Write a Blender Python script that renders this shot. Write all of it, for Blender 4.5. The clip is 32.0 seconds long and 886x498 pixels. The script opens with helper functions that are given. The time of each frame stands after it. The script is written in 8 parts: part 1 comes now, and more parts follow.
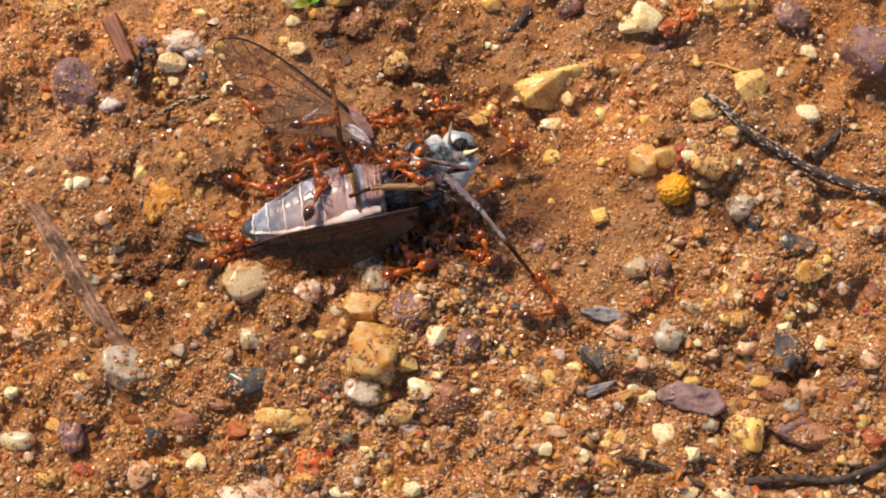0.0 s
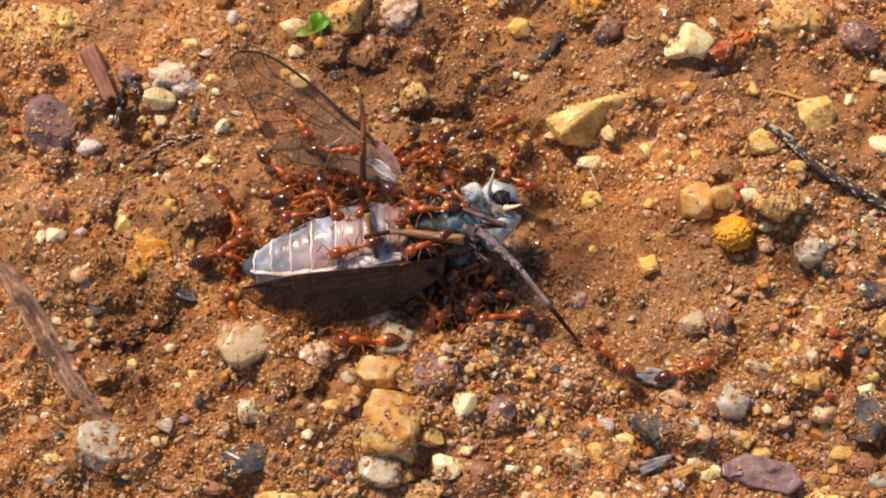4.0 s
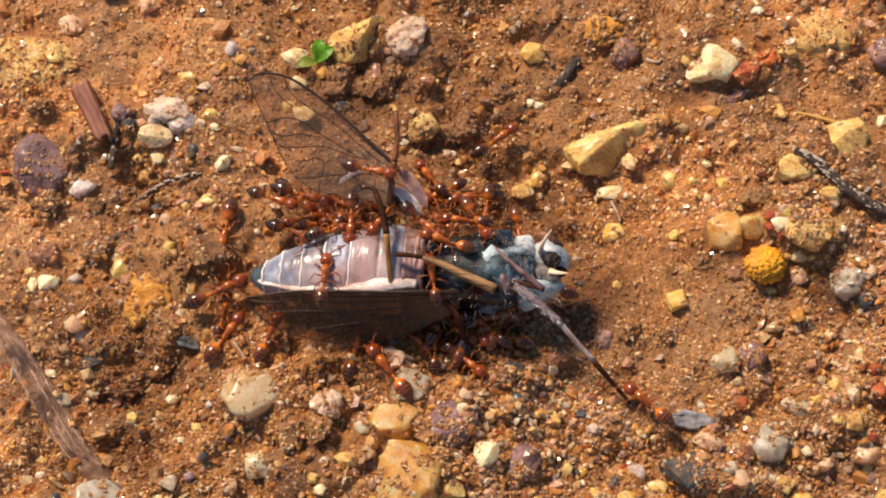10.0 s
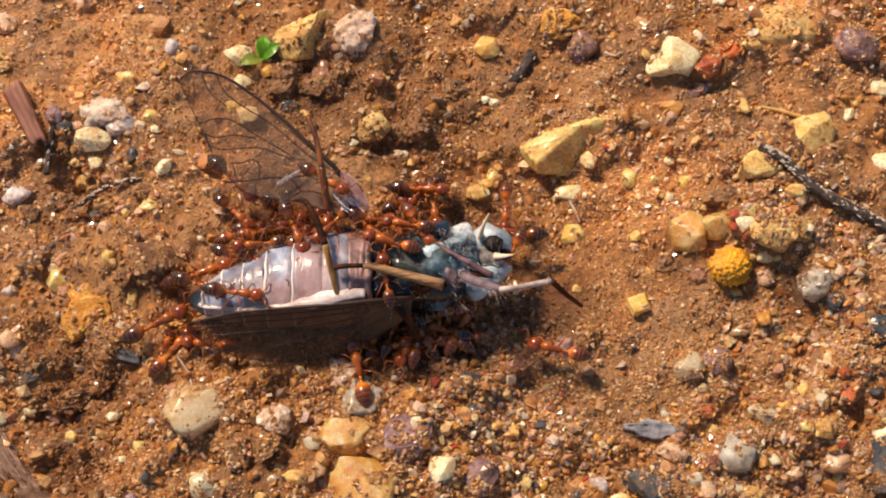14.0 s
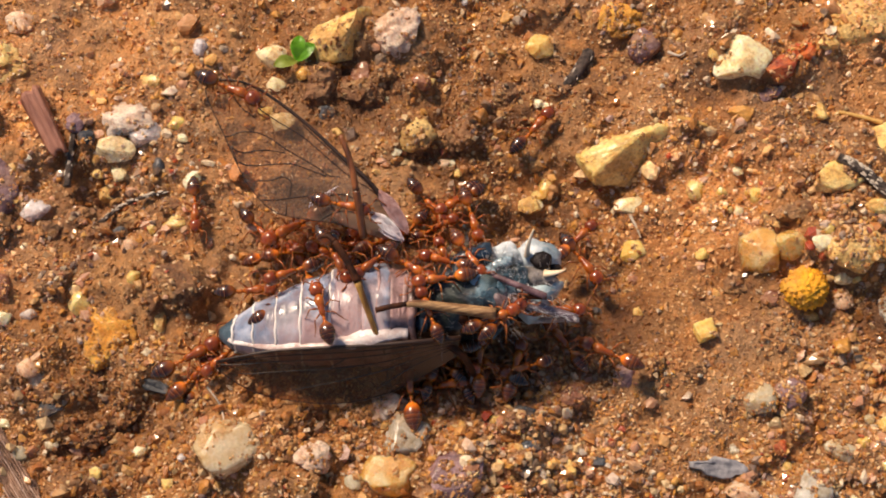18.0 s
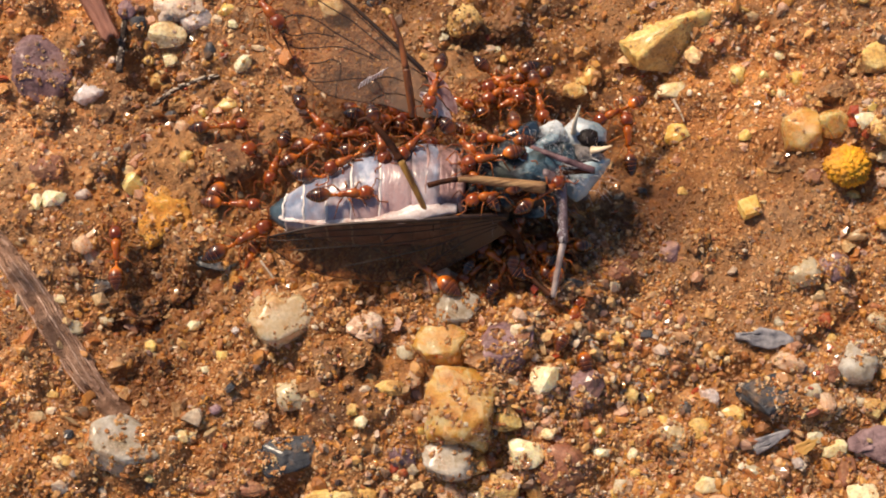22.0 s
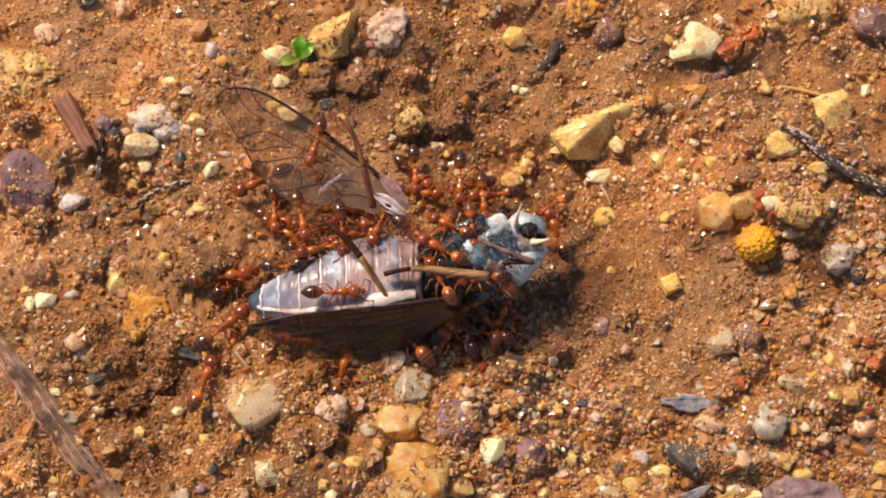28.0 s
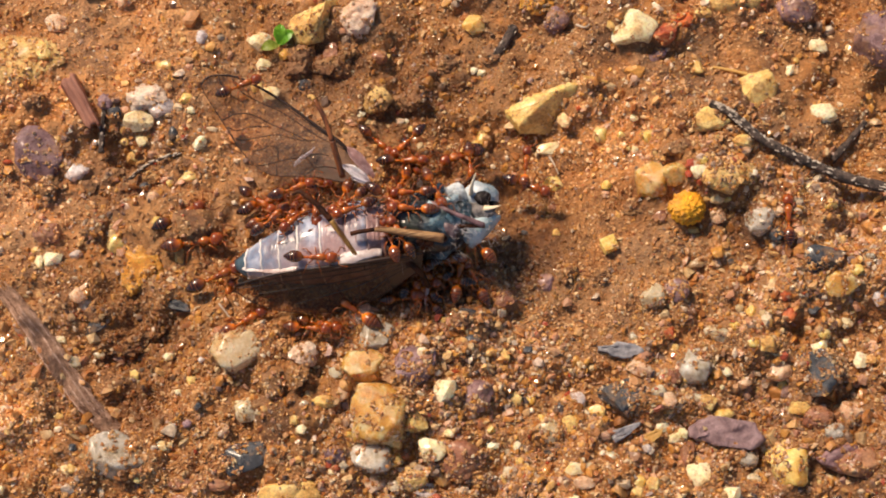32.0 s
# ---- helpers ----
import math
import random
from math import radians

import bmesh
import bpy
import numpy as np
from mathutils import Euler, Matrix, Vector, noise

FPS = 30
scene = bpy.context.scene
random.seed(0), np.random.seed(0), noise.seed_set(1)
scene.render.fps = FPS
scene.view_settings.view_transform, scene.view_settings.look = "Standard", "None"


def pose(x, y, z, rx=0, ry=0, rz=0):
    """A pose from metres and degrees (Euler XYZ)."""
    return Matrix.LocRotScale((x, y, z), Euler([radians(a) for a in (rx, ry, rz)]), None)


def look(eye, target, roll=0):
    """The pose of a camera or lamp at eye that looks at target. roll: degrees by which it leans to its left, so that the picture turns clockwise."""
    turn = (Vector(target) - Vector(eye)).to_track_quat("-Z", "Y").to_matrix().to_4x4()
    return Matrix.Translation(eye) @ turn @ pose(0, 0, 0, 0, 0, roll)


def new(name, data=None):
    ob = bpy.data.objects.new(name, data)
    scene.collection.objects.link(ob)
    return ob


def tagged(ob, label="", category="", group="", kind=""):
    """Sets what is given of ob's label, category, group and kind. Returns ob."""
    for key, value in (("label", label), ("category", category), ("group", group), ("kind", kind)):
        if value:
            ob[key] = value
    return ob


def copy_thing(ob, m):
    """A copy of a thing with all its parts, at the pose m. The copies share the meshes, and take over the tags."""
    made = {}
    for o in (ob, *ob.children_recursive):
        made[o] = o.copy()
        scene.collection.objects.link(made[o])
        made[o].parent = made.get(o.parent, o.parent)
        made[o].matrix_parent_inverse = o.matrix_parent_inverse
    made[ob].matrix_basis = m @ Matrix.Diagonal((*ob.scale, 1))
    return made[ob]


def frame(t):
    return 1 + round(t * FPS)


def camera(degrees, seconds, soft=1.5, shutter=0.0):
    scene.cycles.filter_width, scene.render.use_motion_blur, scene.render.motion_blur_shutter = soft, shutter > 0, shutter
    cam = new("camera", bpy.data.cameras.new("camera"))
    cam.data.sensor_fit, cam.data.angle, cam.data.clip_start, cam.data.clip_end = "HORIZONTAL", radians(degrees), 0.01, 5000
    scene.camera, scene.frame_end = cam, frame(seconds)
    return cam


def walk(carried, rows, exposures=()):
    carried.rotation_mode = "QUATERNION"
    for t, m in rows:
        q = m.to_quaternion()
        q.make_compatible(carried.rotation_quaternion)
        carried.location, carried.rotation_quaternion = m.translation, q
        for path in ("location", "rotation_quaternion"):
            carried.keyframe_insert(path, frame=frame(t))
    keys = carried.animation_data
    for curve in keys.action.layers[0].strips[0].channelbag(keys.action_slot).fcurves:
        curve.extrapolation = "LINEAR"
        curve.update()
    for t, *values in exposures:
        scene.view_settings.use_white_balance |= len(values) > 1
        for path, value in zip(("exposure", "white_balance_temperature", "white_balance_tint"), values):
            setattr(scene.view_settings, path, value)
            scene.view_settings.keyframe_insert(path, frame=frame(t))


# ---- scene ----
from mathutils.bvhtree import BVHTree

# A dead fly on wet gravelly clay, pulled at by ants. Lengths in the plan are millimetres.
MM = 0.001
cam = camera(35, 32.0, soft=1.9)
PATH = [
    (0, -2.09, -37.75, 108.57, 16.78, -0.22, 2.55),
    (0.5, -1.70, -42.09, 103.78, 18.60, -0.70, 2.12),
    (1, -3.48, -41.14, 103.24, 19.73, -0.94, 2.04),
    (1.5, -2.58, -40.22, 97.93, 20.07, -0.96, 2.09),
    (2, -3.23, -34.34, 95.58, 19.55, -0.28, 1.98),
    (2.5, -1.39, -37.43, 91.98, 20.37, -0.54, 1.84),
    (3, -2.29, -37.15, 92.02, 20.30, -0.27, 1.90),
    (3.5, -3.00, -37.40, 91.93, 20.03, -0.18, 1.86),
    (4, -3.74, -35.41, 94.01, 20.17, 0.19, 1.85),
    (4.5, -2.38, -32.33, 92.65, 20.22, 0.01, 1.66),
    (6.5, -2.17, -34.13, 84.70, 21.54, -0.48, 0.50),
    (7, -2.03, -33.55, 82.32, 20.73, -0.20, 0.36),
    (7.5, -1.97, -33.48, 82.71, 20.31, -0.26, 0.33),
    (8, -3.80, -33.09, 84.53, 20.92, -0.04, 0.46),
    (8.5, -6.27, -32.02, 87.77, 21.17, 0.75, 0.71),
    (9, -5.17, -33.19, 86.62, 21.23, 0.47, 0.66),
    (9.5, -4.74, -32.92, 87.97, 21.17, 0.59, 0.66),
    (10, -5.10, -32.62, 89.28, 21.15, 0.49, 0.63),
    (10.5, -4.54, -33.39, 88.84, 21.31, 0.30, 0.44),
    (11, -4.25, -33.69, 88.31, 21.12, 0.08, 0.15),
    (11.5, -3.63, -34.73, 86.99, 20.89, 0.05, 0.04),
    (12, -4.19, -34.32, 88.24, 21.03, 0.13, 0.04),
    (12.5, -4.19, -33.63, 90.35, 20.95, 0.12, -0.06),
    (13, -5.57, -34.43, 90.08, 20.94, 0.03, -0.14),
    (13.5, -3.83, -31.98, 88.60, 20.73, -0.32, -0.50),
    (15.5, -4.48, -26.43, 79.12, 18.73, 0.36, -0.40),
    (16, -7.27, -24.65, 77.98, 18.17, 0.66, -0.28),
    (16.5, -6.07, -26.54, 76.01, 18.34, 0.30, -0.43),
    (17, -6.50, -25.74, 76.23, 17.87, 0.59, -0.24),
    (17.5, -6.25, -25.11, 78.02, 18.02, 0.56, -0.29),
    (18, -4.87, -23.15, 81.29, 18.17, 0.94, -0.09),
    (18.5, -5.80, -24.35, 81.01, 18.55, 0.75, -0.16),
    (19, -6.19, -26.33, 81.00, 18.97, 0.63, -0.17),
    (19.5, -7.03, -26.76, 81.02, 18.86, 0.46, -0.22),
    (20, -6.66, -27.26, 82.02, 19.02, 0.88, -0.16),
    (20.5, -6.23, -27.81, 82.82, 18.69, 0.77, -0.29),
    (21, -8.30, -28.93, 82.93, 18.45, 0.92, -0.19),
    (21.5, -7.95, -29.57, 81.50, 18.38, 0.86, -0.19),
    (22, -7.72, -30.49, 80.36, 18.14, 1.04, -0.16),
    (22.5, -7.77, -28.94, 82.33, 17.46, 1.65, 0.02),
    (23, -6.82, -28.91, 83.35, 17.77, 1.31, -0.03),
    (23.5, -5.56, -25.52, 85.98, 18.10, 1.68, 0.15),
    (24, -2.57, -23.47, 85.48, 17.35, 1.67, 0.39),
    (24.5, -0.69, -21.54, 85.84, 16.21, 2.02, 0.82),
    (25, 0.31, -20.99, 85.47, 15.48, 2.05, 0.95),
    (25.5, 0.36, -19.88, 86.73, 15.16, 1.91, 0.79),
    (27.5, -2.89, -22.60, 90.85, 17.09, 1.61, -1.75),
    (28, -6.61, -26.30, 91.94, 16.86, 0.35, -2.73),
    (28.5, -7.60, -29.42, 97.57, 16.94, 0.11, -3.00),
    (29, -4.38, -30.43, 98.48, 17.61, 0.63, -2.95),
    (29.5, -3.30, -31.38, 98.30, 16.94, 0.85, -2.69),
    (30, -4.54, -32.49, 99.64, 16.80, 0.85, -2.56),
    (30.5, -2.91, -32.45, 101.91, 17.11, 2.23, -1.99),
    (31, -2.37, -31.92, 104.05, 17.31, 2.26, -1.96),
    (31.5, -1.67, -32.51, 102.93, 17.10, 2.12, -2.22),
    (32, -0.34, -32.45, 101.78, 16.88, 2.21, -2.17),
]
walk(cam, [(t, pose(x * MM, y * MM, z * MM, rx, ry, rz)) for t, x, y, z, rx, ry, rz in PATH],
     exposures=[(0, 0.0), (32, 0.0)])

# ---- light: high sun in a clear sky ----
SUN_AZ, SUN_EL = radians(130), radians(47)
world = bpy.data.worlds.new("sky")
scene.world = world
world.use_nodes = True
wn = world.node_tree
sky = wn.nodes.new("ShaderNodeTexSky")
sky.sky_type, sky.sun_disc = "NISHITA", False
sky.sun_elevation, sky.sun_rotation = SUN_EL, radians(90) - SUN_AZ
wn.links.new(sky.outputs["Color"], wn.nodes["Background"].inputs["Color"])
wn.nodes["Background"].inputs["Strength"].default_value = 0.08
sun = new("sun", bpy.data.lights.new("sun", "SUN"))
sun.data.energy, sun.data.angle, sun.data.color = 4.8, radians(11), (1.0, 0.785, 0.58)
to_sun = Vector((math.cos(SUN_AZ) * math.cos(SUN_EL), math.sin(SUN_AZ) * math.cos(SUN_EL), math.sin(SUN_EL)))
sun.matrix_world = look(to_sun * 3, (0, 0, 0))


# ---- materials ----
def nodes_of(name):
    mat = bpy.data.materials.new(name)
    mat.use_nodes = True
    return mat, mat.node_tree, mat.node_tree.nodes["Principled BSDF"]


def link(nt, a, b):
    nt.links.new(a, b)


def noise_tex(nt, per_mm, detail=4.0, rough=0.6, vec=None):
    n = nt.nodes.new("ShaderNodeTexNoise")
    n.inputs["Scale"].default_value = per_mm * 1000.0
    n.inputs["Detail"].default_value, n.inputs["Roughness"].default_value = detail, rough
    if vec is not None:
        link(nt, vec, n.inputs["Vector"])
    return n.outputs["Fac"]


def ramp(nt, fac, stops):
    r = nt.nodes.new("ShaderNodeValToRGB")
    while len(r.color_ramp.elements) < len(stops):
        r.color_ramp.elements.new(0.5)
    for e, (p, c) in zip(r.color_ramp.elements, stops):
        e.position, e.color = p, (*c, 1)
    link(nt, fac, r.inputs["Fac"])
    return r.outputs["Color"]


def mix(nt, fac, a, b, how="MIX"):
    m = nt.nodes.new("ShaderNodeMix")
    m.data_type, m.blend_type = "RGBA", how
    for sock, v in ((m.inputs[0], fac), (m.inputs[6], a), (m.inputs[7], b)):
        if isinstance(v, (int, float)):
            sock.default_value = v
        elif isinstance(v, tuple):
            sock.default_value = (*v, 1)
        else:
            link(nt, v, sock)
    return m.outputs[2]


def maths(nt, op, a, b=0.0):
    m = nt.nodes.new("ShaderNodeMath")
    m.operation = op
    for sock, v in zip(m.inputs, (a, b)):
        if isinstance(v, (int, float)):
            sock.default_value = v
        else:
            link(nt, v, sock)
    return m.outputs[0]


def bump(nt, bsdf, height, mm, strength=1.0):
    b = nt.nodes.new("ShaderNodeBump")
    b.inputs["Distance"].default_value, b.inputs["Strength"].default_value = mm * MM, strength
    link(nt, height, b.inputs["Height"])
    link(nt, b.outputs["Normal"], bsdf.inputs["Normal"])


def place(nt):
    return nt.nodes.new("ShaderNodeTexCoord").outputs["Object"]


def by_object(nt):
    return nt.nodes.new("ShaderNodeObjectInfo").outputs["Random"]


def by_island(nt):
    return nt.nodes.new("ShaderNodeNewGeometry").outputs["Random Per Island"]


# First four paint the fly's shadow into the soil; several others, hollow shade.
WET_AND_SHADE = ((3.17, -1.37, 4.0, 1.0), (-4.43, -4.30, 3.6, 1.0), (-2.34, -3.14, 3.6, 1.0), (2.21, -0.39, 2.6, 1.0), (23.70, -17.58, 9.0, 0.4), (-28.53, 5.08, 3.0, 0.4), (-26.30, -7.12, 3.6, 0.8), (-5.77, 11.11, 3.2, 0.7), (-12.11, 13.8, 3.2, 0.85),
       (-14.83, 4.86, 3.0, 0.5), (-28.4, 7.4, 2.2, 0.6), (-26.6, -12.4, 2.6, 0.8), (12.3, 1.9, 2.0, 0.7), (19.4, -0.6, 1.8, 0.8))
DRY = ((-34.0, 14.0, 8.0), (-34.0, 4.0, 5.0), (-29.22, 16.22, 8.0), (-18.59, 7.44, 4.0), (9.97, 7.42, 5.0), (21.46, 18.73, 5.0), (-36.0, -13.0, 4.0))


def patches(nt, v, spots, wobble, near, far):
    """1 inside ragged round patches, 0 outside."""
    shape = None
    for x, y, size, full in spots:
        gap = nt.nodes.new("ShaderNodeVectorMath")
        gap.operation = "DISTANCE"
        link(nt, v, gap.inputs[0])
        gap.inputs[1].default_value = (x * MM, y * MM, 0)
        spot = nt.nodes.new("ShaderNodeMapRange")
        link(nt, maths(nt, "ADD", gap.outputs["Value"], wobble), spot.inputs["Value"])
        spot.inputs["From Min"].default_value, spot.inputs["From Max"].default_value = size * near * MM, size * far * MM
        spot.inputs["To Min"].default_value, spot.inputs["To Max"].default_value = full, 0.0
        shape = spot.outputs[0] if shape is None else maths(nt, "MAXIMUM", shape, spot.outputs[0])
    return shape


def damp_and_shade(nt, v, col):
    """Ragged wet stains in the soil, shade painted in under the carcass and in hollows, and drier, paler patches of the
    clay.
    """
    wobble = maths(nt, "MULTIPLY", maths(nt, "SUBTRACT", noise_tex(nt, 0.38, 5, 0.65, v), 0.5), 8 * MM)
    # This mask holds wet soil and painted-in shade together.
    wet = patches(nt, v, WET_AND_SHADE, wobble, 0.4, 1.3)
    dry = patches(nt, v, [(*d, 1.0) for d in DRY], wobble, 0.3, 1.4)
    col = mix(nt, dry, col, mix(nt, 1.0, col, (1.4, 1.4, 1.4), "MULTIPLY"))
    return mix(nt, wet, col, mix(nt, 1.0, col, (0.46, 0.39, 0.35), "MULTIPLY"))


def clay_mat():
    """Wet clay paste: tan, orange and dark patches, sand grains set in it, a damp gloss."""
    mat, nt, b = nodes_of("wet_clay")
    v = place(nt)
    broad = ramp(nt, noise_tex(nt, 0.1, 6, 0.62, v), [(0.3, (0.25, 0.095, 0.03)), (0.46, (0.41, 0.185, 0.06)), (0.6, (0.51, 0.25, 0.09)), (0.72, (0.58, 0.32, 0.135))])
    fine = ramp(nt, noise_tex(nt, 2.6, 6, 0.7, v), [(0.3, (0.5, 0.42, 0.36)), (0.5, (1, 1, 1)), (0.68, (1.4, 1.34, 1.25))])
    col = mix(nt, 0.85, broad, fine, "MULTIPLY")
    dull = ramp(nt, noise_tex(nt, 0.065, 5, 0.6, v), [(0.47, (0, 0, 0)), (0.58, (1, 1, 1))])
    col = mix(nt, maths(nt, "MULTIPLY", dull, 0.6), col, mix(nt, 1.0, fine, (0.4, 0.235, 0.125), "MULTIPLY"))
    rust = ramp(nt, noise_tex(nt, 0.32, 4, 0.55, v), [(0.54, (0, 0, 0)), (0.66, (1, 1, 1))])
    col = mix(nt, maths(nt, "MULTIPLY", rust, 0.45), col, mix(nt, 1.0, fine, (0.52, 0.19, 0.035), "MULTIPLY"))
    dark = ramp(nt, noise_tex(nt, 0.24, 6, 0.65, v), [(0.39, (1, 1, 1)), (0.48, (0, 0, 0))])
    col = mix(nt, maths(nt, "MULTIPLY", dark, 0.72), col, mix(nt, 1.0, fine, (0.16, 0.075, 0.035), "MULTIPLY"))
    set_in = nt.nodes.new("ShaderNodeTexVoronoi")
    link(nt, v, set_in.inputs["Vector"])
    set_in.inputs["Scale"].default_value = 4200.0
    grain = ramp(nt, set_in.outputs["Distance"], [(0.22, (1, 1, 1)), (0.36, (0, 0, 0))])
    shade = nt.nodes.new("ShaderNodeSeparateColor")
    link(nt, set_in.outputs["Color"], shade.inputs[0])
    mineral = ramp(nt, shade.outputs[0], [(0.0, (0.28, 0.1, 0.03)), (0.3, (0.62, 0.3, 0.08)), (0.55, (0.72, 0.45, 0.2)), (0.75, (0.5, 0.19, 0.07)), (0.88, (0.85, 0.66, 0.4)), (1.0, (0.14, 0.09, 0.07))])
    shown = maths(nt, "MULTIPLY", grain, maths(nt, "GREATER_THAN", shade.outputs[1], 0.5))
    col = mix(nt, maths(nt, "MULTIPLY", shown, 0.65), col, mineral)
    col = damp_and_shade(nt, v, col)
    link(nt, col, b.inputs["Base Color"])
    rough = nt.nodes.new("ShaderNodeMapRange")
    link(nt, noise_tex(nt, 0.5, 4, 0.6, v), rough.inputs["Value"])
    rough.inputs["To Min"].default_value, rough.inputs["To Max"].default_value = 0.26, 0.66
    link(nt, rough.outputs[0], b.inputs["Roughness"])
    h = maths(nt, "ADD", noise_tex(nt, 1.6, 8, 0.7, v), maths(nt, "MULTIPLY", noise_tex(nt, 7.0, 4, 0.7, v), 0.3))
    bump(nt, b, maths(nt, "ADD", h, maths(nt, "MULTIPLY", shown, 0.3)), 0.34, 1.0)
    return mat


def stone_mat(name, light, mid, dark, rough=0.45, seep=0.0, grime=0.6, random_of=by_object, coat=0.3, relief=0.14, clear=0.0):
    """Pebble: body colour that varies from stone to stone, veins, clay crust, damp gloss, depth in the clear ones."""
    mat, nt, b = nodes_of(name)
    shift = nt.nodes.new("ShaderNodeVectorMath")
    shift.operation = "ADD"
    link(nt, nt.nodes.new("ShaderNodeNewGeometry").outputs["Position"], shift.inputs[0])
    link(nt, random_of(nt), shift.inputs[1])
    v = shift.outputs[0]
    body = ramp(nt, noise_tex(nt, 0.75, 6, 0.62, v), [(0.3, dark), (0.5, mid), (0.7, light)])
    tone = ramp(nt, random_of(nt), [(0.0, (0.88, 0.83, 0.76)), (0.5, (1, 1, 1)), (1.0, (1.12, 1.12, 1.12))])
    col = mix(nt, 1.0, body, tone, "MULTIPLY")
    vein = ramp(nt, noise_tex(nt, 0.5, 3, 0.5, v), [(0.46, (0, 0, 0)), (0.5, (1, 1, 1)), (0.54, (0, 0, 0))])
    col = mix(nt, maths(nt, "MULTIPLY", vein, 0.4), col, light)
    speck = ramp(nt, noise_tex(nt, 5.0, 4, 0.65, v), [(0.32, (0.62, 0.54, 0.46)), (0.5, (1.05, 1.05, 1.05)), (0.7, (1.35, 1.3, 1.22))])
    col = mix(nt, 0.4 if clear else 0.75, col, speck, "MULTIPLY")
    crust = ramp(nt, maths(nt, "ADD", maths(nt, "MULTIPLY", noise_tex(nt, 0.5, 4, 0.6, v), 0.7), maths(nt, "MULTIPLY", noise_tex(nt, 2.2, 6, 0.7, v), 0.3)), [(0.5, (0, 0, 0)), (0.6, (1, 1, 1))])
    crust = maths(nt, "MULTIPLY", crust, grime)
    soil = ramp(nt, noise_tex(nt, 3.5, 5, 0.7, v), [(0.35, (0.4, 0.17, 0.05)), (0.5, (0.62, 0.32, 0.11)), (0.66, (0.82, 0.56, 0.27))])
    col = mix(nt, crust, col, soil)
    link(nt, col, b.inputs["Base Color"])
    link(nt, mix(nt, crust, ramp(nt, noise_tex(nt, 2.5, 4, 0.6, v), [(0.3, (rough * 0.6,) * 3), (0.7, (min(1, rough * 1.5),) * 3)]), (0.75, 0.75, 0.75)), b.inputs["Roughness"])
    b.inputs["Coat Weight"].default_value, b.inputs["Coat Roughness"].default_value = (0.4, 0.2) if clear else (coat, 0.18)
    if seep:
        b.inputs["Subsurface Weight"].default_value = seep
        b.inputs["Subsurface Radius"].default_value = (0.9, 0.85, 0.8)
        b.inputs["Subsurface Scale"].default_value = (1.1 if clear else 0.6) * MM
    if clear:
        link(nt, maths(nt, "MULTIPLY", maths(nt, "SUBTRACT", 1.0, crust), clear), b.inputs["Transmission Weight"])
    h = maths(nt, "ADD", noise_tex(nt, 1.2, 8, 0.7, v), maths(nt, "MULTIPLY", noise_tex(nt, 8.0, 3, 0.6, v), 0.12 if clear else 0.35))
    bump(nt, b, maths(nt, "ADD", h, maths(nt, "MULTIPLY", crust, 0.5)), relief * 1.2, 1.0)
    return mat


def plain_mat(name, light, dark, per_mm=1.0, rough=0.5, relief=0.05, coat=0.0, metal=0.0, sheen=0.5, grain=None):
    mat, nt, b = nodes_of(name)
    v = place(nt)
    if grain:
        drawn = nt.nodes.new("ShaderNodeMapping")
        drawn.inputs["Scale"].default_value = grain
        link(nt, v, drawn.inputs["Vector"])
        v = drawn.outputs[0]
    n = noise_tex(nt, per_mm, 6, 0.65, v)
    link(nt, ramp(nt, n, [(0.35, dark), (0.65, light)]), b.inputs["Base Color"])
    b.inputs["Roughness"].default_value = rough
    b.inputs["Coat Weight"].default_value, b.inputs["Coat Roughness"].default_value = coat, 0.08
    b.inputs["Metallic"].default_value = metal
    b.inputs["Specular IOR Level"].default_value = sheen
    if relief:
        bump(nt, b, noise_tex(nt, per_mm * 3, 5, 0.7, v), relief, 0.8)
    return mat


def grit_mat():
    """Loose sand: every grain its own mineral colour."""
    mat, nt, b = nodes_of("sand_grains")
    r = by_island(nt)
    col = ramp(nt, r, [(0.0, (0.3, 0.1, 0.025)), (0.14, (0.52, 0.22, 0.045)), (0.3, (0.72, 0.38, 0.08)), (0.46, (0.42, 0.14, 0.035)),
                       (0.58, (0.75, 0.48, 0.19)), (0.7, (0.42, 0.17, 0.06)), (0.78, (0.88, 0.68, 0.36)), (0.885, (0.09, 0.06, 0.05)),
                       (0.92, (0.6, 0.36, 0.22)), (0.97, (0.9, 0.8, 0.6))])
    col = mix(nt, 0.6, col, ramp(nt, noise_tex(nt, 4.0, 4, 0.6, place(nt)), [(0.35, (0.6, 0.55, 0.5)), (0.65, (1.3, 1.25, 1.2))]), "MULTIPLY")
    film = ramp(nt, noise_tex(nt, 1.3, 4, 0.6, place(nt)), [(0.4, (0, 0, 0)), (0.62, (0.5, 0.5, 0.5))])
    col = mix(nt, film, col, (0.44, 0.18, 0.05))
    col = damp_and_shade(nt, place(nt), col)
    link(nt, col, b.inputs["Base Color"])
    bump(nt, b, noise_tex(nt, 6.0, 4, 0.7, place(nt)), 0.1, 0.8)
    b.inputs["Roughness"].default_value = 0.28
    b.inputs["Coat Weight"].default_value, b.inputs["Coat Roughness"].default_value = 0.5, 0.12
    return mat


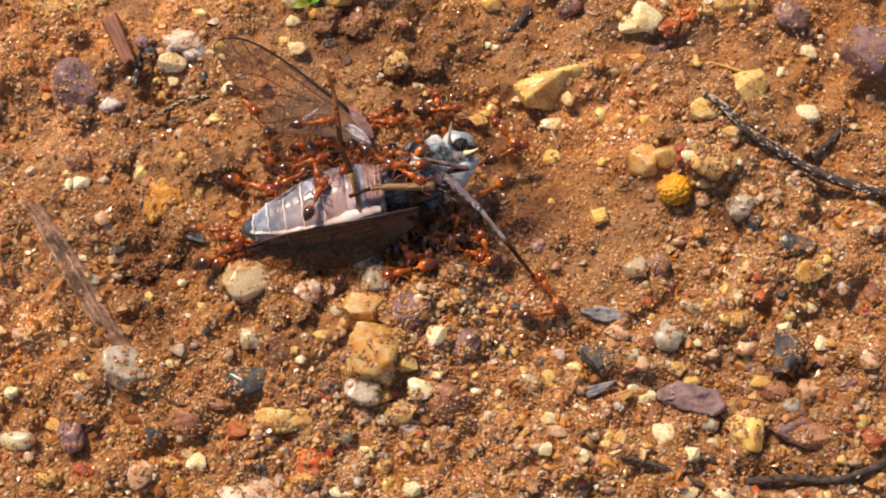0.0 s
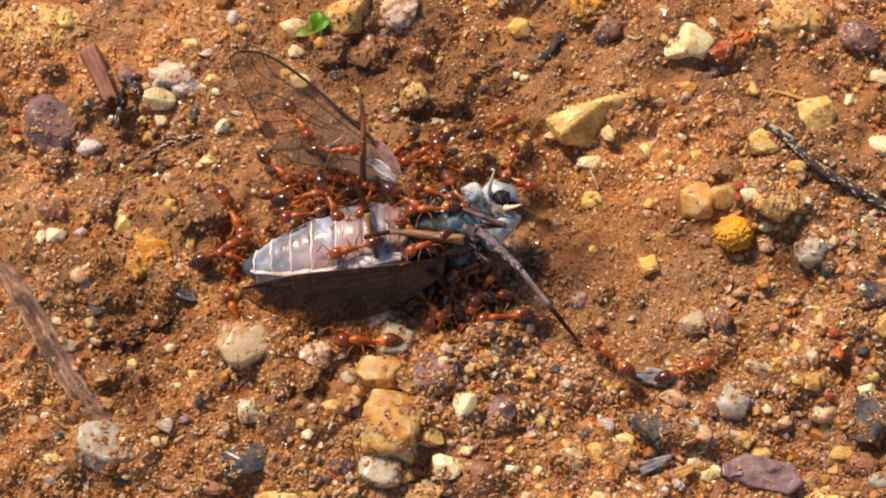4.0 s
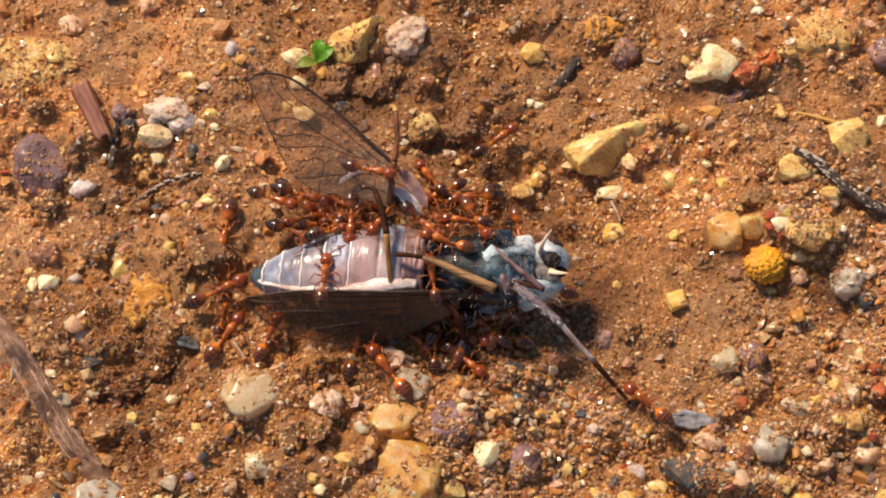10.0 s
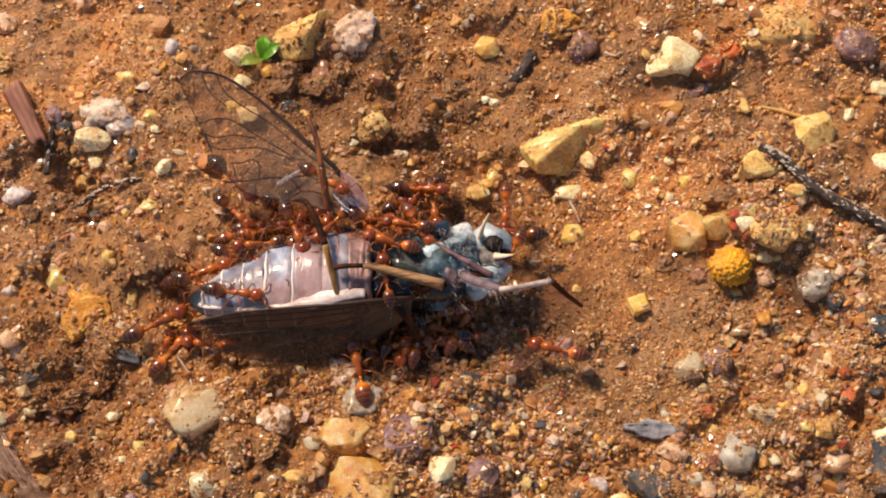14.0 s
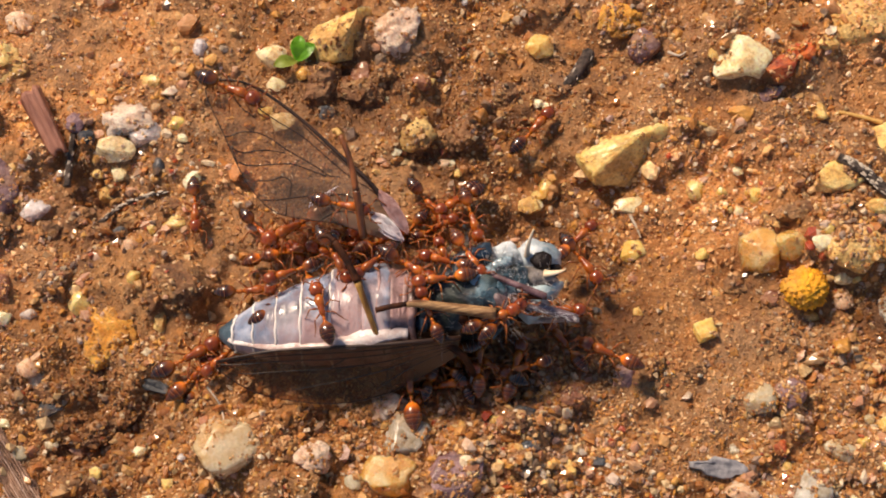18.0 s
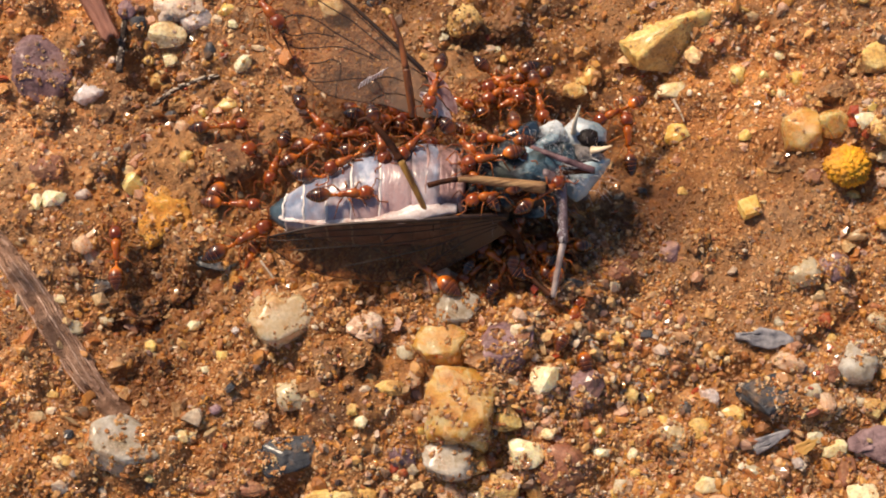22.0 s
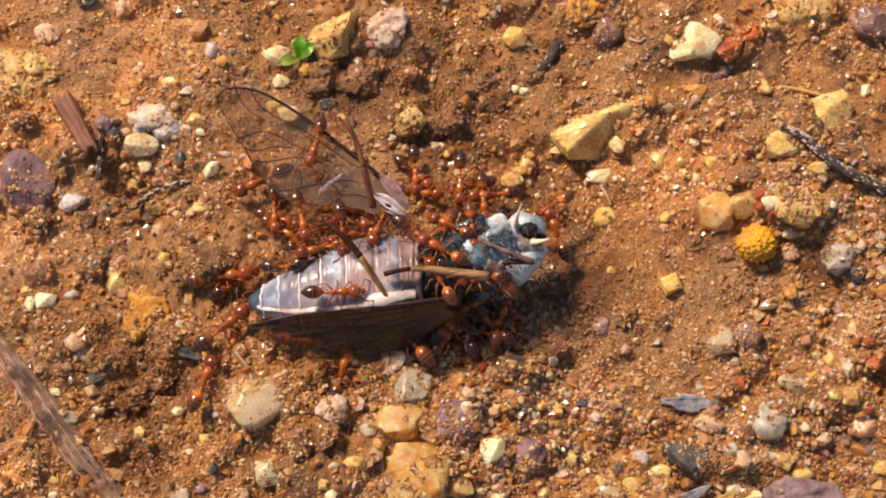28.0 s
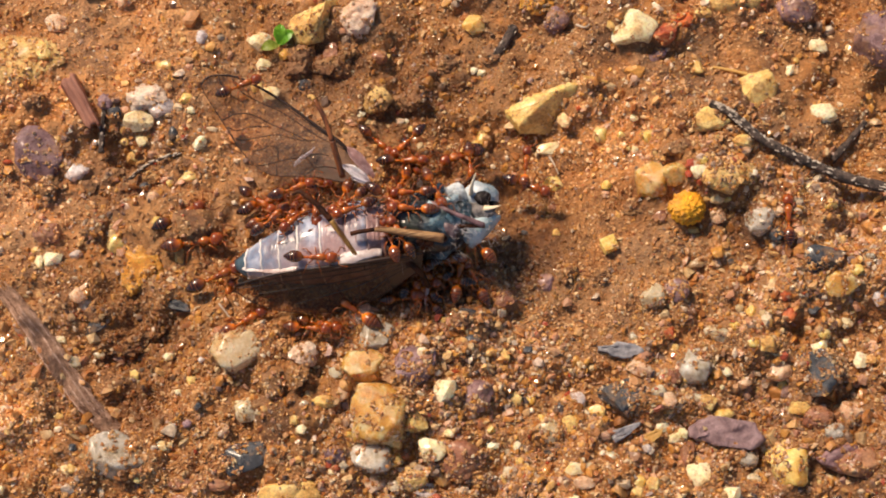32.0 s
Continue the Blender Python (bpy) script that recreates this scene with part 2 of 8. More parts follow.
def wing_mat(name, tint, veil, cloud, stem=(0, 0, 0), reach=0.0):
    """Wing membrane: mostly clear, tinted, with a thin gloss, browner towards its stem."""
    mat, nt, b = nodes_of(name)
    b.inputs["Base Color"].default_value = (*veil, 1)
    b.inputs["Roughness"].default_value = 0.42
    clear = nt.nodes.new("ShaderNodeBsdfTransparent")
    clear.inputs["Color"].default_value = (*tint, 1)
    shader = nt.nodes.new("ShaderNodeMixShader")
    thick = ramp(nt, noise_tex(nt, 0.7, 4, 0.6, place(nt)), [(0.3, (cloud * 0.7,) * 3), (0.7, (cloud * 1.3,) * 3)])
    if reach:
        far = nt.nodes.new("ShaderNodeVectorMath")
        far.operation = "DISTANCE"
        link(nt, place(nt), far.inputs[0])
        far.inputs[1].default_value = [c * MM for c in stem]
        brown = nt.nodes.new("ShaderNodeMapRange")
        link(nt, maths(nt, "ADD", far.outputs["Value"], maths(nt, "MULTIPLY", noise_tex(nt, 0.35, 3, 0.5, place(nt)), 3 * MM)), brown.inputs["Value"])
        brown.inputs["From Min"].default_value, brown.inputs["From Max"].default_value = reach * 0.3 * MM, reach * 1.3 * MM
        brown.inputs["To Min"].default_value, brown.inputs["To Max"].default_value = 0.4, 0.0
        thick = maths(nt, "ADD", thick, brown.outputs[0])
    link(nt, thick, shader.inputs["Fac"])
    link(nt, clear.outputs[0], shader.inputs[1])
    link(nt, b.outputs[0], shader.inputs[2])
    link(nt, shader.outputs[0], nt.nodes["Material Output"].inputs["Surface"])
    bump(nt, b, noise_tex(nt, 2.5, 5, 0.6, place(nt)), 0.06, 0.6)
    return mat


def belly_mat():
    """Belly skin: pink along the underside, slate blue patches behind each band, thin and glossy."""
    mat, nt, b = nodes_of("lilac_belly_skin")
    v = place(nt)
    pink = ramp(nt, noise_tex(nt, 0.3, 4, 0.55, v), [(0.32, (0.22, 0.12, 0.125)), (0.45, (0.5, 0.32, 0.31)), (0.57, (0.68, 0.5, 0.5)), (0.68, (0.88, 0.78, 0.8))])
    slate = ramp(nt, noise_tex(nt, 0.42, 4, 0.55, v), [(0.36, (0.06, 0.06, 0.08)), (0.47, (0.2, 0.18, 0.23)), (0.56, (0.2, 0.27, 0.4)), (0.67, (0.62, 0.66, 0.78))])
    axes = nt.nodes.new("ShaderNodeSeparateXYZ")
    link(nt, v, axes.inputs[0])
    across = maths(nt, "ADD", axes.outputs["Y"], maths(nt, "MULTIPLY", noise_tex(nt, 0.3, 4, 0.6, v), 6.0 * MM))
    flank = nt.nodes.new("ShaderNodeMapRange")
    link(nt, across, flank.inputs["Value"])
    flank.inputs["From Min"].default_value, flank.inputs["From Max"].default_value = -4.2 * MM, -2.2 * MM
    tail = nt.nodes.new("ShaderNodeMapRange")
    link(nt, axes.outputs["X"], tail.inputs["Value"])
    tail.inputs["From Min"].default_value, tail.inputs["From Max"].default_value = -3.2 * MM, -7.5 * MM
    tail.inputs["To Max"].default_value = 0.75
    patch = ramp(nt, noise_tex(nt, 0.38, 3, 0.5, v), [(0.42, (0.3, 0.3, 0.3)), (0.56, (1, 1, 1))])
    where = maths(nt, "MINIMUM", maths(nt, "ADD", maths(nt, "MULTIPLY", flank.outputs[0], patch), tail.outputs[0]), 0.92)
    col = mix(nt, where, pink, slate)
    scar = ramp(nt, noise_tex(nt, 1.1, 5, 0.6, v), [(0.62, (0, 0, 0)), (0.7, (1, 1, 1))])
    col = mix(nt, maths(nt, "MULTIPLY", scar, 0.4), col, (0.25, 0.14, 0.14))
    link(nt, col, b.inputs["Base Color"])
    link(nt, ramp(nt, noise_tex(nt, 0.8, 4, 0.6, v), [(0.35, (0.2, 0.2, 0.2)), (0.65, (0.46, 0.46, 0.46))]), b.inputs["Roughness"])
    b.inputs["Coat Weight"].default_value, b.inputs["Coat Roughness"].default_value = 0.35, 0.12
    b.inputs["Subsurface Weight"].default_value = 0.25
    b.inputs["Subsurface Radius"].default_value = (0.8, 0.5, 0.45)
    b.inputs["Subsurface Scale"].default_value = 0.3 * MM
    crease = nt.nodes.new("ShaderNodeMapping")
    crease.inputs["Scale"].default_value = (1.6, 0.7, 0.7)
    link(nt, v, crease.inputs["Vector"])
    bump(nt, b, noise_tex(nt, 0.7, 4, 0.6, crease.outputs[0]), 0.3, 0.6)
    return mat


def chest_mat():
    """Chest: pale blue dust on glossy plates, rubbed off to blue-black in large patches."""
    mat, nt, b = nodes_of("slate_blue_chest")
    v = place(nt)
    axes = nt.nodes.new("ShaderNodeSeparateXYZ")
    link(nt, v, axes.inputs[0])
    side = nt.nodes.new("ShaderNodeMapRange")
    link(nt, axes.outputs["Y"], side.inputs["Value"])
    side.inputs["From Min"].default_value, side.inputs["From Max"].default_value = -5.2 * MM, -3.2 * MM
    side.inputs["To Max"].default_value = 0.14
    rear = nt.nodes.new("ShaderNodeMapRange")
    link(nt, axes.outputs["X"], rear.inputs["Value"])
    rear.inputs["From Min"].default_value, rear.inputs["From Max"].default_value = 6.2 * MM, 4.2 * MM
    rear.inputs["To Max"].default_value = 0.16
    dust = maths(nt, "SUBTRACT", maths(nt, "SUBTRACT", noise_tex(nt, 0.42, 5, 0.6, v), side.outputs[0]), rear.outputs[0])
    col = ramp(nt, dust, [(0.43, (0.006, 0.008, 0.009)), (0.49, (0.018, 0.035, 0.05)), (0.54, (0.08, 0.16, 0.21)), (0.61, (0.24, 0.38, 0.46)), (0.72, (0.6, 0.7, 0.76))])
    green = ramp(nt, noise_tex(nt, 0.5, 3, 0.5, v), [(0.55, (0, 0, 0)), (0.65, (1, 1, 1))])
    link(nt, mix(nt, maths(nt, "MULTIPLY", green, 0.5), col, (0.06, 0.08, 0.06)), b.inputs["Base Color"])
    b.inputs["Roughness"].default_value = 0.3
    b.inputs["Coat Weight"].default_value, b.inputs["Coat Roughness"].default_value = 0.6, 0.1
    bump(nt, b, noise_tex(nt, 1.4, 6, 0.7, v), 0.22, 0.8)
    return mat


CLAY = clay_mat()
GRIT = grit_mat()


def crumb_mat():
    mat, nt, b = nodes_of("clay_crumbs")
    col = ramp(nt, by_island(nt), [(0.0, (0.3, 0.12, 0.045)), (0.3, (0.54, 0.26, 0.095)), (0.6, (0.74, 0.42, 0.18)), (0.8, (0.8, 0.49, 0.25)), (1.0, (0.88, 0.64, 0.37))])
    col = mix(nt, 0.6, col, ramp(nt, noise_tex(nt, 5.0, 4, 0.6, place(nt)), [(0.35, (0.55, 0.5, 0.45)), (0.65, (1.3, 1.3, 1.25))]), "MULTIPLY")
    link(nt, damp_and_shade(nt, place(nt), col), b.inputs["Base Color"])
    b.inputs["Roughness"].default_value = 0.55
    bump(nt, b, noise_tex(nt, 8.0, 4, 0.7, place(nt)), 0.08, 0.8)
    return mat


CRUMB = crumb_mat()


def pale_mat():
    mat, nt, b = nodes_of("pale_quartz_gravel")
    col = ramp(nt, by_island(nt), [(0.0, (0.5, 0.2, 0.06)), (0.12, (0.74, 0.36, 0.09)), (0.24, (0.88, 0.54, 0.18)), (0.34, (0.9, 0.68, 0.38)), (0.42, (0.46, 0.2, 0.1)), (0.52, (0.72, 0.4, 0.24)), (0.6, (0.84, 0.56, 0.4)), (0.68, (0.36, 0.2, 0.12)),
                                   (0.74, (0.92, 0.78, 0.54)), (0.8, (0.42, 0.3, 0.22)), (0.86, (0.1, 0.07, 0.065)), (0.9, (0.62, 0.42, 0.36)), (0.95, (0.95, 0.85, 0.66)), (0.98, (0.5, 0.1, 0.04))])
    col = mix(nt, 0.7, col, ramp(nt, noise_tex(nt, 3.0, 5, 0.65, place(nt)), [(0.33, (0.45, 0.35, 0.27)), (0.62, (1.04, 0.98, 0.92))]), "MULTIPLY")
    link(nt, damp_and_shade(nt, place(nt), col), b.inputs["Base Color"])
    b.inputs["Roughness"].default_value = 0.28
    b.inputs["Coat Weight"].default_value, b.inputs["Coat Roughness"].default_value = 0.6, 0.1
    b.inputs["Subsurface Weight"].default_value = 0.35
    b.inputs["Subsurface Radius"].default_value = (0.9, 0.85, 0.8)
    b.inputs["Subsurface Scale"].default_value = 0.4 * MM
    bump(nt, b, noise_tex(nt, 4.0, 5, 0.7, place(nt)), 0.08, 0.8)
    return mat


PALE = pale_mat()
STONE = {
    "w": stone_mat("cream_quartz", (1.0, 0.87, 0.62), (0.98, 0.78, 0.46), (0.9, 0.58, 0.24), 0.2, 0.7, 0.2, relief=0.06),
    "y": stone_mat("yellow_quartz", (1.0, 0.76, 0.33), (0.96, 0.58, 0.16), (0.8, 0.36, 0.06), 0.2, 0.7, 0.2, relief=0.06, clear=0.06),
    "o": stone_mat("ochre_stone", (0.97, 0.76, 0.34), (0.86, 0.55, 0.17), (0.64, 0.33, 0.08), 0.42, 0.5, 0.65, coat=0.2, relief=0.18),
    "t": stone_mat("tan_quartz", (0.98, 0.86, 0.64), (0.9, 0.7, 0.44), (0.74, 0.47, 0.2), 0.14, 0.75, 0.35, coat=0.6, relief=0.06, clear=0.25),
    "t2": stone_mat("amber_quartz", (1.0, 0.84, 0.5), (0.95, 0.52, 0.12), (0.58, 0.2, 0.025), 0.16, 0.75, 0.5, coat=0.7, relief=0.1, clear=0.25),
    "g": stone_mat("grey_quartz", (0.86, 0.8, 0.7), (0.68, 0.6, 0.48), (0.42, 0.33, 0.2), 0.16, 0.65, 0.25, coat=0.5, clear=0.3),
    "d": stone_mat("charcoal", (0.1, 0.11, 0.13), (0.035, 0.04, 0.05), (0.012, 0.013, 0.017), 0.35, 0.0, 0.3),
    "b": stone_mat("brown_stone", (0.46, 0.22, 0.12), (0.3, 0.12, 0.065), (0.14, 0.05, 0.03), 0.36, 0.15, 0.4),
    "p": stone_mat("purple_slate", (0.42, 0.27, 0.29), (0.24, 0.135, 0.15), (0.12, 0.06, 0.065), 0.36, 0.1, 0.35),
    "k": stone_mat("pink_quartz", (0.95, 0.68, 0.48), (0.82, 0.5, 0.31), (0.58, 0.28, 0.13), 0.26, 0.6, 0.25, clear=0.06),
    "r": stone_mat("red_ironstone", (0.64, 0.2, 0.05), (0.48, 0.09, 0.025), (0.22, 0.045, 0.025), 0.35, 0.25, 0.35),
    "l": stone_mat("lilac_white_quartz", (0.94, 0.87, 0.84), (0.8, 0.67, 0.64), (0.56, 0.39, 0.33), 0.22, 0.7, 0.2, clear=0.1),
    "x": stone_mat("crusted_white_quartz", (0.95, 0.8, 0.66), (0.85, 0.62, 0.47), (0.64, 0.38, 0.24), 0.35, 0.6, 0.35, relief=0.2),
    "u": stone_mat("ochre_crust", (0.98, 0.58, 0.12), (0.86, 0.38, 0.05), (0.58, 0.22, 0.03), 0.6, 0.2, 0.5, coat=0.1, relief=0.3),
    "v": stone_mat("orange_red_stone", (0.9, 0.32, 0.05), (0.7, 0.13, 0.02), (0.36, 0.05, 0.015), 0.35, 0.3, 0.25, relief=0.2),
    "c": stone_mat("tan_clay_lump", (0.92, 0.66, 0.28), (0.78, 0.48, 0.15), (0.5, 0.26, 0.07), 0.6, 0.2, 0.5, coat=0.1, relief=0.26),
    "s": stone_mat("soil_crust", (0.52, 0.3, 0.15), (0.27, 0.125, 0.055), (0.09, 0.04, 0.02), 0.6, 0.0, 0.75, coat=0.0, relief=0.3),
}
STONE_WORDS = {
    "w": "cream white quartz pebble with clay stains", "y": "yellow translucent quartz grain on wet clay",
    "o": "rough ochre sandstone pebble bedded in clay", "t": "glossy tan quartz pebble bedded in sand",
    "t2": "amber translucent quartz pebble, wet and glossy", "g": "grey green quartz pebble with sandy crust",
    "d": "black charcoal fragment lying in the sand", "b": "dull brown pebble with clay film",
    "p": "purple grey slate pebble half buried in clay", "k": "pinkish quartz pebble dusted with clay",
    "r": "rust red ironstone pebble on wet clay", "l": "lilac white quartz pebble on the clay",
    "x": "crusted white and pink quartz lump on clay",
    "u": "rough ochre yellow crust on the clay", "v": "bright orange red crumbly stone in gravel",
    "c": "flat tan lump of crusted clay and sand", "s": "dark crumbly soil clod crusted with sand",
}
LICHEN = stone_mat("yellow_lichen", (0.9, 0.5, 0.03), (0.8, 0.36, 0.015), (0.5, 0.19, 0.01), 0.75, 0.0, 0.37, coat=0.0)
LEAF = plain_mat("green_leaf", (0.3, 0.66, 0.04), (0.16, 0.44, 0.025), 0.8, 0.35, 0.05, 0.3)
YOUNG_LEAF = plain_mat("yellow_green_leaf", (0.55, 0.6, 0.12), (0.35, 0.45, 0.06), 0.8, 0.4, 0.05)
BARK = plain_mat("dark_twig_bark", (0.2, 0.14, 0.11), (0.022, 0.016, 0.014), 2.5, 0.7, 0.35)
FLECK = plain_mat("pale_bark_flecks", (0.7, 0.6, 0.48), (0.45, 0.36, 0.27), 1.5, 0.6, 0.05)
STRAW = plain_mat("weathered_straw", (0.6, 0.37, 0.25), (0.32, 0.17, 0.11), 1.6, 0.5, 0.3)
FIBRE = plain_mat("pale_straw_fibre", (0.74, 0.52, 0.4), (0.4, 0.22, 0.15), 2.2, 0.45, 0.1, 0.2)
GOLD_STRAW = plain_mat("yellow_straw", (0.75, 0.46, 0.14), (0.5, 0.26, 0.06), 1.0, 0.5, 0.05)
RED_BARK = plain_mat("red_brown_bark", (0.56, 0.25, 0.16), (0.2, 0.065, 0.04), 1.6, 0.45, 0.2, 0.2, 0.0, 0.5, (0.15, 1.5, 1.5))
DEAD_LEAF = plain_mat("purple_dead_leaf", (0.46, 0.3, 0.3), (0.13, 0.07, 0.075), 0.8, 0.4, 0.3, 0.3)
SHARD = plain_mat("blue_grey_shard", (0.4, 0.38, 0.39), (0.1, 0.1, 0.12), 1.2, 0.35, 0.08, 0.3)
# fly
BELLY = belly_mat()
BELLY_TIP = plain_mat("slate_blue_belly_tip", (0.09, 0.15, 0.2), (0.02, 0.035, 0.05), 0.6, 0.35, 0.06, 0.3)
BAND = plain_mat("white_belly_band", (0.97, 0.94, 0.9), (0.88, 0.78, 0.72), 1.5, 0.4, 0.03)
FOLD = plain_mat("cream_side_fold", (0.96, 0.9, 0.87), (0.48, 0.3, 0.26), 0.9, 0.45, 0.16, 0.2)
CHEST = chest_mat()
FACE = plain_mat("pale_blue_face_dust", (0.62, 0.76, 0.8), (0.22, 0.33, 0.38), 0.5, 0.38, 0.08, 0.25)
HEAD = plain_mat("white_blue_head_dust", (0.9, 0.94, 0.96), (0.16, 0.25, 0.31), 0.5, 0.34, 0.14, 0.3)
MOUTH = plain_mat("grey_brown_mouth", (0.42, 0.38, 0.36), (0.05, 0.04, 0.04), 1.1, 0.5, 0.2, 0.1)
BLUE_PLATE = plain_mat("sky_blue_chest_plate", (0.52, 0.68, 0.76), (0.05, 0.11, 0.15), 0.6, 0.22, 0.15, 0.5)
DARK_PLATE = plain_mat("blue_black_chest_plate", (0.03, 0.055, 0.09), (0.006, 0.008, 0.01), 0.8, 0.2, 0.1, 0.8)
EYE = plain_mat("dark_fly_eye", (0.016, 0.01, 0.009), (0.004, 0.003, 0.003), 1.5, 0.5, 0.06, 0.05, 0.0, 0.25)
LEG_DARK = plain_mat("black_brown_leg", (0.1, 0.03, 0.01), (0.014, 0.006, 0.004), 1.0, 0.6, 0.06, 0.0, 0.0, 0.2)
LEG_PURPLE = plain_mat("purple_brown_thigh", (0.34, 0.2, 0.22), (0.06, 0.025, 0.03), 1.2, 0.45, 0.08)
LEG_AMBER = plain_mat("amber_leg", (0.74, 0.45, 0.2), (0.13, 0.045, 0.014), 1.6, 0.4, 0.12, 0.2, 0.0, 0.4, (0.16, 1.6, 1.6))
LEG_RED = plain_mat("red_brown_leg", (0.34, 0.11, 0.03), (0.07, 0.022, 0.008), 1.2, 0.35, 0.08, 0.3, 0.0, 0.5, (1.6, 0.3, 0.5))
LEG_OLIVE = plain_mat("olive_amber_shin", (0.55, 0.31, 0.07), (0.12, 0.05, 0.012), 1.6, 0.4, 0.12, 0.2, 0.0, 0.4, (1.8, 0.16, 0.5))
LEG_SILVER = plain_mat("silvery_purple_thigh", (0.34, 0.25, 0.28), (0.035, 0.016, 0.02), 1.0, 0.4, 0.12, 0.0, 0.0, 0.5, (0.7, 0.7, 1.0))
LEG_WHITE = plain_mat("white_shin", (0.74, 0.62, 0.56), (0.26, 0.17, 0.15), 1.0, 0.45, 0.08)
PETAL = plain_mat("white_wing_scale", (0.97, 0.95, 0.97), (0.8, 0.66, 0.72), 0.6, 0.4, 0.05, 0.2)
PINK_PETAL = plain_mat("pink_wing_scale", (0.84, 0.62, 0.62), (0.5, 0.27, 0.24), 0.7, 0.4, 0.08, 0.2)
DOWN = plain_mat("white_down", (0.92, 0.92, 0.95), (0.7, 0.68, 0.72), 1.0, 0.4, 0.0)
WAIST = plain_mat("pink_waist_skin", (0.55, 0.34, 0.32), (0.045, 0.022, 0.02), 0.55, 0.35, 0.15, 0.3)
THORN = plain_mat("cream_thorn", (0.97, 0.86, 0.66), (0.85, 0.64, 0.4), 1.0, 0.35, 0.02)
BRISTLE = plain_mat("grey_bristle", (0.55, 0.5, 0.48), (0.25, 0.2, 0.18), 1.0, 0.4, 0.0)
WING = wing_mat("clear_brown_wing", (0.74, 0.64, 0.55), (0.22, 0.155, 0.115), 0.2, (1.0, -2.0, 4.0), 8.0)
WING_DARK = wing_mat("smoky_wing", (0.56, 0.42, 0.31), (0.2, 0.125, 0.075), 0.3, (6.0, -9.0, 3.0), 6.0)
VEIN = plain_mat("dark_wing_vein", (0.05, 0.022, 0.012), (0.018, 0.008, 0.006), 1.0, 0.5, 0.0)


def ant_mat(name, light, dark, rough=0.22):
    mat, nt, b = nodes_of(name)
    n = noise_tex(nt, 1.4, 3, 0.5, place(nt))
    col = mix(nt, 1.0, ramp(nt, n, [(0.35, dark), (0.65, light)]), ramp(nt, by_object(nt), [(0, (0.75, 0.7, 0.7)), (1, (1.2, 1.2, 1.2))]), "MULTIPLY")
    link(nt, col, b.inputs["Base Color"])
    b.inputs["Roughness"].default_value = rough
    b.inputs["Coat Weight"].default_value, b.inputs["Coat Roughness"].default_value = 0.7, 0.06
    b.inputs["Subsurface Weight"].default_value = 0.2
    b.inputs["Subsurface Radius"].default_value = (1.0, 0.3, 0.1)
    b.inputs["Subsurface Scale"].default_value = 0.25 * MM
    return mat


def gaster_mat():
    """Gaster shell: blackish brown plates with translucent amber seams."""
    mat, nt, b = nodes_of("banded_brown_gaster")
    axes = nt.nodes.new("ShaderNodeSeparateXYZ")
    link(nt, place(nt), axes.inputs[0])
    along = maths(nt, "MULTIPLY", axes.outputs["X"], -1 / (2.5 * MM))
    col = ramp(nt, along, [(0.36, (0.5, 0.15, 0.014)), (0.47, (0.3, 0.08, 0.009)), (0.56, (0.1, 0.024, 0.005)), (0.635, (0.035, 0.009, 0.003)), (0.65, (0.13, 0.035, 0.006)), (0.69, (0.06, 0.015, 0.004)), (0.742, (0.02, 0.006, 0.002)), (0.754, (0.07, 0.018, 0.004)), (0.84, (0.02, 0.006, 0.002)), (0.86, (0.05, 0.013, 0.003))])
    link(nt, mix(nt, 1.0, col, ramp(nt, by_object(nt), [(0, (0.6, 0.6, 0.6)), (0.6, (1, 1, 1)), (1, (2.6, 2.5, 2.0))]), "MULTIPLY"), b.inputs["Base Color"])
    b.inputs["Roughness"].default_value = 0.25
    b.inputs["Coat Weight"].default_value, b.inputs["Coat Roughness"].default_value = 0.7, 0.03
    b.inputs["Subsurface Weight"].default_value = 0.15
    b.inputs["Subsurface Radius"].default_value = (1.0, 0.3, 0.1)
    b.inputs["Subsurface Scale"].default_value = 0.25 * MM
    return mat


ANT_RED = ant_mat("amber_red_ant_shell", (0.7, 0.21, 0.016), (0.3, 0.06, 0.006))
ANT_LEG = ant_mat("amber_ant_leg", (0.5, 0.17, 0.03), (0.24, 0.065, 0.014), 0.3)
ANT_HEAD = ant_mat("red_brown_ant_head", (0.46, 0.11, 0.01), (0.22, 0.04, 0.005))
ANT_DARK = gaster_mat()
ANT_EYE = plain_mat("black_ant_eye", (0.02, 0.01, 0.008), (0.006, 0.005, 0.005), 1.0, 0.15, 0.0)


# ---- mesh helpers (millimetres in, metres out) ----
def part(name, bm, material, parent=None, label="", smooth=True):
    me = bpy.data.meshes.new(name)
    bm.to_mesh(me)
    bm.free()
    me.transform(Matrix.Diagonal((MM, MM, MM, 1)))
    me.polygons.foreach_set("use_smooth", [smooth] * len(me.polygons))
    me.materials.append(material)
    ob = new(name, me)
    ob.parent = parent
    if label:
        tagged(ob, label)
    return ob


def ball(bm, c, r, rx=0, ry=0, rz=0, u=14, v=9):
    m = Matrix.Translation(c) @ pose(0, 0, 0, rx, ry, rz) @ Matrix.Diagonal((*r, 1))
    return bmesh.ops.create_uvsphere(bm, u_segments=u, v_segments=v, radius=1.0, matrix=m)["verts"]


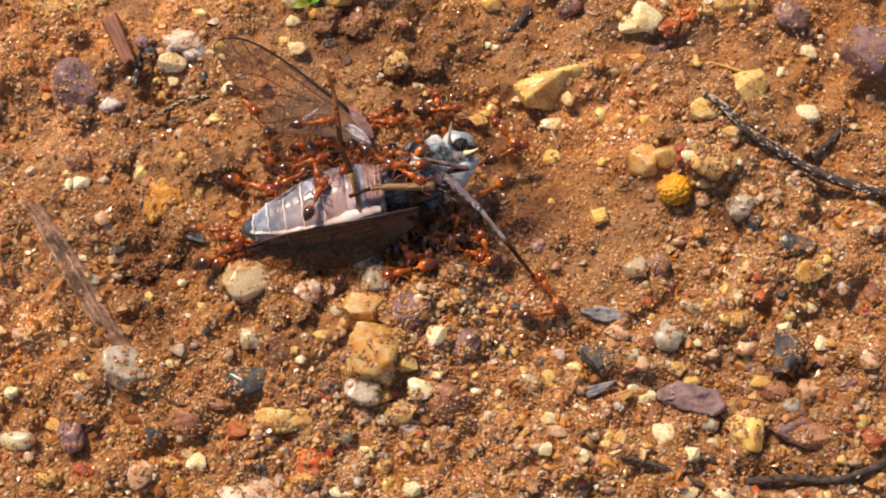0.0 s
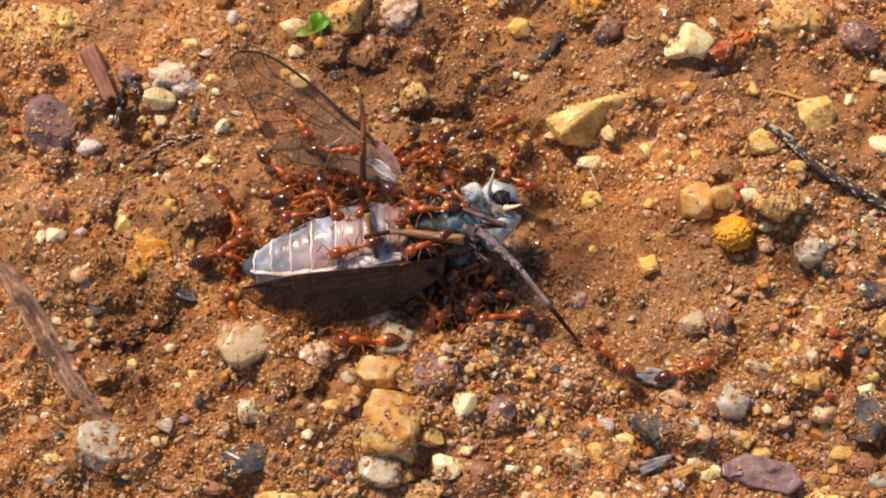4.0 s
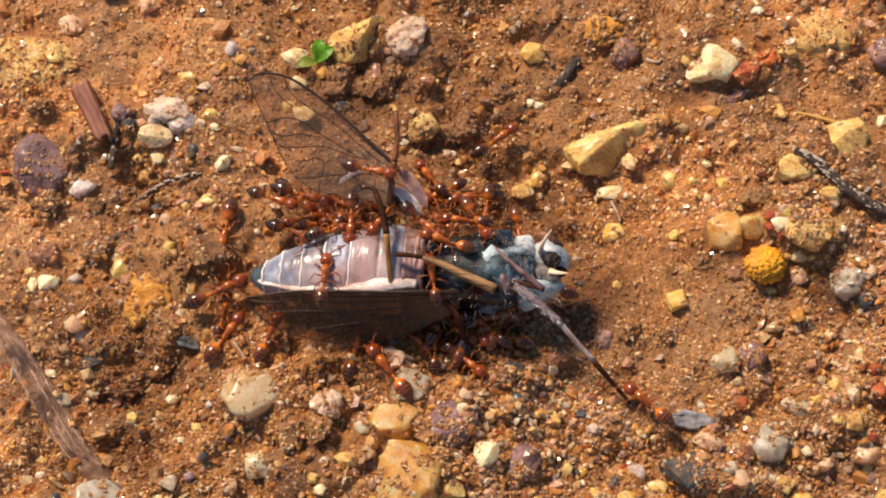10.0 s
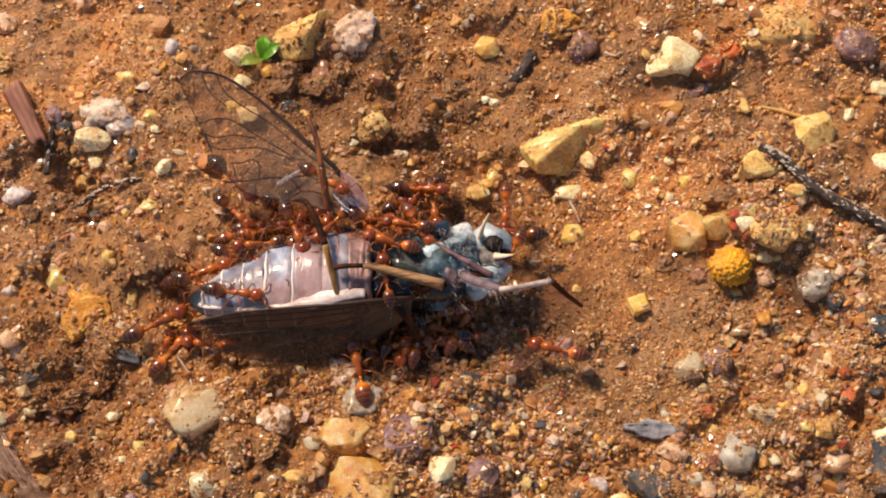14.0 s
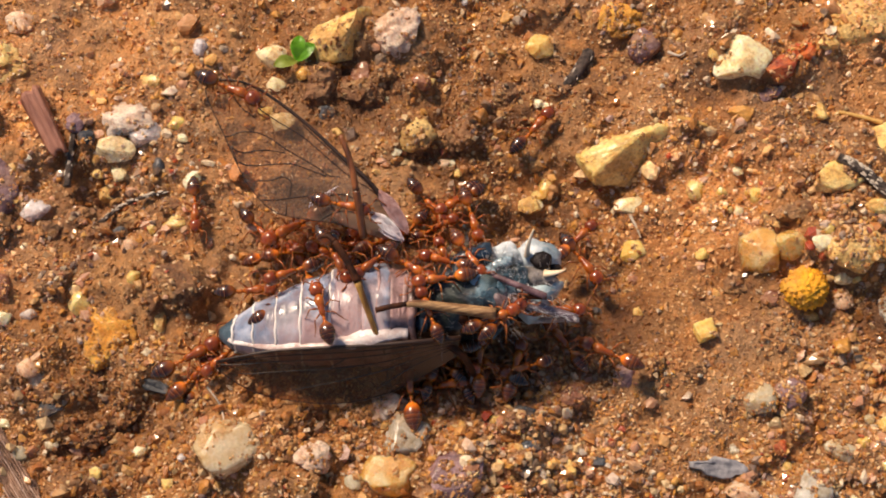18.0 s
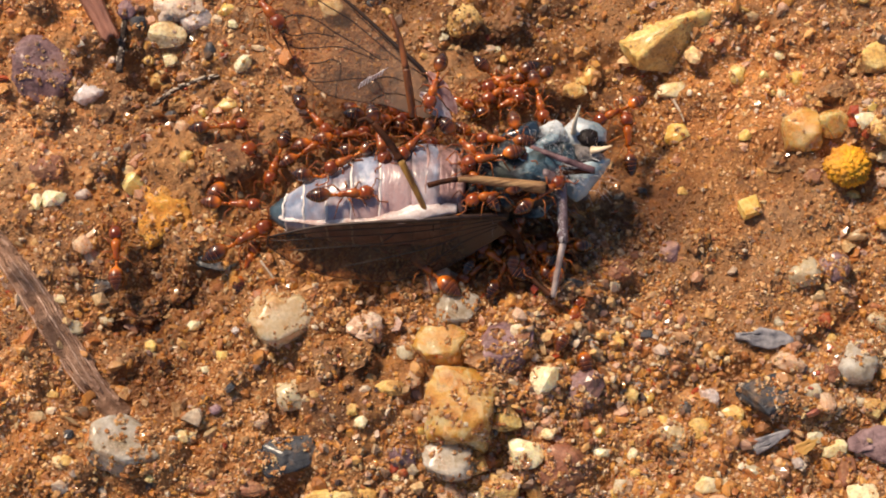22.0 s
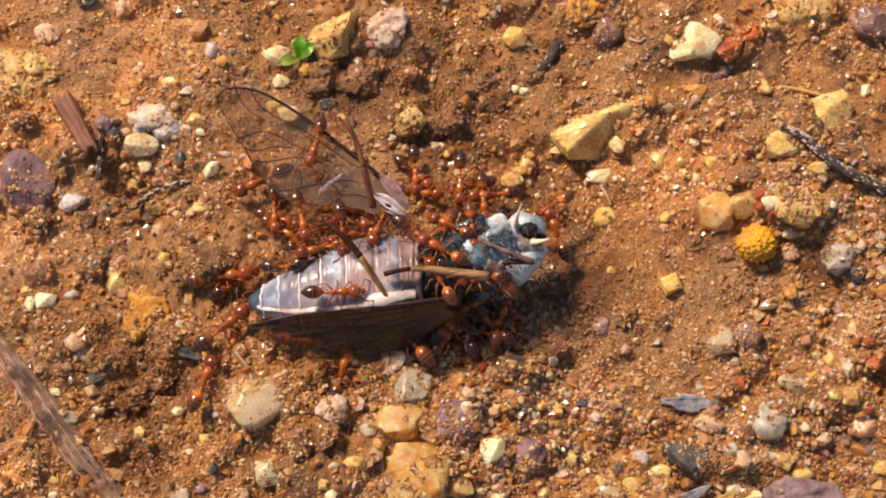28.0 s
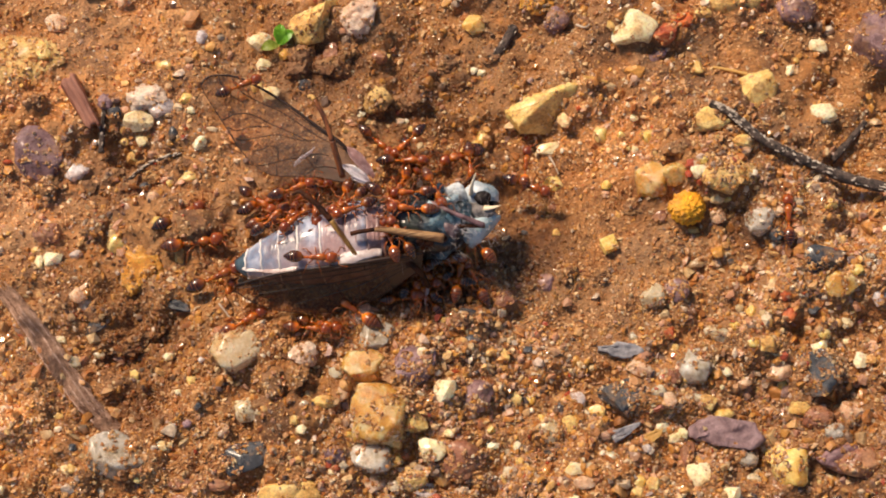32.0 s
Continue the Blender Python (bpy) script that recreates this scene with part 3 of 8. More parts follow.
def tube(bm, pts, radii, n=8, squash=1.0):
    """A tapered tube through pts."""
    pts = [Vector(p) for p in pts]
    rings = []
    side = Vector((0.31, 0.17, 0.93))
    for i, p in enumerate(pts):
        along = (pts[min(i + 1, len(pts) - 1)] - pts[max(i - 1, 0)]).normalized()
        a = along.cross(side)
        a = a.normalized() if a.length > 0.05 else along.orthogonal().normalized()
        b = along.cross(a)
        r = radii[i] if isinstance(radii, (list, tuple)) else radii
        rings.append([bm.verts.new(p + (a * math.cos(k * math.tau / n) + b * squash * math.sin(k * math.tau / n)) * r) for k in range(n)])
    for q, s in zip(rings, rings[1:]):
        for k in range(n):
            bm.faces.new((q[k], q[(k + 1) % n], s[(k + 1) % n], s[k]))
    bm.faces.new(rings[0][::-1])
    bm.faces.new(rings[-1])


def bent(pts, steps=4):
    """A smooth line through pts."""
    pts = [Vector(p) for p in pts]
    out = []
    for i in range(len(pts) - 1):
        p0, p1, p2, p3 = pts[max(i - 1, 0)], pts[i], pts[i + 1], pts[min(i + 2, len(pts) - 1)]
        for k in range(steps):
            u = k / steps
            out.append(0.5 * ((2 * p1) + (p2 - p0) * u + (2 * p0 - 5 * p1 + 4 * p2 - p3) * u * u + (3 * p1 - p0 - 3 * p2 + p3) * u ** 3))
    return out + [pts[-1]]


def taper(a, b, n):
    return [a + (b - a) * i / (n - 1) for i in range(n)]


def root(name, label, category, group=""):
    ob = new(name)
    ob.empty_display_size = 0.001
    return tagged(ob, label, category, group)


# ---- ground ----
LATTICE = np.random.RandomState(7).rand(256, 256)


def lattice_noise(x, y, size, shift=0):
    u, v = np.asarray(x) / size + shift * 17.3, np.asarray(y) / size + shift * 9.1
    i, j = np.floor(u).astype(int), np.floor(v).astype(int)
    a, b = u - i, v - j
    a, b = a * a * (3 - 2 * a), b * b * (3 - 2 * b)
    g = lambda p, q: LATTICE[p % 256, q % 256]
    return (g(i, j) * (1 - a) + g(i + 1, j) * a) * (1 - b) + (g(i, j + 1) * (1 - a) + g(i + 1, j + 1) * a) * b - 0.5


def swell(x, y, cx, cy, s, a):
    return a * np.exp(-((x - cx) ** 2 + (y - cy) ** 2) / (2 * s * s))


def smooth_clay(x, y):
    """1 where the clay is bare and smooth, 0 where it is gravelly."""
    bare = swell(x, y, 10, 0.5, 4.5, 1.0) + swell(x, y, 9, -5, 4.0, 0.85) + swell(x, y, -28, 18, 6, 0.6) + swell(x, y, -15, 13, 6, 0.9) + swell(x, y, 4, 16, 5, 0.6) + swell(x, y, 22, 12, 4, 0.7)
    bare = bare + swell(x, y, -33, 2, 4, 0.7) + swell(x, y, -20, 1, 4, 0.5) + swell(x, y, -34, 18, 4, 0.6) + swell(x, y, -18, -15, 3.5, 0.6)
    return np.clip(bare, 0, 1)


def land(x, y):
    """Height of the ground in millimetres."""
    x, y = np.asarray(x, float), np.asarray(y, float)
    z = swell(x, y, 4, 5, 6.5, -1.8) + swell(x, y, 19, 6, 6, 1.5) + swell(x, y, 13, 18, 5, 1.4)
    z = z + swell(x, y, -26, 12, 6, 0.7) + swell(x, y, -17, -11, 5, 0.9) + swell(x, y, -8, -15, 5, 0.8)
    for cx, cy, size, deep in ((-26.5, -7.4, 1.7, 1.3), (-24.1, -6.5, 1.2, 0.9), (-28.4, 7.3, 1.7, 1.0), (-26.4, 5.0, 1.5, 1.0), (-12.0, 13.6, 1.9, 0.8), (12.0, 1.9, 1.0, 0.7), (-26.6, -12.4, 1.6, 1.2), (19.4, -0.8, 0.9, 0.8)):
        z = z - swell(x, y, cx, cy, size, deep)
    under = 1 - 0.9 * np.exp(-(((x + 6) / 11) ** 2 + ((y + 1) / 6) ** 2) ** 2)
    z = z + swell(x, y, -7, -0.5, 5, 0.6)
    rough = 1.0 - 0.6 * smooth_clay(x, y)
    z = z + lattice_noise(x, y, 4.2, 1) * 2.1 * rough * under + lattice_noise(x, y, 1.7, 2) * 1.6 * rough * (0.4 + 0.6 * under)
    z = z + lattice_noise(x, y, 0.6, 3) * 0.5 * (0.25 + 0.75 * rough)
    near = np.exp(-np.maximum(0, np.hypot(x, y) - 60) / 60)
    return z * near


BEDDED = []


def bank(x, y):
    """Clay and sand heaped against the bedded stones, in millimetres."""
    up = np.zeros(np.shape(x))
    for sx, sy, hw, hh, base, high, crumbly, crust, ob, tree in BEDDED:
        q = np.hypot((x - sx) / hw, (y - sy) / hh)
        up = np.maximum(up, high * 0.4 * np.exp(-(np.maximum(0, q - 0.75) / 0.42) ** 2))
    return up * (0.85 + 1.1 * lattice_noise(x, y, 0.9, 5) + 0.8 * lattice_noise(x, y, 2.3, 6))


def make_ground():
    fine_x, fine_y = np.arange(-44, 40.01, 0.19), np.arange(-28, 32.01, 0.19)
    far = np.array([1.5, 4, 10, 25, 60, 150, 400, 1000, 3000, 10000, 40000, 200000, 1000000.0])
    xs = np.concatenate([fine_x[0] - far[::-1], fine_x, fine_x[-1] + far])
    ys = np.concatenate([fine_y[0] - far[::-1], fine_y, fine_y[-1] + far])
    gx, gy = np.meshgrid(xs, ys)
    gz = land(gx, gy) + np.where(np.abs(gx) < 50, bank(gx, gy), 0)
    co = np.stack([gx, gy, gz], -1).reshape(-1, 3) * MM
    nx, ny = len(xs), len(ys)
    k = (np.arange(ny - 1)[:, None] * nx + np.arange(nx - 1)[None]).ravel()
    quads = np.stack([k, k + 1, k + nx + 1, k + nx], -1)
    me = bpy.data.meshes.new("ground")
    me.from_pydata(co.tolist(), [], quads.tolist())
    me.polygons.foreach_set("use_smooth", [True] * len(me.polygons))
    me.materials.append(CLAY)
    return tagged(new("ground", me), "wet orange brown clay ground with sand and gravel", "ground", "", "structure")



# ---- loose sand ----
ICO_BM = bmesh.new()
bmesh.ops.create_icosphere(ICO_BM, subdivisions=1, radius=1.0)
ICO_V = np.array([v.co[:] for v in ICO_BM.verts])
ICO_F = np.array([[v.index for v in f.verts] for f in ICO_BM.faces])
ICO_BM.free()
ICO_BM = bmesh.new()
bmesh.ops.create_icosphere(ICO_BM, subdivisions=2, radius=1.0)
ICO2_V = np.array([v.co[:] for v in ICO_BM.verts])
ICO2_F = np.array([[v.index for v in f.verts] for f in ICO_BM.faces])
ICO_BM.free()


OCTA_V = np.array([(1, 0, 0), (-1, 0, 0), (0, 1, 0), (0, -1, 0), (0, 0, 1), (0, 0, -1.0)])
OCTA_F = np.array([(0, 2, 4), (2, 1, 4), (1, 3, 4), (3, 0, 4), (2, 0, 5), (1, 2, 5), (3, 1, 5), (0, 3, 5)])


def grains(name, count, sizes, spread, label, seed, bare_keep, big=False, mat=None, where=None, sharp=False):
    """Loose grains strewn over the ground, thick in the gravel and thin on bare clay."""
    ico_v, ico_f = (ICO2_V, ICO2_F) if big and mat is None else (ICO_V, ICO_F) if big else (OCTA_V, OCTA_F) if sharp else (ICO_V, ICO_F)
    rng = np.random.RandomState(seed)
    x, y = rng.uniform(-43, 39, count * 3), rng.uniform(-27, 31, count * 3)
    clump = lattice_noise(x, y, spread, seed) + 0.6 * lattice_noise(x, y, spread * 0.35, seed + 1) + 0.5
    keep = rng.rand(len(x)) < np.clip(clump, 0.05, 1) * (1 - (1 - bare_keep) * smooth_clay(x, y)) * np.where(y < -2, 1.0, 0.62) * (1.0 if where is None else where(x, y))
    x, y = x[keep][:count], y[keep][:count]
    n = len(x)
    s = sizes[0] + (sizes[1] - sizes[0]) * rng.rand(n) ** (2 if sharp else 2.5 if mat is PALE else 3)
    lop = rng.uniform(0.5, 1.3, (n, 1, 3)) * s[:, None, None]
    jit = rng.uniform(0.6, 1.28, (n, len(ico_v), 1)) if not big else rng.uniform(0.84, 1.14, (n, len(ico_v), 1))
    form = ico_v[None] * jit
    if big:
        for _ in range(8):
            d = rng.normal(size=(n, 1, 3))
            d /= np.linalg.norm(d, axis=2, keepdims=True)
            form = form - d * np.maximum(0, (form * d).sum(2, keepdims=True) - rng.uniform(0.38, 0.7, (n, 1, 1)))
    ang = rng.rand(n) * math.tau
    tilt = rng.uniform(-0.7, 0.7, n)
    p = form * lop
    c, d = np.cos(ang)[:, None], np.sin(ang)[:, None]
    e, f = np.cos(tilt)[:, None], np.sin(tilt)[:, None]
    px, pz = p[..., 0] * e - p[..., 2] * f, p[..., 0] * f + p[..., 2] * e
    qx, qy = px * c - p[..., 1] * d, px * d + p[..., 1] * c
    z = land(x, y) + bank(x, y) + s * rng.uniform(-0.45, 0.3, n)
    cake = 0.5 * lattice_noise(x, y, 1.1, 9) + 0.9 * lattice_noise(x, y, 0.45, 12)
    for sx, sy, hw, hh, base, up, crumbly, crust, ob, tree in BEDDED:
        inside = np.nonzero(np.hypot((x - sx) / hw, (y - sy) / hh) < 1.15)[0]
        back = ob.matrix_basis.inverted()
        down = (back.to_3x3() @ Vector((0, 0, -1))).normalized()
        for k in inside:
            spot = tree.ray_cast(back @ Vector((x[k] * MM, y[k] * MM, (base + 3 * up) * MM)), down)[0]
            if spot is None:
                continue
            top = (ob.matrix_basis @ spot).z / MM
            if top < z[k]:
                continue
            rim = 0.35 * max(0.0, 1 - (top - base) / up)
            stays = s[k] < (0.34 if crumbly else 0.22) and cake[k] + rim > crust
            z[k] = top + 0.1 * s[k] if stays else base - 2 * up
    co = np.stack([qx + x[:, None], qy + y[:, None], pz + z[:, None]], -1).reshape(-1, 3) * MM
    faces = (ico_f[None] + (np.arange(n) * len(ico_v))[:, None, None]).reshape(-1, 3)
    me = bpy.data.meshes.new(name)
    me.from_pydata(co.tolist(), [], faces.tolist())
    me.materials.append(mat or GRIT)
    tagged(new(name, me), label, "sand", "", "stuff")


# ---- stones ----


def stone_shape(seed, angular, lumpy=0.0, fine=3, cut=(0.52, 0.85), planes=()):
    """A pebble of radius about one: noise for the form, cut planes for broken faces."""
    rng = random.Random(seed)
    bm = bmesh.new()
    bmesh.ops.create_icosphere(bm, subdivisions=fine, radius=1.0)
    off = Vector((rng.uniform(-50, 50), rng.uniform(-50, 50), rng.uniform(-50, 50)))
    cuts = [(Vector(d).normalized(), h) for d, h in planes]
    for _ in range(angular):
        d = Vector((rng.gauss(0, 1), rng.gauss(0, 1), rng.gauss(0, 0.8))).normalized()
        cuts.append((d, rng.uniform(*cut)))
    for v in bm.verts:
        p = v.co.copy()
        q = p * (1 + 0.34 * noise.noise(p * 0.9 + off) + 0.16 * noise.noise(p * 2.1 + off))
        if lumpy:
            q *= 1 + lumpy * (noise.noise(p * 4.5 + off) + 0.6 * noise.noise(p * 9 + off))
        for d, h in cuts:
            over = q.dot(d) - h
            if over > 0:
                q -= d * over * 0.93
        v.co = q * (1 + 0.06 * noise.noise(p * 5 + off) + 0.04 * noise.noise(p * 13 + off))
    xs, ys, zs = ([v.co[k] for v in bm.verts] for k in range(3))
    mid = Vector(((max(xs) + min(xs)) / 2, (max(ys) + min(ys)) / 2, (max(zs) + min(zs)) / 2))
    half = Vector(((max(xs) - min(xs)) / 2, (max(ys) - min(ys)) / 2, (max(zs) - min(zs)) / 2))
    for v in bm.verts:
        v.co = Vector([(v.co[k] - mid[k]) / half[k] * MM for k in range(3)])
    tree = BVHTree.FromBMesh(bm)
    me = bpy.data.meshes.new("pebble_shape")
    bm.to_mesh(me)
    bm.free()
    me.polygons.foreach_set("use_smooth", [fine > 3] * len(me.polygons))
    return me, tree


SHAPES = {}
STONE_COUNT = [0]


CRUST = {"w": 0.42, "y": 0.28, "o": 0.27, "t": 0.2, "t2": 0.2, "g": 0.14, "d": 0.1, "b": 0.1, "p": 0.12, "k": 0.16, "r": 0.14, "l": 0.2, "x": 0.16, "u": 0.0, "v": 0.14, "c": -0.1, "s": -0.12}


def stone(code, x, y, w, h, flat=0.8, turn=None, planes=(), seed=0, sunk=0.32):
    """A pebble w by h millimetres bedded at x, y; a turned one has its own form."""
    STONE_COUNT[0] += 1
    k = STONE_COUNT[0]
    kind = {"s": "clod", "x": "clod", "u": "clod", "v": "clod", "b": "round", "g": "round", "t": "round", "p": "round", "c": "round"}.get(code, "broken")
    large = max(w, h) > 2.5
    pick = (code, k % 6, large) if turn is None else (code, k, seed)
    if pick not in SHAPES:
        cuts, lumpy, cut = {"clod": (4, 0.28, (0.55, 0.85)), "round": (9, 0.0, (0.7, 0.95)), "broken": (13, 0.0, (0.55, 0.85))}[kind]
        made = stone_shape(seed or len(SHAPES) * 13 + 5, cuts, lumpy, 4 if large else 3, cut, planes)
        made[0].materials.append(STONE[code])
        SHAPES[pick] = made
    me, tree = SHAPES[pick]
    name = {"s": "soil_clod", "c": "clay_lump", "d": "charcoal_fragment"}.get(code, "pebble")
    ob = new(name, me)
    up = min(w, h) * 0.5 * flat
    lean, tip = ((k * 31) % 13 - 6, (k * 53) % 13 - 6) if turn is None else (0, 0)
    sx, sy = w, h
    if turn is None:
        turn = (k * 47) % 4 * 90 + (k * 29) % 17 - 8
        if 45 < turn % 180 < 135:
            sx, sy = h, w
    ob.scale = (sx / 2 * 1.04, sy / 2 * 1.04, up)
    z = float(land(x, y)) + up * sunk
    ob.matrix_basis = pose(x * MM, y * MM, z * MM, lean, tip, turn) @ Matrix.Diagonal((*ob.scale, 1))
    if w > 0.8:
        BEDDED.append((x, y, w / 2, h / 2, z, up, code in "sc", CRUST[code], ob, tree))
    return tagged(ob, STONE_WORDS[code], "soil clod" if code in "sc" else "charcoal" if code == "d" else "pebble",
                  "soil clods on the clay" if code in "sc" else "charcoal bits" if code == "d" else "pebbles on the clay")


stone("p", -34.4, 7.7, 4.6, 3.6, 0.7, -50, [((0.2, 0.6, 0.8), 0.45), ((0.5, -0.5, 0.7), 0.5)], 513)
stone("o", -33.01, 8.88, 1.07, 0.85)
stone("w", -32.49, 8.70, 1.23, 0.76)
stone("l", -31.31, 6.22, 1.95, 1.51)
stone("x", -25.9, 11.9, 3.2, 2.3, 0.8, 20, (), 77)
stone("l", -24.6, 10.95, 2.0, 1.7, 0.8, 0, (), 83)
stone("w", -26.4, 10.0, 2.4, 1.7, 0.8, 8, (), 619, 0.5)
stone("w", -26.35, 8.65, 0.98, 0.93)
stone("d", -28.29, 10.63, 1.15, 0.93)
stone("p", -29.04, 11.63, 1.32, 1.28)
stone("o", -27.24, 7.74, 0.98, 1.26)
stone("o", -27.68, 8.84, 0.82, 0.84)
stone("y", -22.72, 11.68, 1.16, 1.11)
stone("w", -22.33, 10.65, 0.66, 0.59)
stone("w", -21.55, 7.78, 1.22, 1.18)
stone("s", -33.60, 4.78, 2.51, 2.30)
stone("b", -33.54, 1.29, 2.40, 1.86)
stone("k", -25.13, 3.61, 1.13, 0.91)
stone("y", -24.72, 1.56, 0.80, 0.99)
stone("y", -28.06, 0.17, 1.36, 1.48)
stone("y", -24.04, 4.94, 0.65, 0.67)
stone("o", -22.36, 5.10, 1.13, 1.00)
stone("y", -23.04, 4.99, 0.57, 0.58)
stone("u", -26.1, -1.4, 3.5, 4.8, 0.45, 8, (), 501, 0.2)
stone("u", -24.9, -2.6, 1.5, 1.6, 0.5, 40, (), 502, 0.0)
stone("o", -23.07, -0.95, 0.79, 1.39)
stone("w", -32.93, -0.84, 1.59, 1.23)
stone("w", -33.90, -1.08, 0.72, 1.06)
stone("s", -22.07, 1.01, 3.12, 3.05)
stone("r", -23.69, 0.40, 0.96, 0.82)
stone("d", -26.25, 4.73, 1.54, 1.25)
stone("w", -16.16, 11.77, 1.57, 1.20)
stone("o", -17.38, 12.62, 1.00, 0.94)
stone("w", -16.71, 14.57, 1.25, 0.95)
stone("y", -14.87, 15.16, 1.17, 0.95)
stone("k", -30.66, -3.94, 1.42, 1.22)
stone("s", -22.74, 6.17, 1.62, 1.09)
stone("s", -27.68, 4.82, 2.43, 1.50)
stone("s", -29.73, 1.40, 2.24, 2.48)
stone("s", -13.96, 14.02, 2.25, 1.89)
stone("d", -13.45, 12.63, 1.25, 1.03)
stone("b", -11.30, 14.87, 1.68, 2.42)
stone("w", -9.65, 15.43, 0.50, 0.52)
stone("w", -9.76, 13.53, 0.42, 0.43)
stone("c", -7.84, 10.86, 2.65, 2.13)
stone("w", -9.02, 9.63, 0.66, 0.51)
stone("w", -5.63, 9.44, 0.58, 0.51)
stone("o", -5.27, 8.70, 0.58, 0.59)
stone("k", -6.24, 9.24, 0.99, 0.68)
stone("s", -4.79, 11.10, 1.66, 2.14)
stone("b", -7.51, 14.60, 1.26, 1.12)
stone("o", -6.93, 14.72, 0.59, 0.52)
stone("y", 0.12, 8.24, 1.66, 1.79)
stone("w", -0.26, 7.00, 0.83, 0.77)
stone("o", -0.80, 6.81, 1.40, 1.27)
stone("o", 5.9, 10.6, 7.2, 3.9, 0.95, 33, [((0.15, 0.75, 0.62), 0.42), ((-0.1, -0.85, 0.5), 0.34), ((-0.5, 0.1, 0.85), 0.6)], 327, 0.1)
stone("w", 5.53, 6.86, 2.07, 1.11, 0.35)
stone("y", 5.55, 3.83, 1.55, 1.43)
stone("d", 3.12, -0.15, 1.13, 0.58)
stone("w", -0.14, 13.47, 0.67, 0.60)
stone("w", 0.50, 13.28, 0.75, 0.60)
stone("s", -1.96, 14.02, 1.26, 1.30)
stone("o", 5.61, -0.30, 0.64, 0.58)
stone("p", 4.59, -4.37, 1.34, 1.38)
stone("b", 1.25, -5.62, 1.56, 1.37)
stone("w", 12.48, 15.39, 3.48, 2.56)
stone("v", 16.2, 15.8, 2.3, 1.6, 0.8, 30, (), 503)
stone("r", 14.9, 14.7, 2.2, 1.7, 0.8, 20, (), 504)
stone("p", 14.3, 13.6, 1.4, 1.1)
stone("o", 17.9, 16.4, 1.3, 1.0)
stone("p", 13.81, 13.04, 1.07, 0.85)
stone("o", 17.16, 11.94, 1.15, 1.10)
stone("p", 25.35, 16.52, 2.94, 2.59)
stone("w", 26.82, 13.71, 1.49, 1.28)
stone("w", 24.40, 11.66, 0.99, 1.02)
stone("y", 25.01, 12.44, 0.49, 0.51)
stone("w", 26.60, 7.80, 2.03, 1.67)
stone("w", 12.20, 8.69, 0.74, 0.67)
stone("y", 9.56, 7.57, 1.23, 1.44)
stone("y", 11.02, 7.21, 0.65, 0.59)
stone("y", 13.16, 6.99, 1.46, 1.25)
stone("w", 12.06, 6.01, 0.65, 0.59)
stone("y", 11.52, 6.07, 0.41, 0.42)
stone("o", 20.9, 9.4, 4.8, 3.0, 0.6, 35, [((-0.3, 0.6, 0.75), 0.45), ((0.3, -0.6, 0.75), 0.5)], 508, 0.2)
stone("o", 17.6, 7.3, 3.0, 2.0, 0.5, 20, (), 507, 0.1)
stone("o", 19.95, 5.43, 1.60, 1.07)
stone("t2", 13.0, 3.2, 2.9, 2.8, 0.9, 60, [((-0.2, 0.3, 0.9), 0.6)], 616, 0.4)
stone("t2", 14.7, 3.25, 2.0, 1.8, 0.9, 10, (), 617, 0.5)
stone("w", 16.48, 3.10, 1.43, 0.99)
stone("y", 16.77, 3.93, 0.72, 0.66)
stone("o", 15.93, -0.66, 1.03, 0.65)
stone("c", 18.4, 2.6, 3.6, 2.6, 0.75, 15, (), 615, 0.2)
stone("w", 17.77, 1.43, 1.11, 0.90)
stone("y", 18.55, 1.36, 0.63, 0.57)
stone("k", 17.79, 0.14, 1.18, 1.14)
stone("g", 20.72, -0.72, 2.20, 2.11)
stone("k", 22.20, 0.04, 1.03, 1.06)
stone("d", 21.96, -1.87, 1.33, 1.38)
stone("y", 26.04, 0.21, 1.03, 0.90)
stone("y", 9.45, -1.65, 1.35, 1.3, 0.9, 20, [((0.1, 0.1, 1), 0.5), ((1, 0, 0.1), 0.5), ((-1, 0, 0.1), 0.5), ((0, 1, 0.1), 0.5), ((0, -1, 0.1), 0.5)], 512)
stone("y", 9.62, 3.27, 0.81, 0.75)
stone("s", 11.53, 1.28, 1.60, 1.24)
stone("b", 13.44, 0.24, 1.19, 0.98)
stone("k", 20.13, 4.71, 0.88, 0.74)
stone("k", 24.88, 1.57, 0.71, 0.65)
stone("s", 15.06, 5.30, 2.41, 1.41)
stone("k", -30.26, -4.55, 1.02, 0.97)
stone("l", -30.04, -5.04, 0.63, 0.57)
stone("d", -29.58, -6.19, 1.79, 1.05)
stone("w", -32.13, -7.01, 0.78, 0.56)
stone("w", -23.96, -8.75, 0.77, 0.64)
stone("l", -21.36, -9.15, 0.54, 0.55)
stone("t", -18.5, -8.9, 4.0, 3.3, 0.75, -12, [((0.25, 0.1, 0.95), 0.6)], 419, 0.45)
stone("x", -13.6, -9.35, 2.1, 1.9)
stone("s", -15.39, -8.85, 2.29, 1.42)
stone("w", -19.79, -11.15, 0.46, 0.35)
stone("o", -22.16, -10.76, 0.76, 0.79)
stone("o", -31.96, -12.92, 0.69, 0.55)
stone("w", -23.05, -11.55, 0.53, 0.47)
stone("t", -17.5, -13.1, 2.3, 2.0)
stone("o", -18.44, -13.27, 0.75, 0.70)
stone("k", -19.67, -14.62, 1.13, 1.16)
stone("w", -23.71, -15.62, 0.83, 0.78)
stone("w", -13.78, -14.99, 0.82, 0.77)
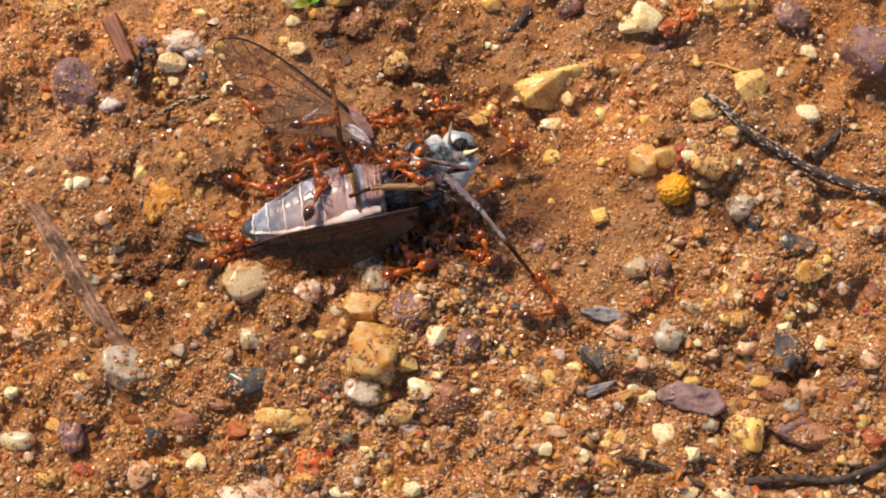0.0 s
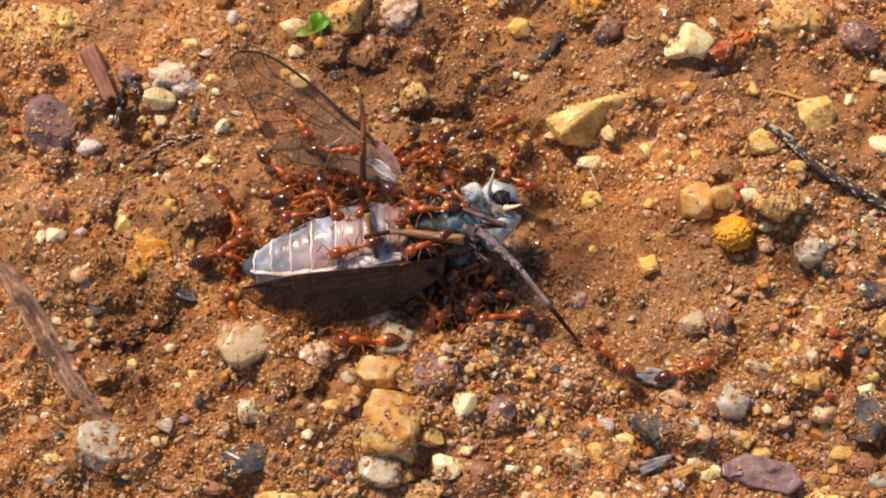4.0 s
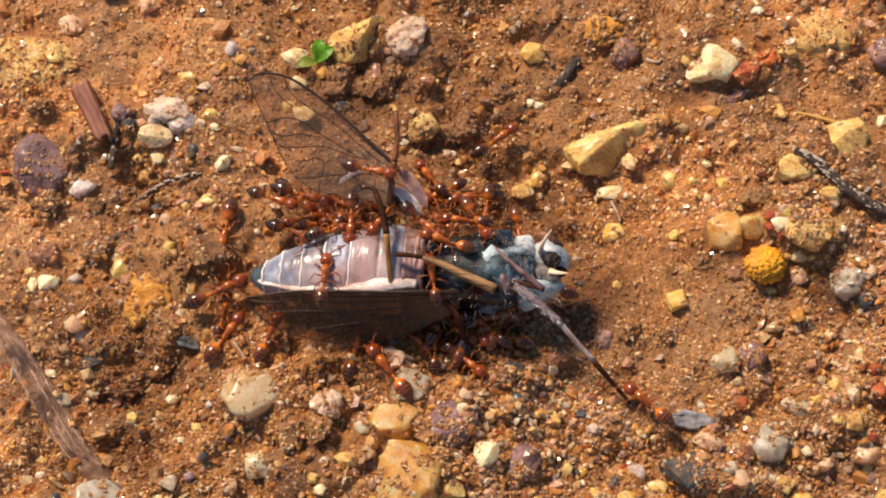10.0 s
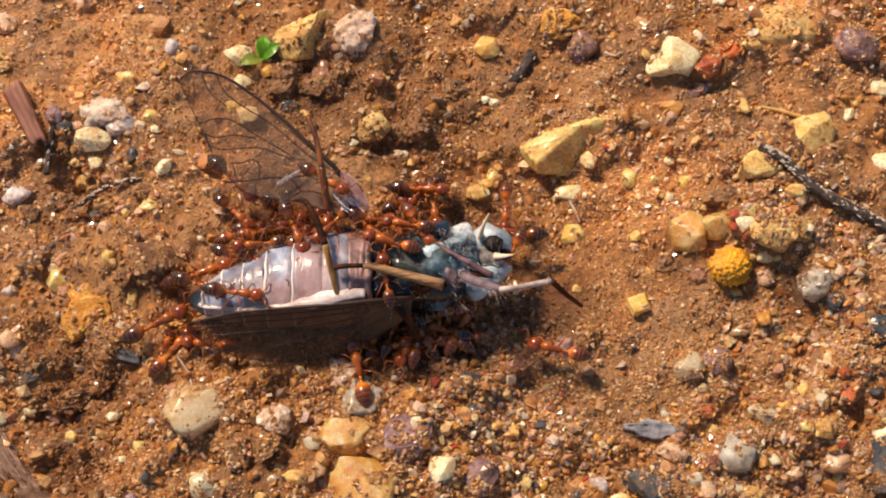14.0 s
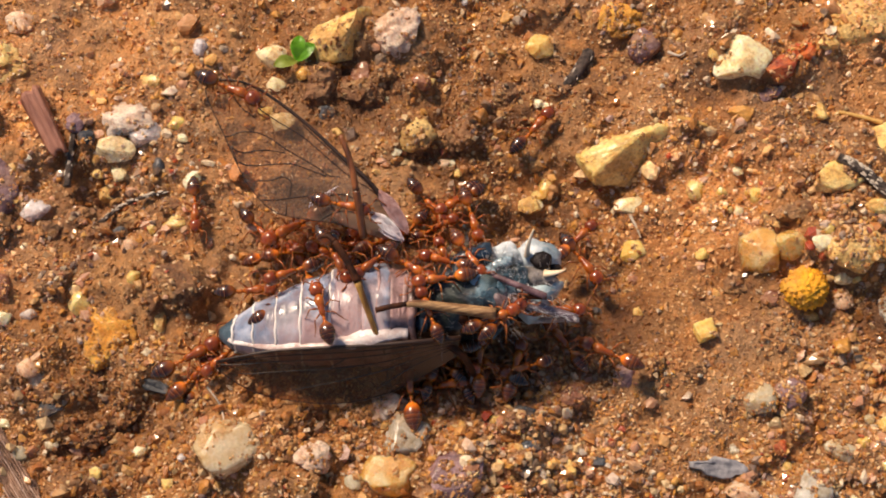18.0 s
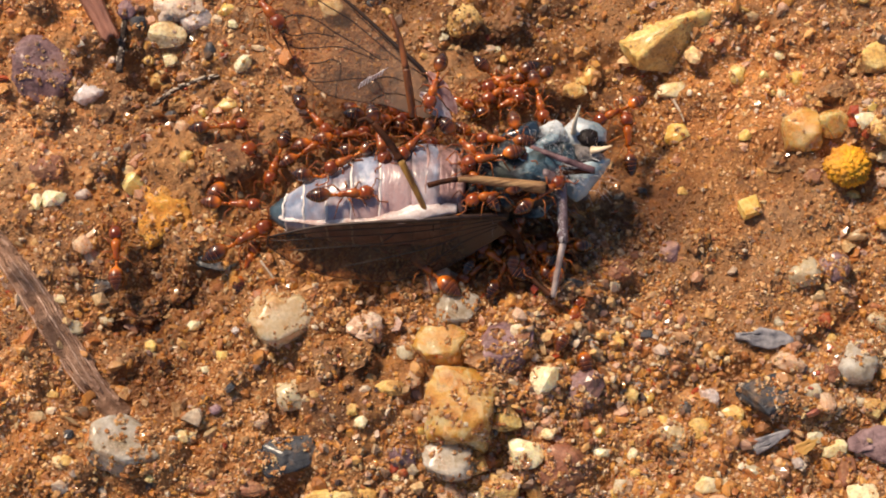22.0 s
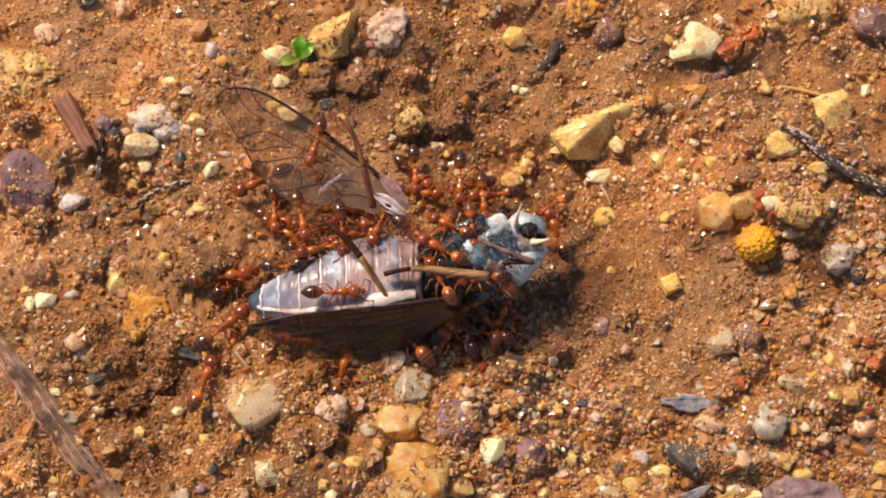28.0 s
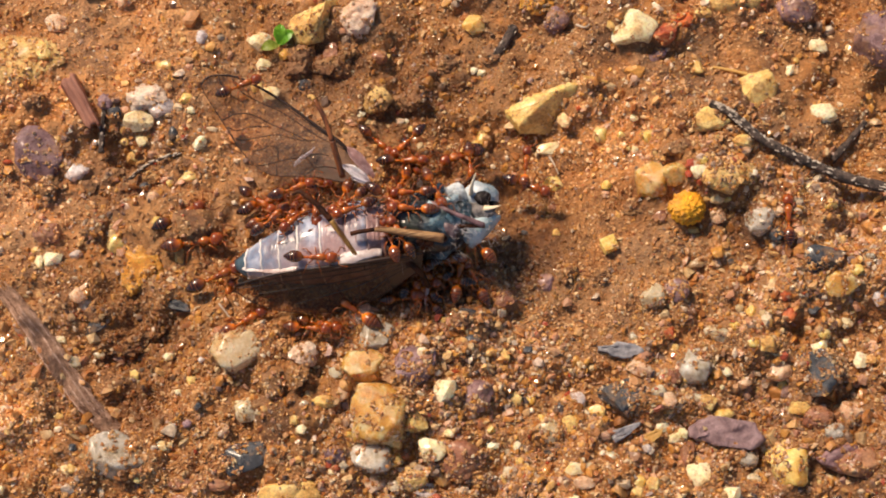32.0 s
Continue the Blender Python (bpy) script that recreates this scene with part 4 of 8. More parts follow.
stone("g", -27.3, -16.2, 4.2, 3.3, 0.7, -25, [((0.2, 0.5, 0.8), 0.5)], 509, 0.1)
stone("o", -26.08, -17.19, 0.37, 0.39)
stone("d", -18.0, -16.7, 3.7, 2.2, 0.75, 12, [((0.1, 0.5, 0.85), 0.5)], 611, 0.4)
stone("o", -25.80, -17.94, 0.67, 0.62)
stone("b", -22.20, -20.07, 3.33, 2.29)
stone("o", -15.18, -19.33, 3.85, 2.29)
stone("w", -15.63, -18.25, 0.67, 0.46)
stone("r", -18.44, -20.52, 1.85, 1.52)
stone("s", -15.18, -16.58, 0.97, 0.84)
stone("o", -14.20, -14.32, 0.75, 0.70)
stone("d", -30.66, -15.41, 0.60, 0.62)
stone("d", -21.36, -12.91, 0.61, 0.62)
stone("p", -22.21, -14.07, 0.68, 0.62)
stone("t2", -9.2, -10.4, 3.3, 2.6, 0.8, 12, [((0.1, 0.2, 0.95), 0.5)], 402, 0.45)
stone("g", -8.4, -8.0, 2.9, 2.6, 0.85, 30, [((0.2, 0.1, 0.95), 0.6)], 404, 0.42)
stone("t", -11.25, -10.70, 1.14, 0.94)
stone("w", -6.89, -10.55, 0.53, 0.47)
stone("t2", -8.0, -14.1, 4.6, 4.2, 0.95, 80, [((-0.3, 0.25, 0.92), 0.6), ((0.75, -0.3, 0.6), 0.55)], 417, 0.6)
stone("o", -5.68, -14.59, 1.87, 1.78)
stone("k", -10.94, -12.47, 1.06, 1.09)
stone("y", -10.46, -15.34, 0.67, 0.69)
stone("p", -5.5, -10.7, 3.6, 3.0, 0.6, 20, [((0.1, 0.2, 0.95), 0.5)], 612, 0.3)
stone("w", -3.28, -12.65, 1.67, 1.72)
stone("p", -1.05, -12.9, 2.5, 2.4)
stone("w", -1.25, -11.93, 0.91, 0.78)
stone("g", -8.75, -17.0, 3.0, 2.4, 0.8, -20, [((-0.2, 0.2, 0.95), 0.6)], 613, 0.42)
stone("o", -7.31, -17.27, 1.48, 1.30)
stone("w", -4.44, -16.75, 2.01, 1.69)
stone("b", -2.28, -17.57, 3.20, 3.07)
stone("k", -8.71, -18.79, 1.85, 1.52)
stone("l", -5.09, -19.74, 1.70, 1.37)
stone("w", -3.93, -18.33, 0.67, 0.61)
stone("o", -5.94, -18.86, 2.22, 1.37)
stone("y", -10.30, -20.19, 1.84, 1.37)
stone("p", -11.42, -16.86, 1.49, 1.30)
stone("w", -11.73, -17.97, 0.52, 0.46)
stone("d", -1.46, -6.85, 1.32, 1.12)
stone("d", -1.21, -8.90, 1.31, 0.95)
stone("d", -0.99, -9.90, 0.92, 0.79)
stone("o", -3.20, -7.17, 0.62, 0.56)
stone("k", -2.75, -9.20, 0.46, 0.48)
stone("o", 1.12, -9.79, 0.85, 1.03)
stone("d", 3.04, -9.49, 1.08, 0.87)
stone("l", 2.31, -12.34, 0.91, 0.78)
stone("o", 1.75, -13.15, 0.91, 1.17)
stone("y", 2.89, -13.18, 0.76, 0.70)
stone("y", -0.10, -15.37, 0.68, 0.70)
stone("w", -3.10, -15.54, 0.90, 0.77)
stone("t", 4.05, -15.57, 2.26, 1.94)
stone("o", 5.74, -15.12, 1.66, 1.16)
stone("d", 4.98, -13.91, 0.91, 0.78)
stone("l", 6.31, -13.36, 1.14, 1.17)
stone("d", 4.44, -17.27, 2.24, 1.00)
stone("w", 5.94, -18.53, 1.86, 0.92)
stone("k", 6.31, -19.64, 1.63, 0.92)
stone("w", 1.73, -16.62, 0.60, 0.69)
stone("o", 1.83, -17.75, 0.67, 0.61)
stone("t", 1.10, -18.53, 1.11, 1.00)
stone("w", -0.07, -16.52, 1.12, 0.62)
stone("t", 12.35, -5.93, 1.95, 1.61)
stone("p", 14.17, -5.49, 1.79, 2.01)
stone("r", 13.44, -8.75, 0.92, 1.03)
stone("t", 17.08, -8.85, 2.31, 1.35)
stone("o", 13.79, -9.75, 0.46, 0.55)
stone("k", 10.89, -11.43, 1.91, 1.34)
stone("g", 15.08, -11.29, 2.37, 2.60)
stone("w", 17.35, -11.73, 0.76, 0.79)
stone("d", 9.9, -13.4, 4.3, 2.6, 0.6, -5, [((0.1, 0.3, 0.95), 0.45)], 614, 0.35)
stone("k", 18.65, -12.55, 1.14, 1.02)
stone("k", 21.15, -11.87, 1.90, 1.57)
stone("y", 21.48, -12.84, 0.91, 1.10)
stone("y", 19.33, -9.97, 0.84, 0.71)
stone("d", 24.16, -12.36, 3.19, 3.53)
stone("s", 25.68, -12.30, 1.90, 2.35)
stone("d", 25.04, -3.94, 3.05, 2.01)
stone("t2", 26.11, -5.92, 2.33, 1.84)
stone("k", 25.18, -8.37, 1.00, 1.19)
stone("w", 26.73, -8.31, 1.16, 0.95)
stone("w", 26.55, -9.71, 0.77, 0.55)
stone("y", 24.62, -9.39, 0.92, 0.79)
stone("y", 16.85, -14.93, 1.51, 0.93)
stone("b", 23.59, -15.47, 2.25, 1.70)
stone("k", 26.03, -15.38, 1.88, 1.94)
stone("g", 24.64, -16.57, 1.50, 1.39)
stone("w", 14.83, -19.35, 2.07, 1.91)
stone("y", 10.19, -19.69, 1.04, 1.07)
stone("w", 13.43, -16.20, 1.50, 1.16)
stone("l", 10.98, -17.23, 0.67, 0.62)
stone("y", 20.81, -18.21, 2.60, 1.92)
stone("g", 18.40, -18.10, 1.49, 1.30)
stone("p", 24.88, -18.44, 3.34, 2.30)
stone("o", 21.25, -17.07, 0.67, 0.62)
stone("r", 22.12, -7.88, 1.62, 1.03)
stone("d", 24.07, -7.61, 0.93, 0.80)
stone("d", 18.59, -3.39, 0.63, 0.56)
stone("k", 20.73, -3.72, 1.17, 0.97)
stone("v", -12.7, -22.7, 4.0, 3.4, 0.7, 10, (), 510)
stone("x", -17.4, -25.4, 6.0, 4.2, 0.6, 15, (), 511)
stone("w", -21.56, -23.18, 1.74, 2.06)
stone("k", -25.36, -24.30, 2.17, 2.23)
stone("o", -14.70, -19.52, 4.20, 1.98)
stone("b", 26.23, -19.05, 3.50, 2.26)
stone("k", 30.65, -12.82, 1.78, 1.65)
stone("b", 31.56, -7.25, 1.80, 1.67)
stone("w", -36.26, -18.33, 1.15, 1.00)
stone("w", -24.12, -15.58, 0.89, 0.73)
stone("p", 31.50, 13.38, 4.27, 4.90)
stone("r", 30.82, -19.06, 1.75, 1.80)
stone("w", -8.22, -21.76, 1.30, 1.16)
stone("y", -6.87, -22.55, 1.21, 1.25)
stone("g", -10.26, -20.34, 1.74, 1.53)
stone("y", 21.20, -19.06, 2.63, 2.71)
stone("o", -12.4, 17.8, 5.0, 3.3, 0.9, 48, [((0.6, 0.75, 0.25), 0.32), ((0.6, -0.75, 0.25), 0.34), ((-0.1, 0.65, 0.75), 0.4), ((-0.8, -0.1, 0.5), 0.6)], 406, 0.45)
stone("x", -8.85, 17.7, 3.4, 3.0, 0.85, 25, (), 618)
stone("w", -17.0, 16.4, 1.9, 1.7, 0.9, 15, (), 405)
stone("y", 0.01, 17.2, 1.8, 1.7)
stone("p", 6.70, 17.05, 2.01, 2.32)
stone("c", 20.3, 18.0, 5.6, 4.2, 0.6, 10, (), 505)
stone("w", 18.8, 18.9, 1.2, 1.1)
stone("u", 5.3, 19.0, 3.4, 2.8, 0.6, 20, (), 506)
stone("p", 25.02, 16.97, 2.50, 1.66)
stone("s", -11.2, 13.9, 3.0, 2.2)
stone("s", -13.71, 14.88, 2.16, 2.06)
stone("d", -30.41, 21.07, 1.63, 1.09)
stone("d", -10.15, 16.05, 0.80, 0.83)
stone("k", -28.07, 20.61, 1.38, 1.26)
stone("k", -33.30, 18.90, 2.02, 1.50)
stone("o", -34.20, 16.28, 2.00, 1.65)
stone("o", -24.49, 14.31, 1.19, 1.06)
stone("c", -36.3, 15.6, 7.4, 4.8, 0.3, 5, (), 621, -0.25)
stone("s", -28.90, 5.58, 2.51, 1.96)
stone("s", -27.08, 4.37, 2.27, 1.40)
stone("s", -30.36, 4.78, 1.52, 1.56)
stone("s", -25.67, 5.79, 2.28, 1.18)
stone("s", -27.12, -7.57, 3.98, 1.86)
stone("s", -25.21, -6.44, 2.90, 1.65)
stone("s", -29.39, -5.10, 2.19, 1.51)
stone("s", -23.22, 0.61, 2.24, 2.69)
stone("s", -15.77, -11.42, 1.76, 2.54)
stone("s", -14.01, -11.22, 1.76, 1.82)
stone("s", -12.09, 14.36, 2.36, 1.86)
stone("s", -10.14, 14.98, 1.97, 1.63)
stone("s", -5.77, 10.77, 2.72, 2.01)
stone("s", -7.90, 10.45, 1.55, 1.60)
stone("s", -2.25, 14.12, 1.58, 1.38)
stone("s", 1.31, 14.63, 1.58, 1.63)
stone("s", 8.69, -4.03, 1.47, 1.29)
stone("s", 6.14, -4.00, 1.84, 1.90)
stone("s", -1.99, -7.34, 1.80, 1.64)
stone("s", -1.83, -9.60, 1.43, 1.47)
stone("s", -6.62, -11.25, 2.47, 2.18)
stone("x", -9.6, -6.4, 2.0, 2.3)
stone("s", -16.75, -12.85, 2.45, 1.44)
stone("s", -32.65, 8.31, 1.92, 1.98)
stone("s", -34.61, 11.78, 1.79, 1.61)
stone("c", 19.9, 2.9, 2.0, 1.8)
stone("s", 14.21, 4.78, 2.26, 1.55)

stone("t", -35.35, -22.05, 2.64, 1.61)
stone("p", -31.31, -21.28, 2.35, 2.92)
stone("o", -32.89, -20.46, 1.77, 1.18)
stone("c", -27.49, -21.10, 2.65, 1.47)
stone("t", -8.79, -22.91, 1.46, 1.45)
stone("y", -6.53, -24.12, 1.31, 1.30)
stone("w", -4.61, -24.47, 1.46, 1.15)
stone("w", -9.83, -24.99, 2.33, 0.86)
stone("o", -12.11, -13.00, 1.80, 0.92)
stone("k", -35.82, -13.93, 1.50, 1.22)
stone("s", -29.98, -20.03, 2.36, 1.77)
stone("d", -24.81, -21.28, 1.76, 1.76)
stone("b", -20.34, -18.55, 2.37, 0.89)
stone("b", -22.74, -18.35, 2.07, 0.90)
stone("c", -32.63, -24.86, 2.04, 1.44)
stone("r", -30.10, -24.02, 1.46, 1.16)
stone("c", -23.43, -23.28, 1.75, 1.16)
stone("g", -8.86, -24.08, 0.87, 0.87)
stone("d", -7.84, -24.03, 0.82, 1.04)
stone("o", 7.61, -14.41, 1.34, 1.21)
stone("o", 11.24, -19.95, 1.18, 1.18)
stone("w", 16.68, -20.88, 1.32, 1.17)
stone("y", 30.01, -17.61, 1.18, 1.19)
stone("w", 28.50, -18.43, 1.03, 0.59)
stone("l", 28.95, -6.61, 1.07, 1.89)
stone("w", 5.37, -20.95, 1.17, 1.17)
stone("w", 8.17, -21.41, 1.17, 1.17)
stone("w", 12.25, -15.56, 1.34, 0.76)
stone("w", 16.37, -23.81, 1.75, 1.15)
stone("w", 19.14, -23.69, 1.75, 1.16)
stone("b", 14.04, -17.44, 1.19, 2.09)
stone("p", 29.24, -14.64, 1.79, 1.51)
stone("o", 20.37, -10.13, 1.21, 1.24)
stone("w", 24.29, -10.26, 1.21, 1.24)
stone("o", 15.83, -14.03, 1.20, 1.22)
stone("k", 12.84, -13.86, 1.20, 1.22)
stone("d", 0.52, -21.02, 0.88, 0.88)
stone("t", 18.75, -19.61, 1.18, 0.89)
stone("o", 22.39, -14.65, 1.49, 1.21)
stone("k", 20.30, -14.74, 1.19, 0.91)
stone("w", 27.27, -11.37, 1.20, 1.23)
stone("t", 8.41, -17.69, 1.48, 0.90)
stone("b", 13.43, -12.00, 1.20, 1.23)
stone("k", 28.70, -20.93, 1.76, 0.88)
stone("v", 21.62, -23.29, 1.05, 0.87)
stone("k", 24.82, -23.43, 1.46, 0.87)
stone("y", 27.15, -23.47, 0.87, 0.87)

# ---- scattered mid-size pebbles between the larger ones ----
def strew_pebbles(count):
    rng = random.Random(77)
    done = 0
    while done < count:
        x, y = rng.uniform(-38, 34), rng.uniform(-24, 27)
        if rng.random() > (1 - 0.9 * float(smooth_clay(x, y))) * (1.0 if y < -6 or x > 15 else 0.25):
            continue
        if -19 < x < 3 and -6 < y < 3:
            continue
        s = 0.4 + 0.6 * rng.random() ** 2
        stone(rng.choice("wwyyyookkttt2bgdrll".replace("2", "o")), x, y, s * rng.uniform(0.8, 1.3), s * rng.uniform(0.8, 1.2))
        done += 1


strew_pebbles(70)
make_ground()


# ---- loose sand over and between the stones ----
def pale_drift(x, y):
    """Where the pale quartz gravel has gathered."""
    return np.clip(swell(x, y, 8, -15, 9, 1.0) + swell(x, y, 22, -13, 10, 1.0) + swell(x, y, -10, -22, 6, 0.8) + swell(x, y, 30, -20, 8, 0.8) + swell(x, y, 27, -2, 6, 0.7) + swell(x, y, 19, -4, 5, 0.9) + swell(x, y, 13, 7, 4, 0.9) + swell(x, y, -7, -14, 6, 0.7) + swell(x, y, -24, 12, 7, 0.8) + swell(x, y, -28, -2, 6, 0.3) + 0.05, 0, 1)


grains("gravel", 1900, (0.26, 0.75), 7.0, "mixed fine gravel of quartz and ironstone", 5, 0.04, True)
grains("pale_gravel", 15000, (0.14, 0.62), 5.0, "angular cream and yellow quartz gravel", 41, 0.08, True, PALE, pale_drift)
grains("coarse_sand", 17000, (0.1, 0.36), 6.0, "coarse orange and cream sand grains on the clay", 11, 0.12)
grains("clay_crumbs", 62000, (0.06, 0.24), 3.0, "crumbs of orange clay on the ground", 31, 0.9, False, CRUMB, None, True)
grains("fine_sand", 66000, (0.06, 0.2), 4.0, "fine mixed sand grains strewn over wet clay", 23, 0.6, False, None, None, True)
grains("quartz_sand", 46000, (0.08, 0.29), 2.2, "sharp cream, yellow and pink quartz sand", 67, 0.15, False, PALE, lambda x, y: np.clip(2.4 * lattice_noise(x, y, 3.1, 8) + 0.25 + 0.6 * pale_drift(x, y), 0.03, 1), True)

# ---- plants and litter ----
def on_land(x, y, up=0.0):
    return Vector((x, y, float(land(x, y) + bank(x, y)) + up))


def lichen_stone(x, y, r):
    bm = bmesh.new()
    bmesh.ops.create_icosphere(bm, subdivisions=5, radius=1.0)
    for v in bm.verts:
        p = v.co.copy()
        cell = noise.voronoi(p * 4.6)[0]
        v.co = p * (0.8 + 0.36 * min(0.45, cell[1] - cell[0]) + 0.12 * noise.noise(p * 1.6) + 0.05 * noise.noise(p * 12))
        v.co = Vector((v.co.x * r * 1.1, v.co.y * r, v.co.z * r * 0.8))
    ob = tagged(part("lichen_stone", bm, LICHEN), "bright yellow knobbly lichen covered pebble", "pebble")
    ob.location = on_land(x, y, r * 0.4) * MM


def leaf_blade(bm, base, tip, width, lift, cup=0.2):
    base, tip = Vector(base), Vector(tip)
    along = tip - base
    side = Vector((-along.y, along.x, 0)).normalized()
    rows = []
    n = 12
    for i in range(n + 1):
        u = i / n
        half = width * math.sin(math.pi * min(1, u * 0.96 + 0.03)) ** 0.7
        mid = base + along * u + Vector((0, 0, lift * math.sin(math.pi * u)))
        rows.append([bm.verts.new(mid + side * half * s + Vector((0, 0, cup * s * s * width))) for s in (-1, -0.5, 0, 0.5, 1)])
    for q, s in zip(rows, rows[1:]):
        for k in range(4):
            bm.faces.new((q[k], q[k + 1], s[k + 1], s[k]))
    bmesh.ops.solidify(bm, geom=bm.faces[:], thickness=0.07)


def seedling():
    base = on_land(-15.4, 16.0, 0.3)
    ob = root("seedling", "small bright green seedling leaves among pebbles", "plant")
    ob.location = base * MM
    for name, mat, tip, width, lift in (("leaf", LEAF, (1.2, 0.7, 0.8), 0.5, 0.35), ("leaf", LEAF, (0.3, 1.3, 0.9), 0.5, 0.35), ("leaf", YOUNG_LEAF, (-1.4, -0.5, 0.35), 0.45, 0.3)):
        bm = bmesh.new()
        leaf_blade(bm, (0, 0, 0), tip, width, lift)
        part(name, bm, mat, ob)
    bm = bmesh.new()
    tube(bm, [(0, 0, -0.7), (0.05, 0.02, -0.2), (0, 0, 0.05)], [0.14, 0.12, 0.1])
    part("stem", bm, YOUNG_LEAF, ob)


def twig(name, label, pts, radii, mat, category="twig", flecks=0, seed=3, squash=1.0):
    """A fallen twig along ground points, with knobs, splits and pale flecks."""
    rng = random.Random(seed)
    base = on_land(*pts[0])
    ob = root(name, label, category)
    ob.location = base * MM
    line = bent([on_land(x, y, up) - base for (x, y), up in zip(pts, [radii[0] * 0.9] * len(pts))], 7)
    floor = [float(land(p.x + base.x, p.y + base.y)) - base.z for p in line]
    top = max(f for f in floor) + (0.0 if squash < 0.3 else 0.1)
    rad = taper(radii[0], radii[1], len(line))
    line = [Vector((p.x, p.y, 0.6 * p.z + 0.4 * top)) for p in line]
    bm = bmesh.new()
    tube(bm, line, [r * rng.uniform(0.85, 1.18) for r in rad], 10, squash)
    part("stick" if squash == 1 else "blade", bm, mat, ob)
    for _ in range(flecks):
        i = rng.randrange(1, len(line) - 1)
        a = rng.uniform(0.2, math.pi - 0.2)
        along = (line[i + 1] - line[i - 1]).normalized()
        across = along.cross(Vector((0, 0, 1))).normalized()
        at = line[i] + (line[i + 1] - line[i]) * rng.random() + (across * math.cos(a) + Vector((0, 0, math.sin(a)))) * rad[i] * 0.93
        bm = bmesh.new()
        ball(bm, at, (rng.uniform(0.08, 0.26), rng.uniform(0.05, 0.11), 0.06), 0, 0, math.degrees(math.atan2(along.y, along.x)) + rng.uniform(-25, 25), 8, 5)
        part("bark_fleck", bm, FLECK, ob)
    return ob


def flake(name, label, category, x, y, length, width, turn, mat, up=0.25, tilt=8, seed=1, thick=0.14):
    """A ragged thin flake of leaf, bark or slate."""
    rng = random.Random(seed)
    bm = bmesh.new()
    n, m = 18, 6
    rim = [1 + rng.uniform(-0.26, 0.12) for _ in range(n)]
    rings = [[bm.verts.new((length / 2 * f * rim[k] * math.cos(k * math.tau / n), width / 2 * f * rim[k] * math.sin(k * math.tau / n),
                            0.12 * width * noise.noise(Vector((f * 2 * math.cos(k * math.tau / n), f * 2 * math.sin(k * math.tau / n), seed))))) for k in range(n)]
             for f in taper(0.12, 1.0, m)]
    bm.faces.new(rings[0])
    for q, s in zip(rings, rings[1:]):
        for k in range(n):
            bm.faces.new((q[k], q[(k + 1) % n], s[(k + 1) % n], s[k]))
    bmesh.ops.recalc_face_normals(bm, faces=bm.faces[:])
    bmesh.ops.solidify(bm, geom=bm.faces[:], thickness=thick)
    ob = tagged(part(name, bm, mat), label, category)
    p = on_land(x, y, up) * MM
    ob.matrix_basis = pose(p.x, p.y, p.z, tilt, -tilt * 0.6, turn)


def bark_chip(x, y, length, width, turn):
    """A split chip of bark: a folded strip with raised fibres and torn ends."""
    rng = random.Random(77)
    bm = bmesh.new()
    profile = [(-0.5, 0.0), (-0.34, 0.16), (-0.12, 0.24), (0.08, 0.3), (0.2, 0.52), (0.3, 0.56), (0.38, 0.34), (0.5, 0.1)]
    ends = [(rng.uniform(-0.06, 0.05), rng.uniform(-0.14, 0.06)) for _ in profile]
    n = 16
    rows = []
    for i in range(n + 1):
        u = i / n
        rows.append([bm.verts.new((length * (-0.5 + a + (1 + b - a) * u), width * (p * (1 - 0.25 * u) + 0.03 * noise.noise(Vector((u * 3, k, 1)))), width * (q + 0.05 * noise.noise(Vector((u * 5, k * 0.7, 4)))))) for k, ((p, q), (a, b)) in enumerate(zip(profile, ends))])
    for q, r in zip(rows, rows[1:]):
        for k in range(len(profile) - 1):
            bm.faces.new((q[k], r[k], r[k + 1], q[k + 1]))
    bmesh.ops.recalc_face_normals(bm, faces=bm.faces[:])
    bmesh.ops.solidify(bm, geom=bm.faces[:], thickness=0.22)
    ob = tagged(part("bark_chip", bm, RED_BARK), "red brown split bark chip standing in soil", "bark chip")
    p = on_land(x, y, 0.25) * MM
    ob.matrix_basis = pose(p.x, p.y, p.z, -8, 6, turn)


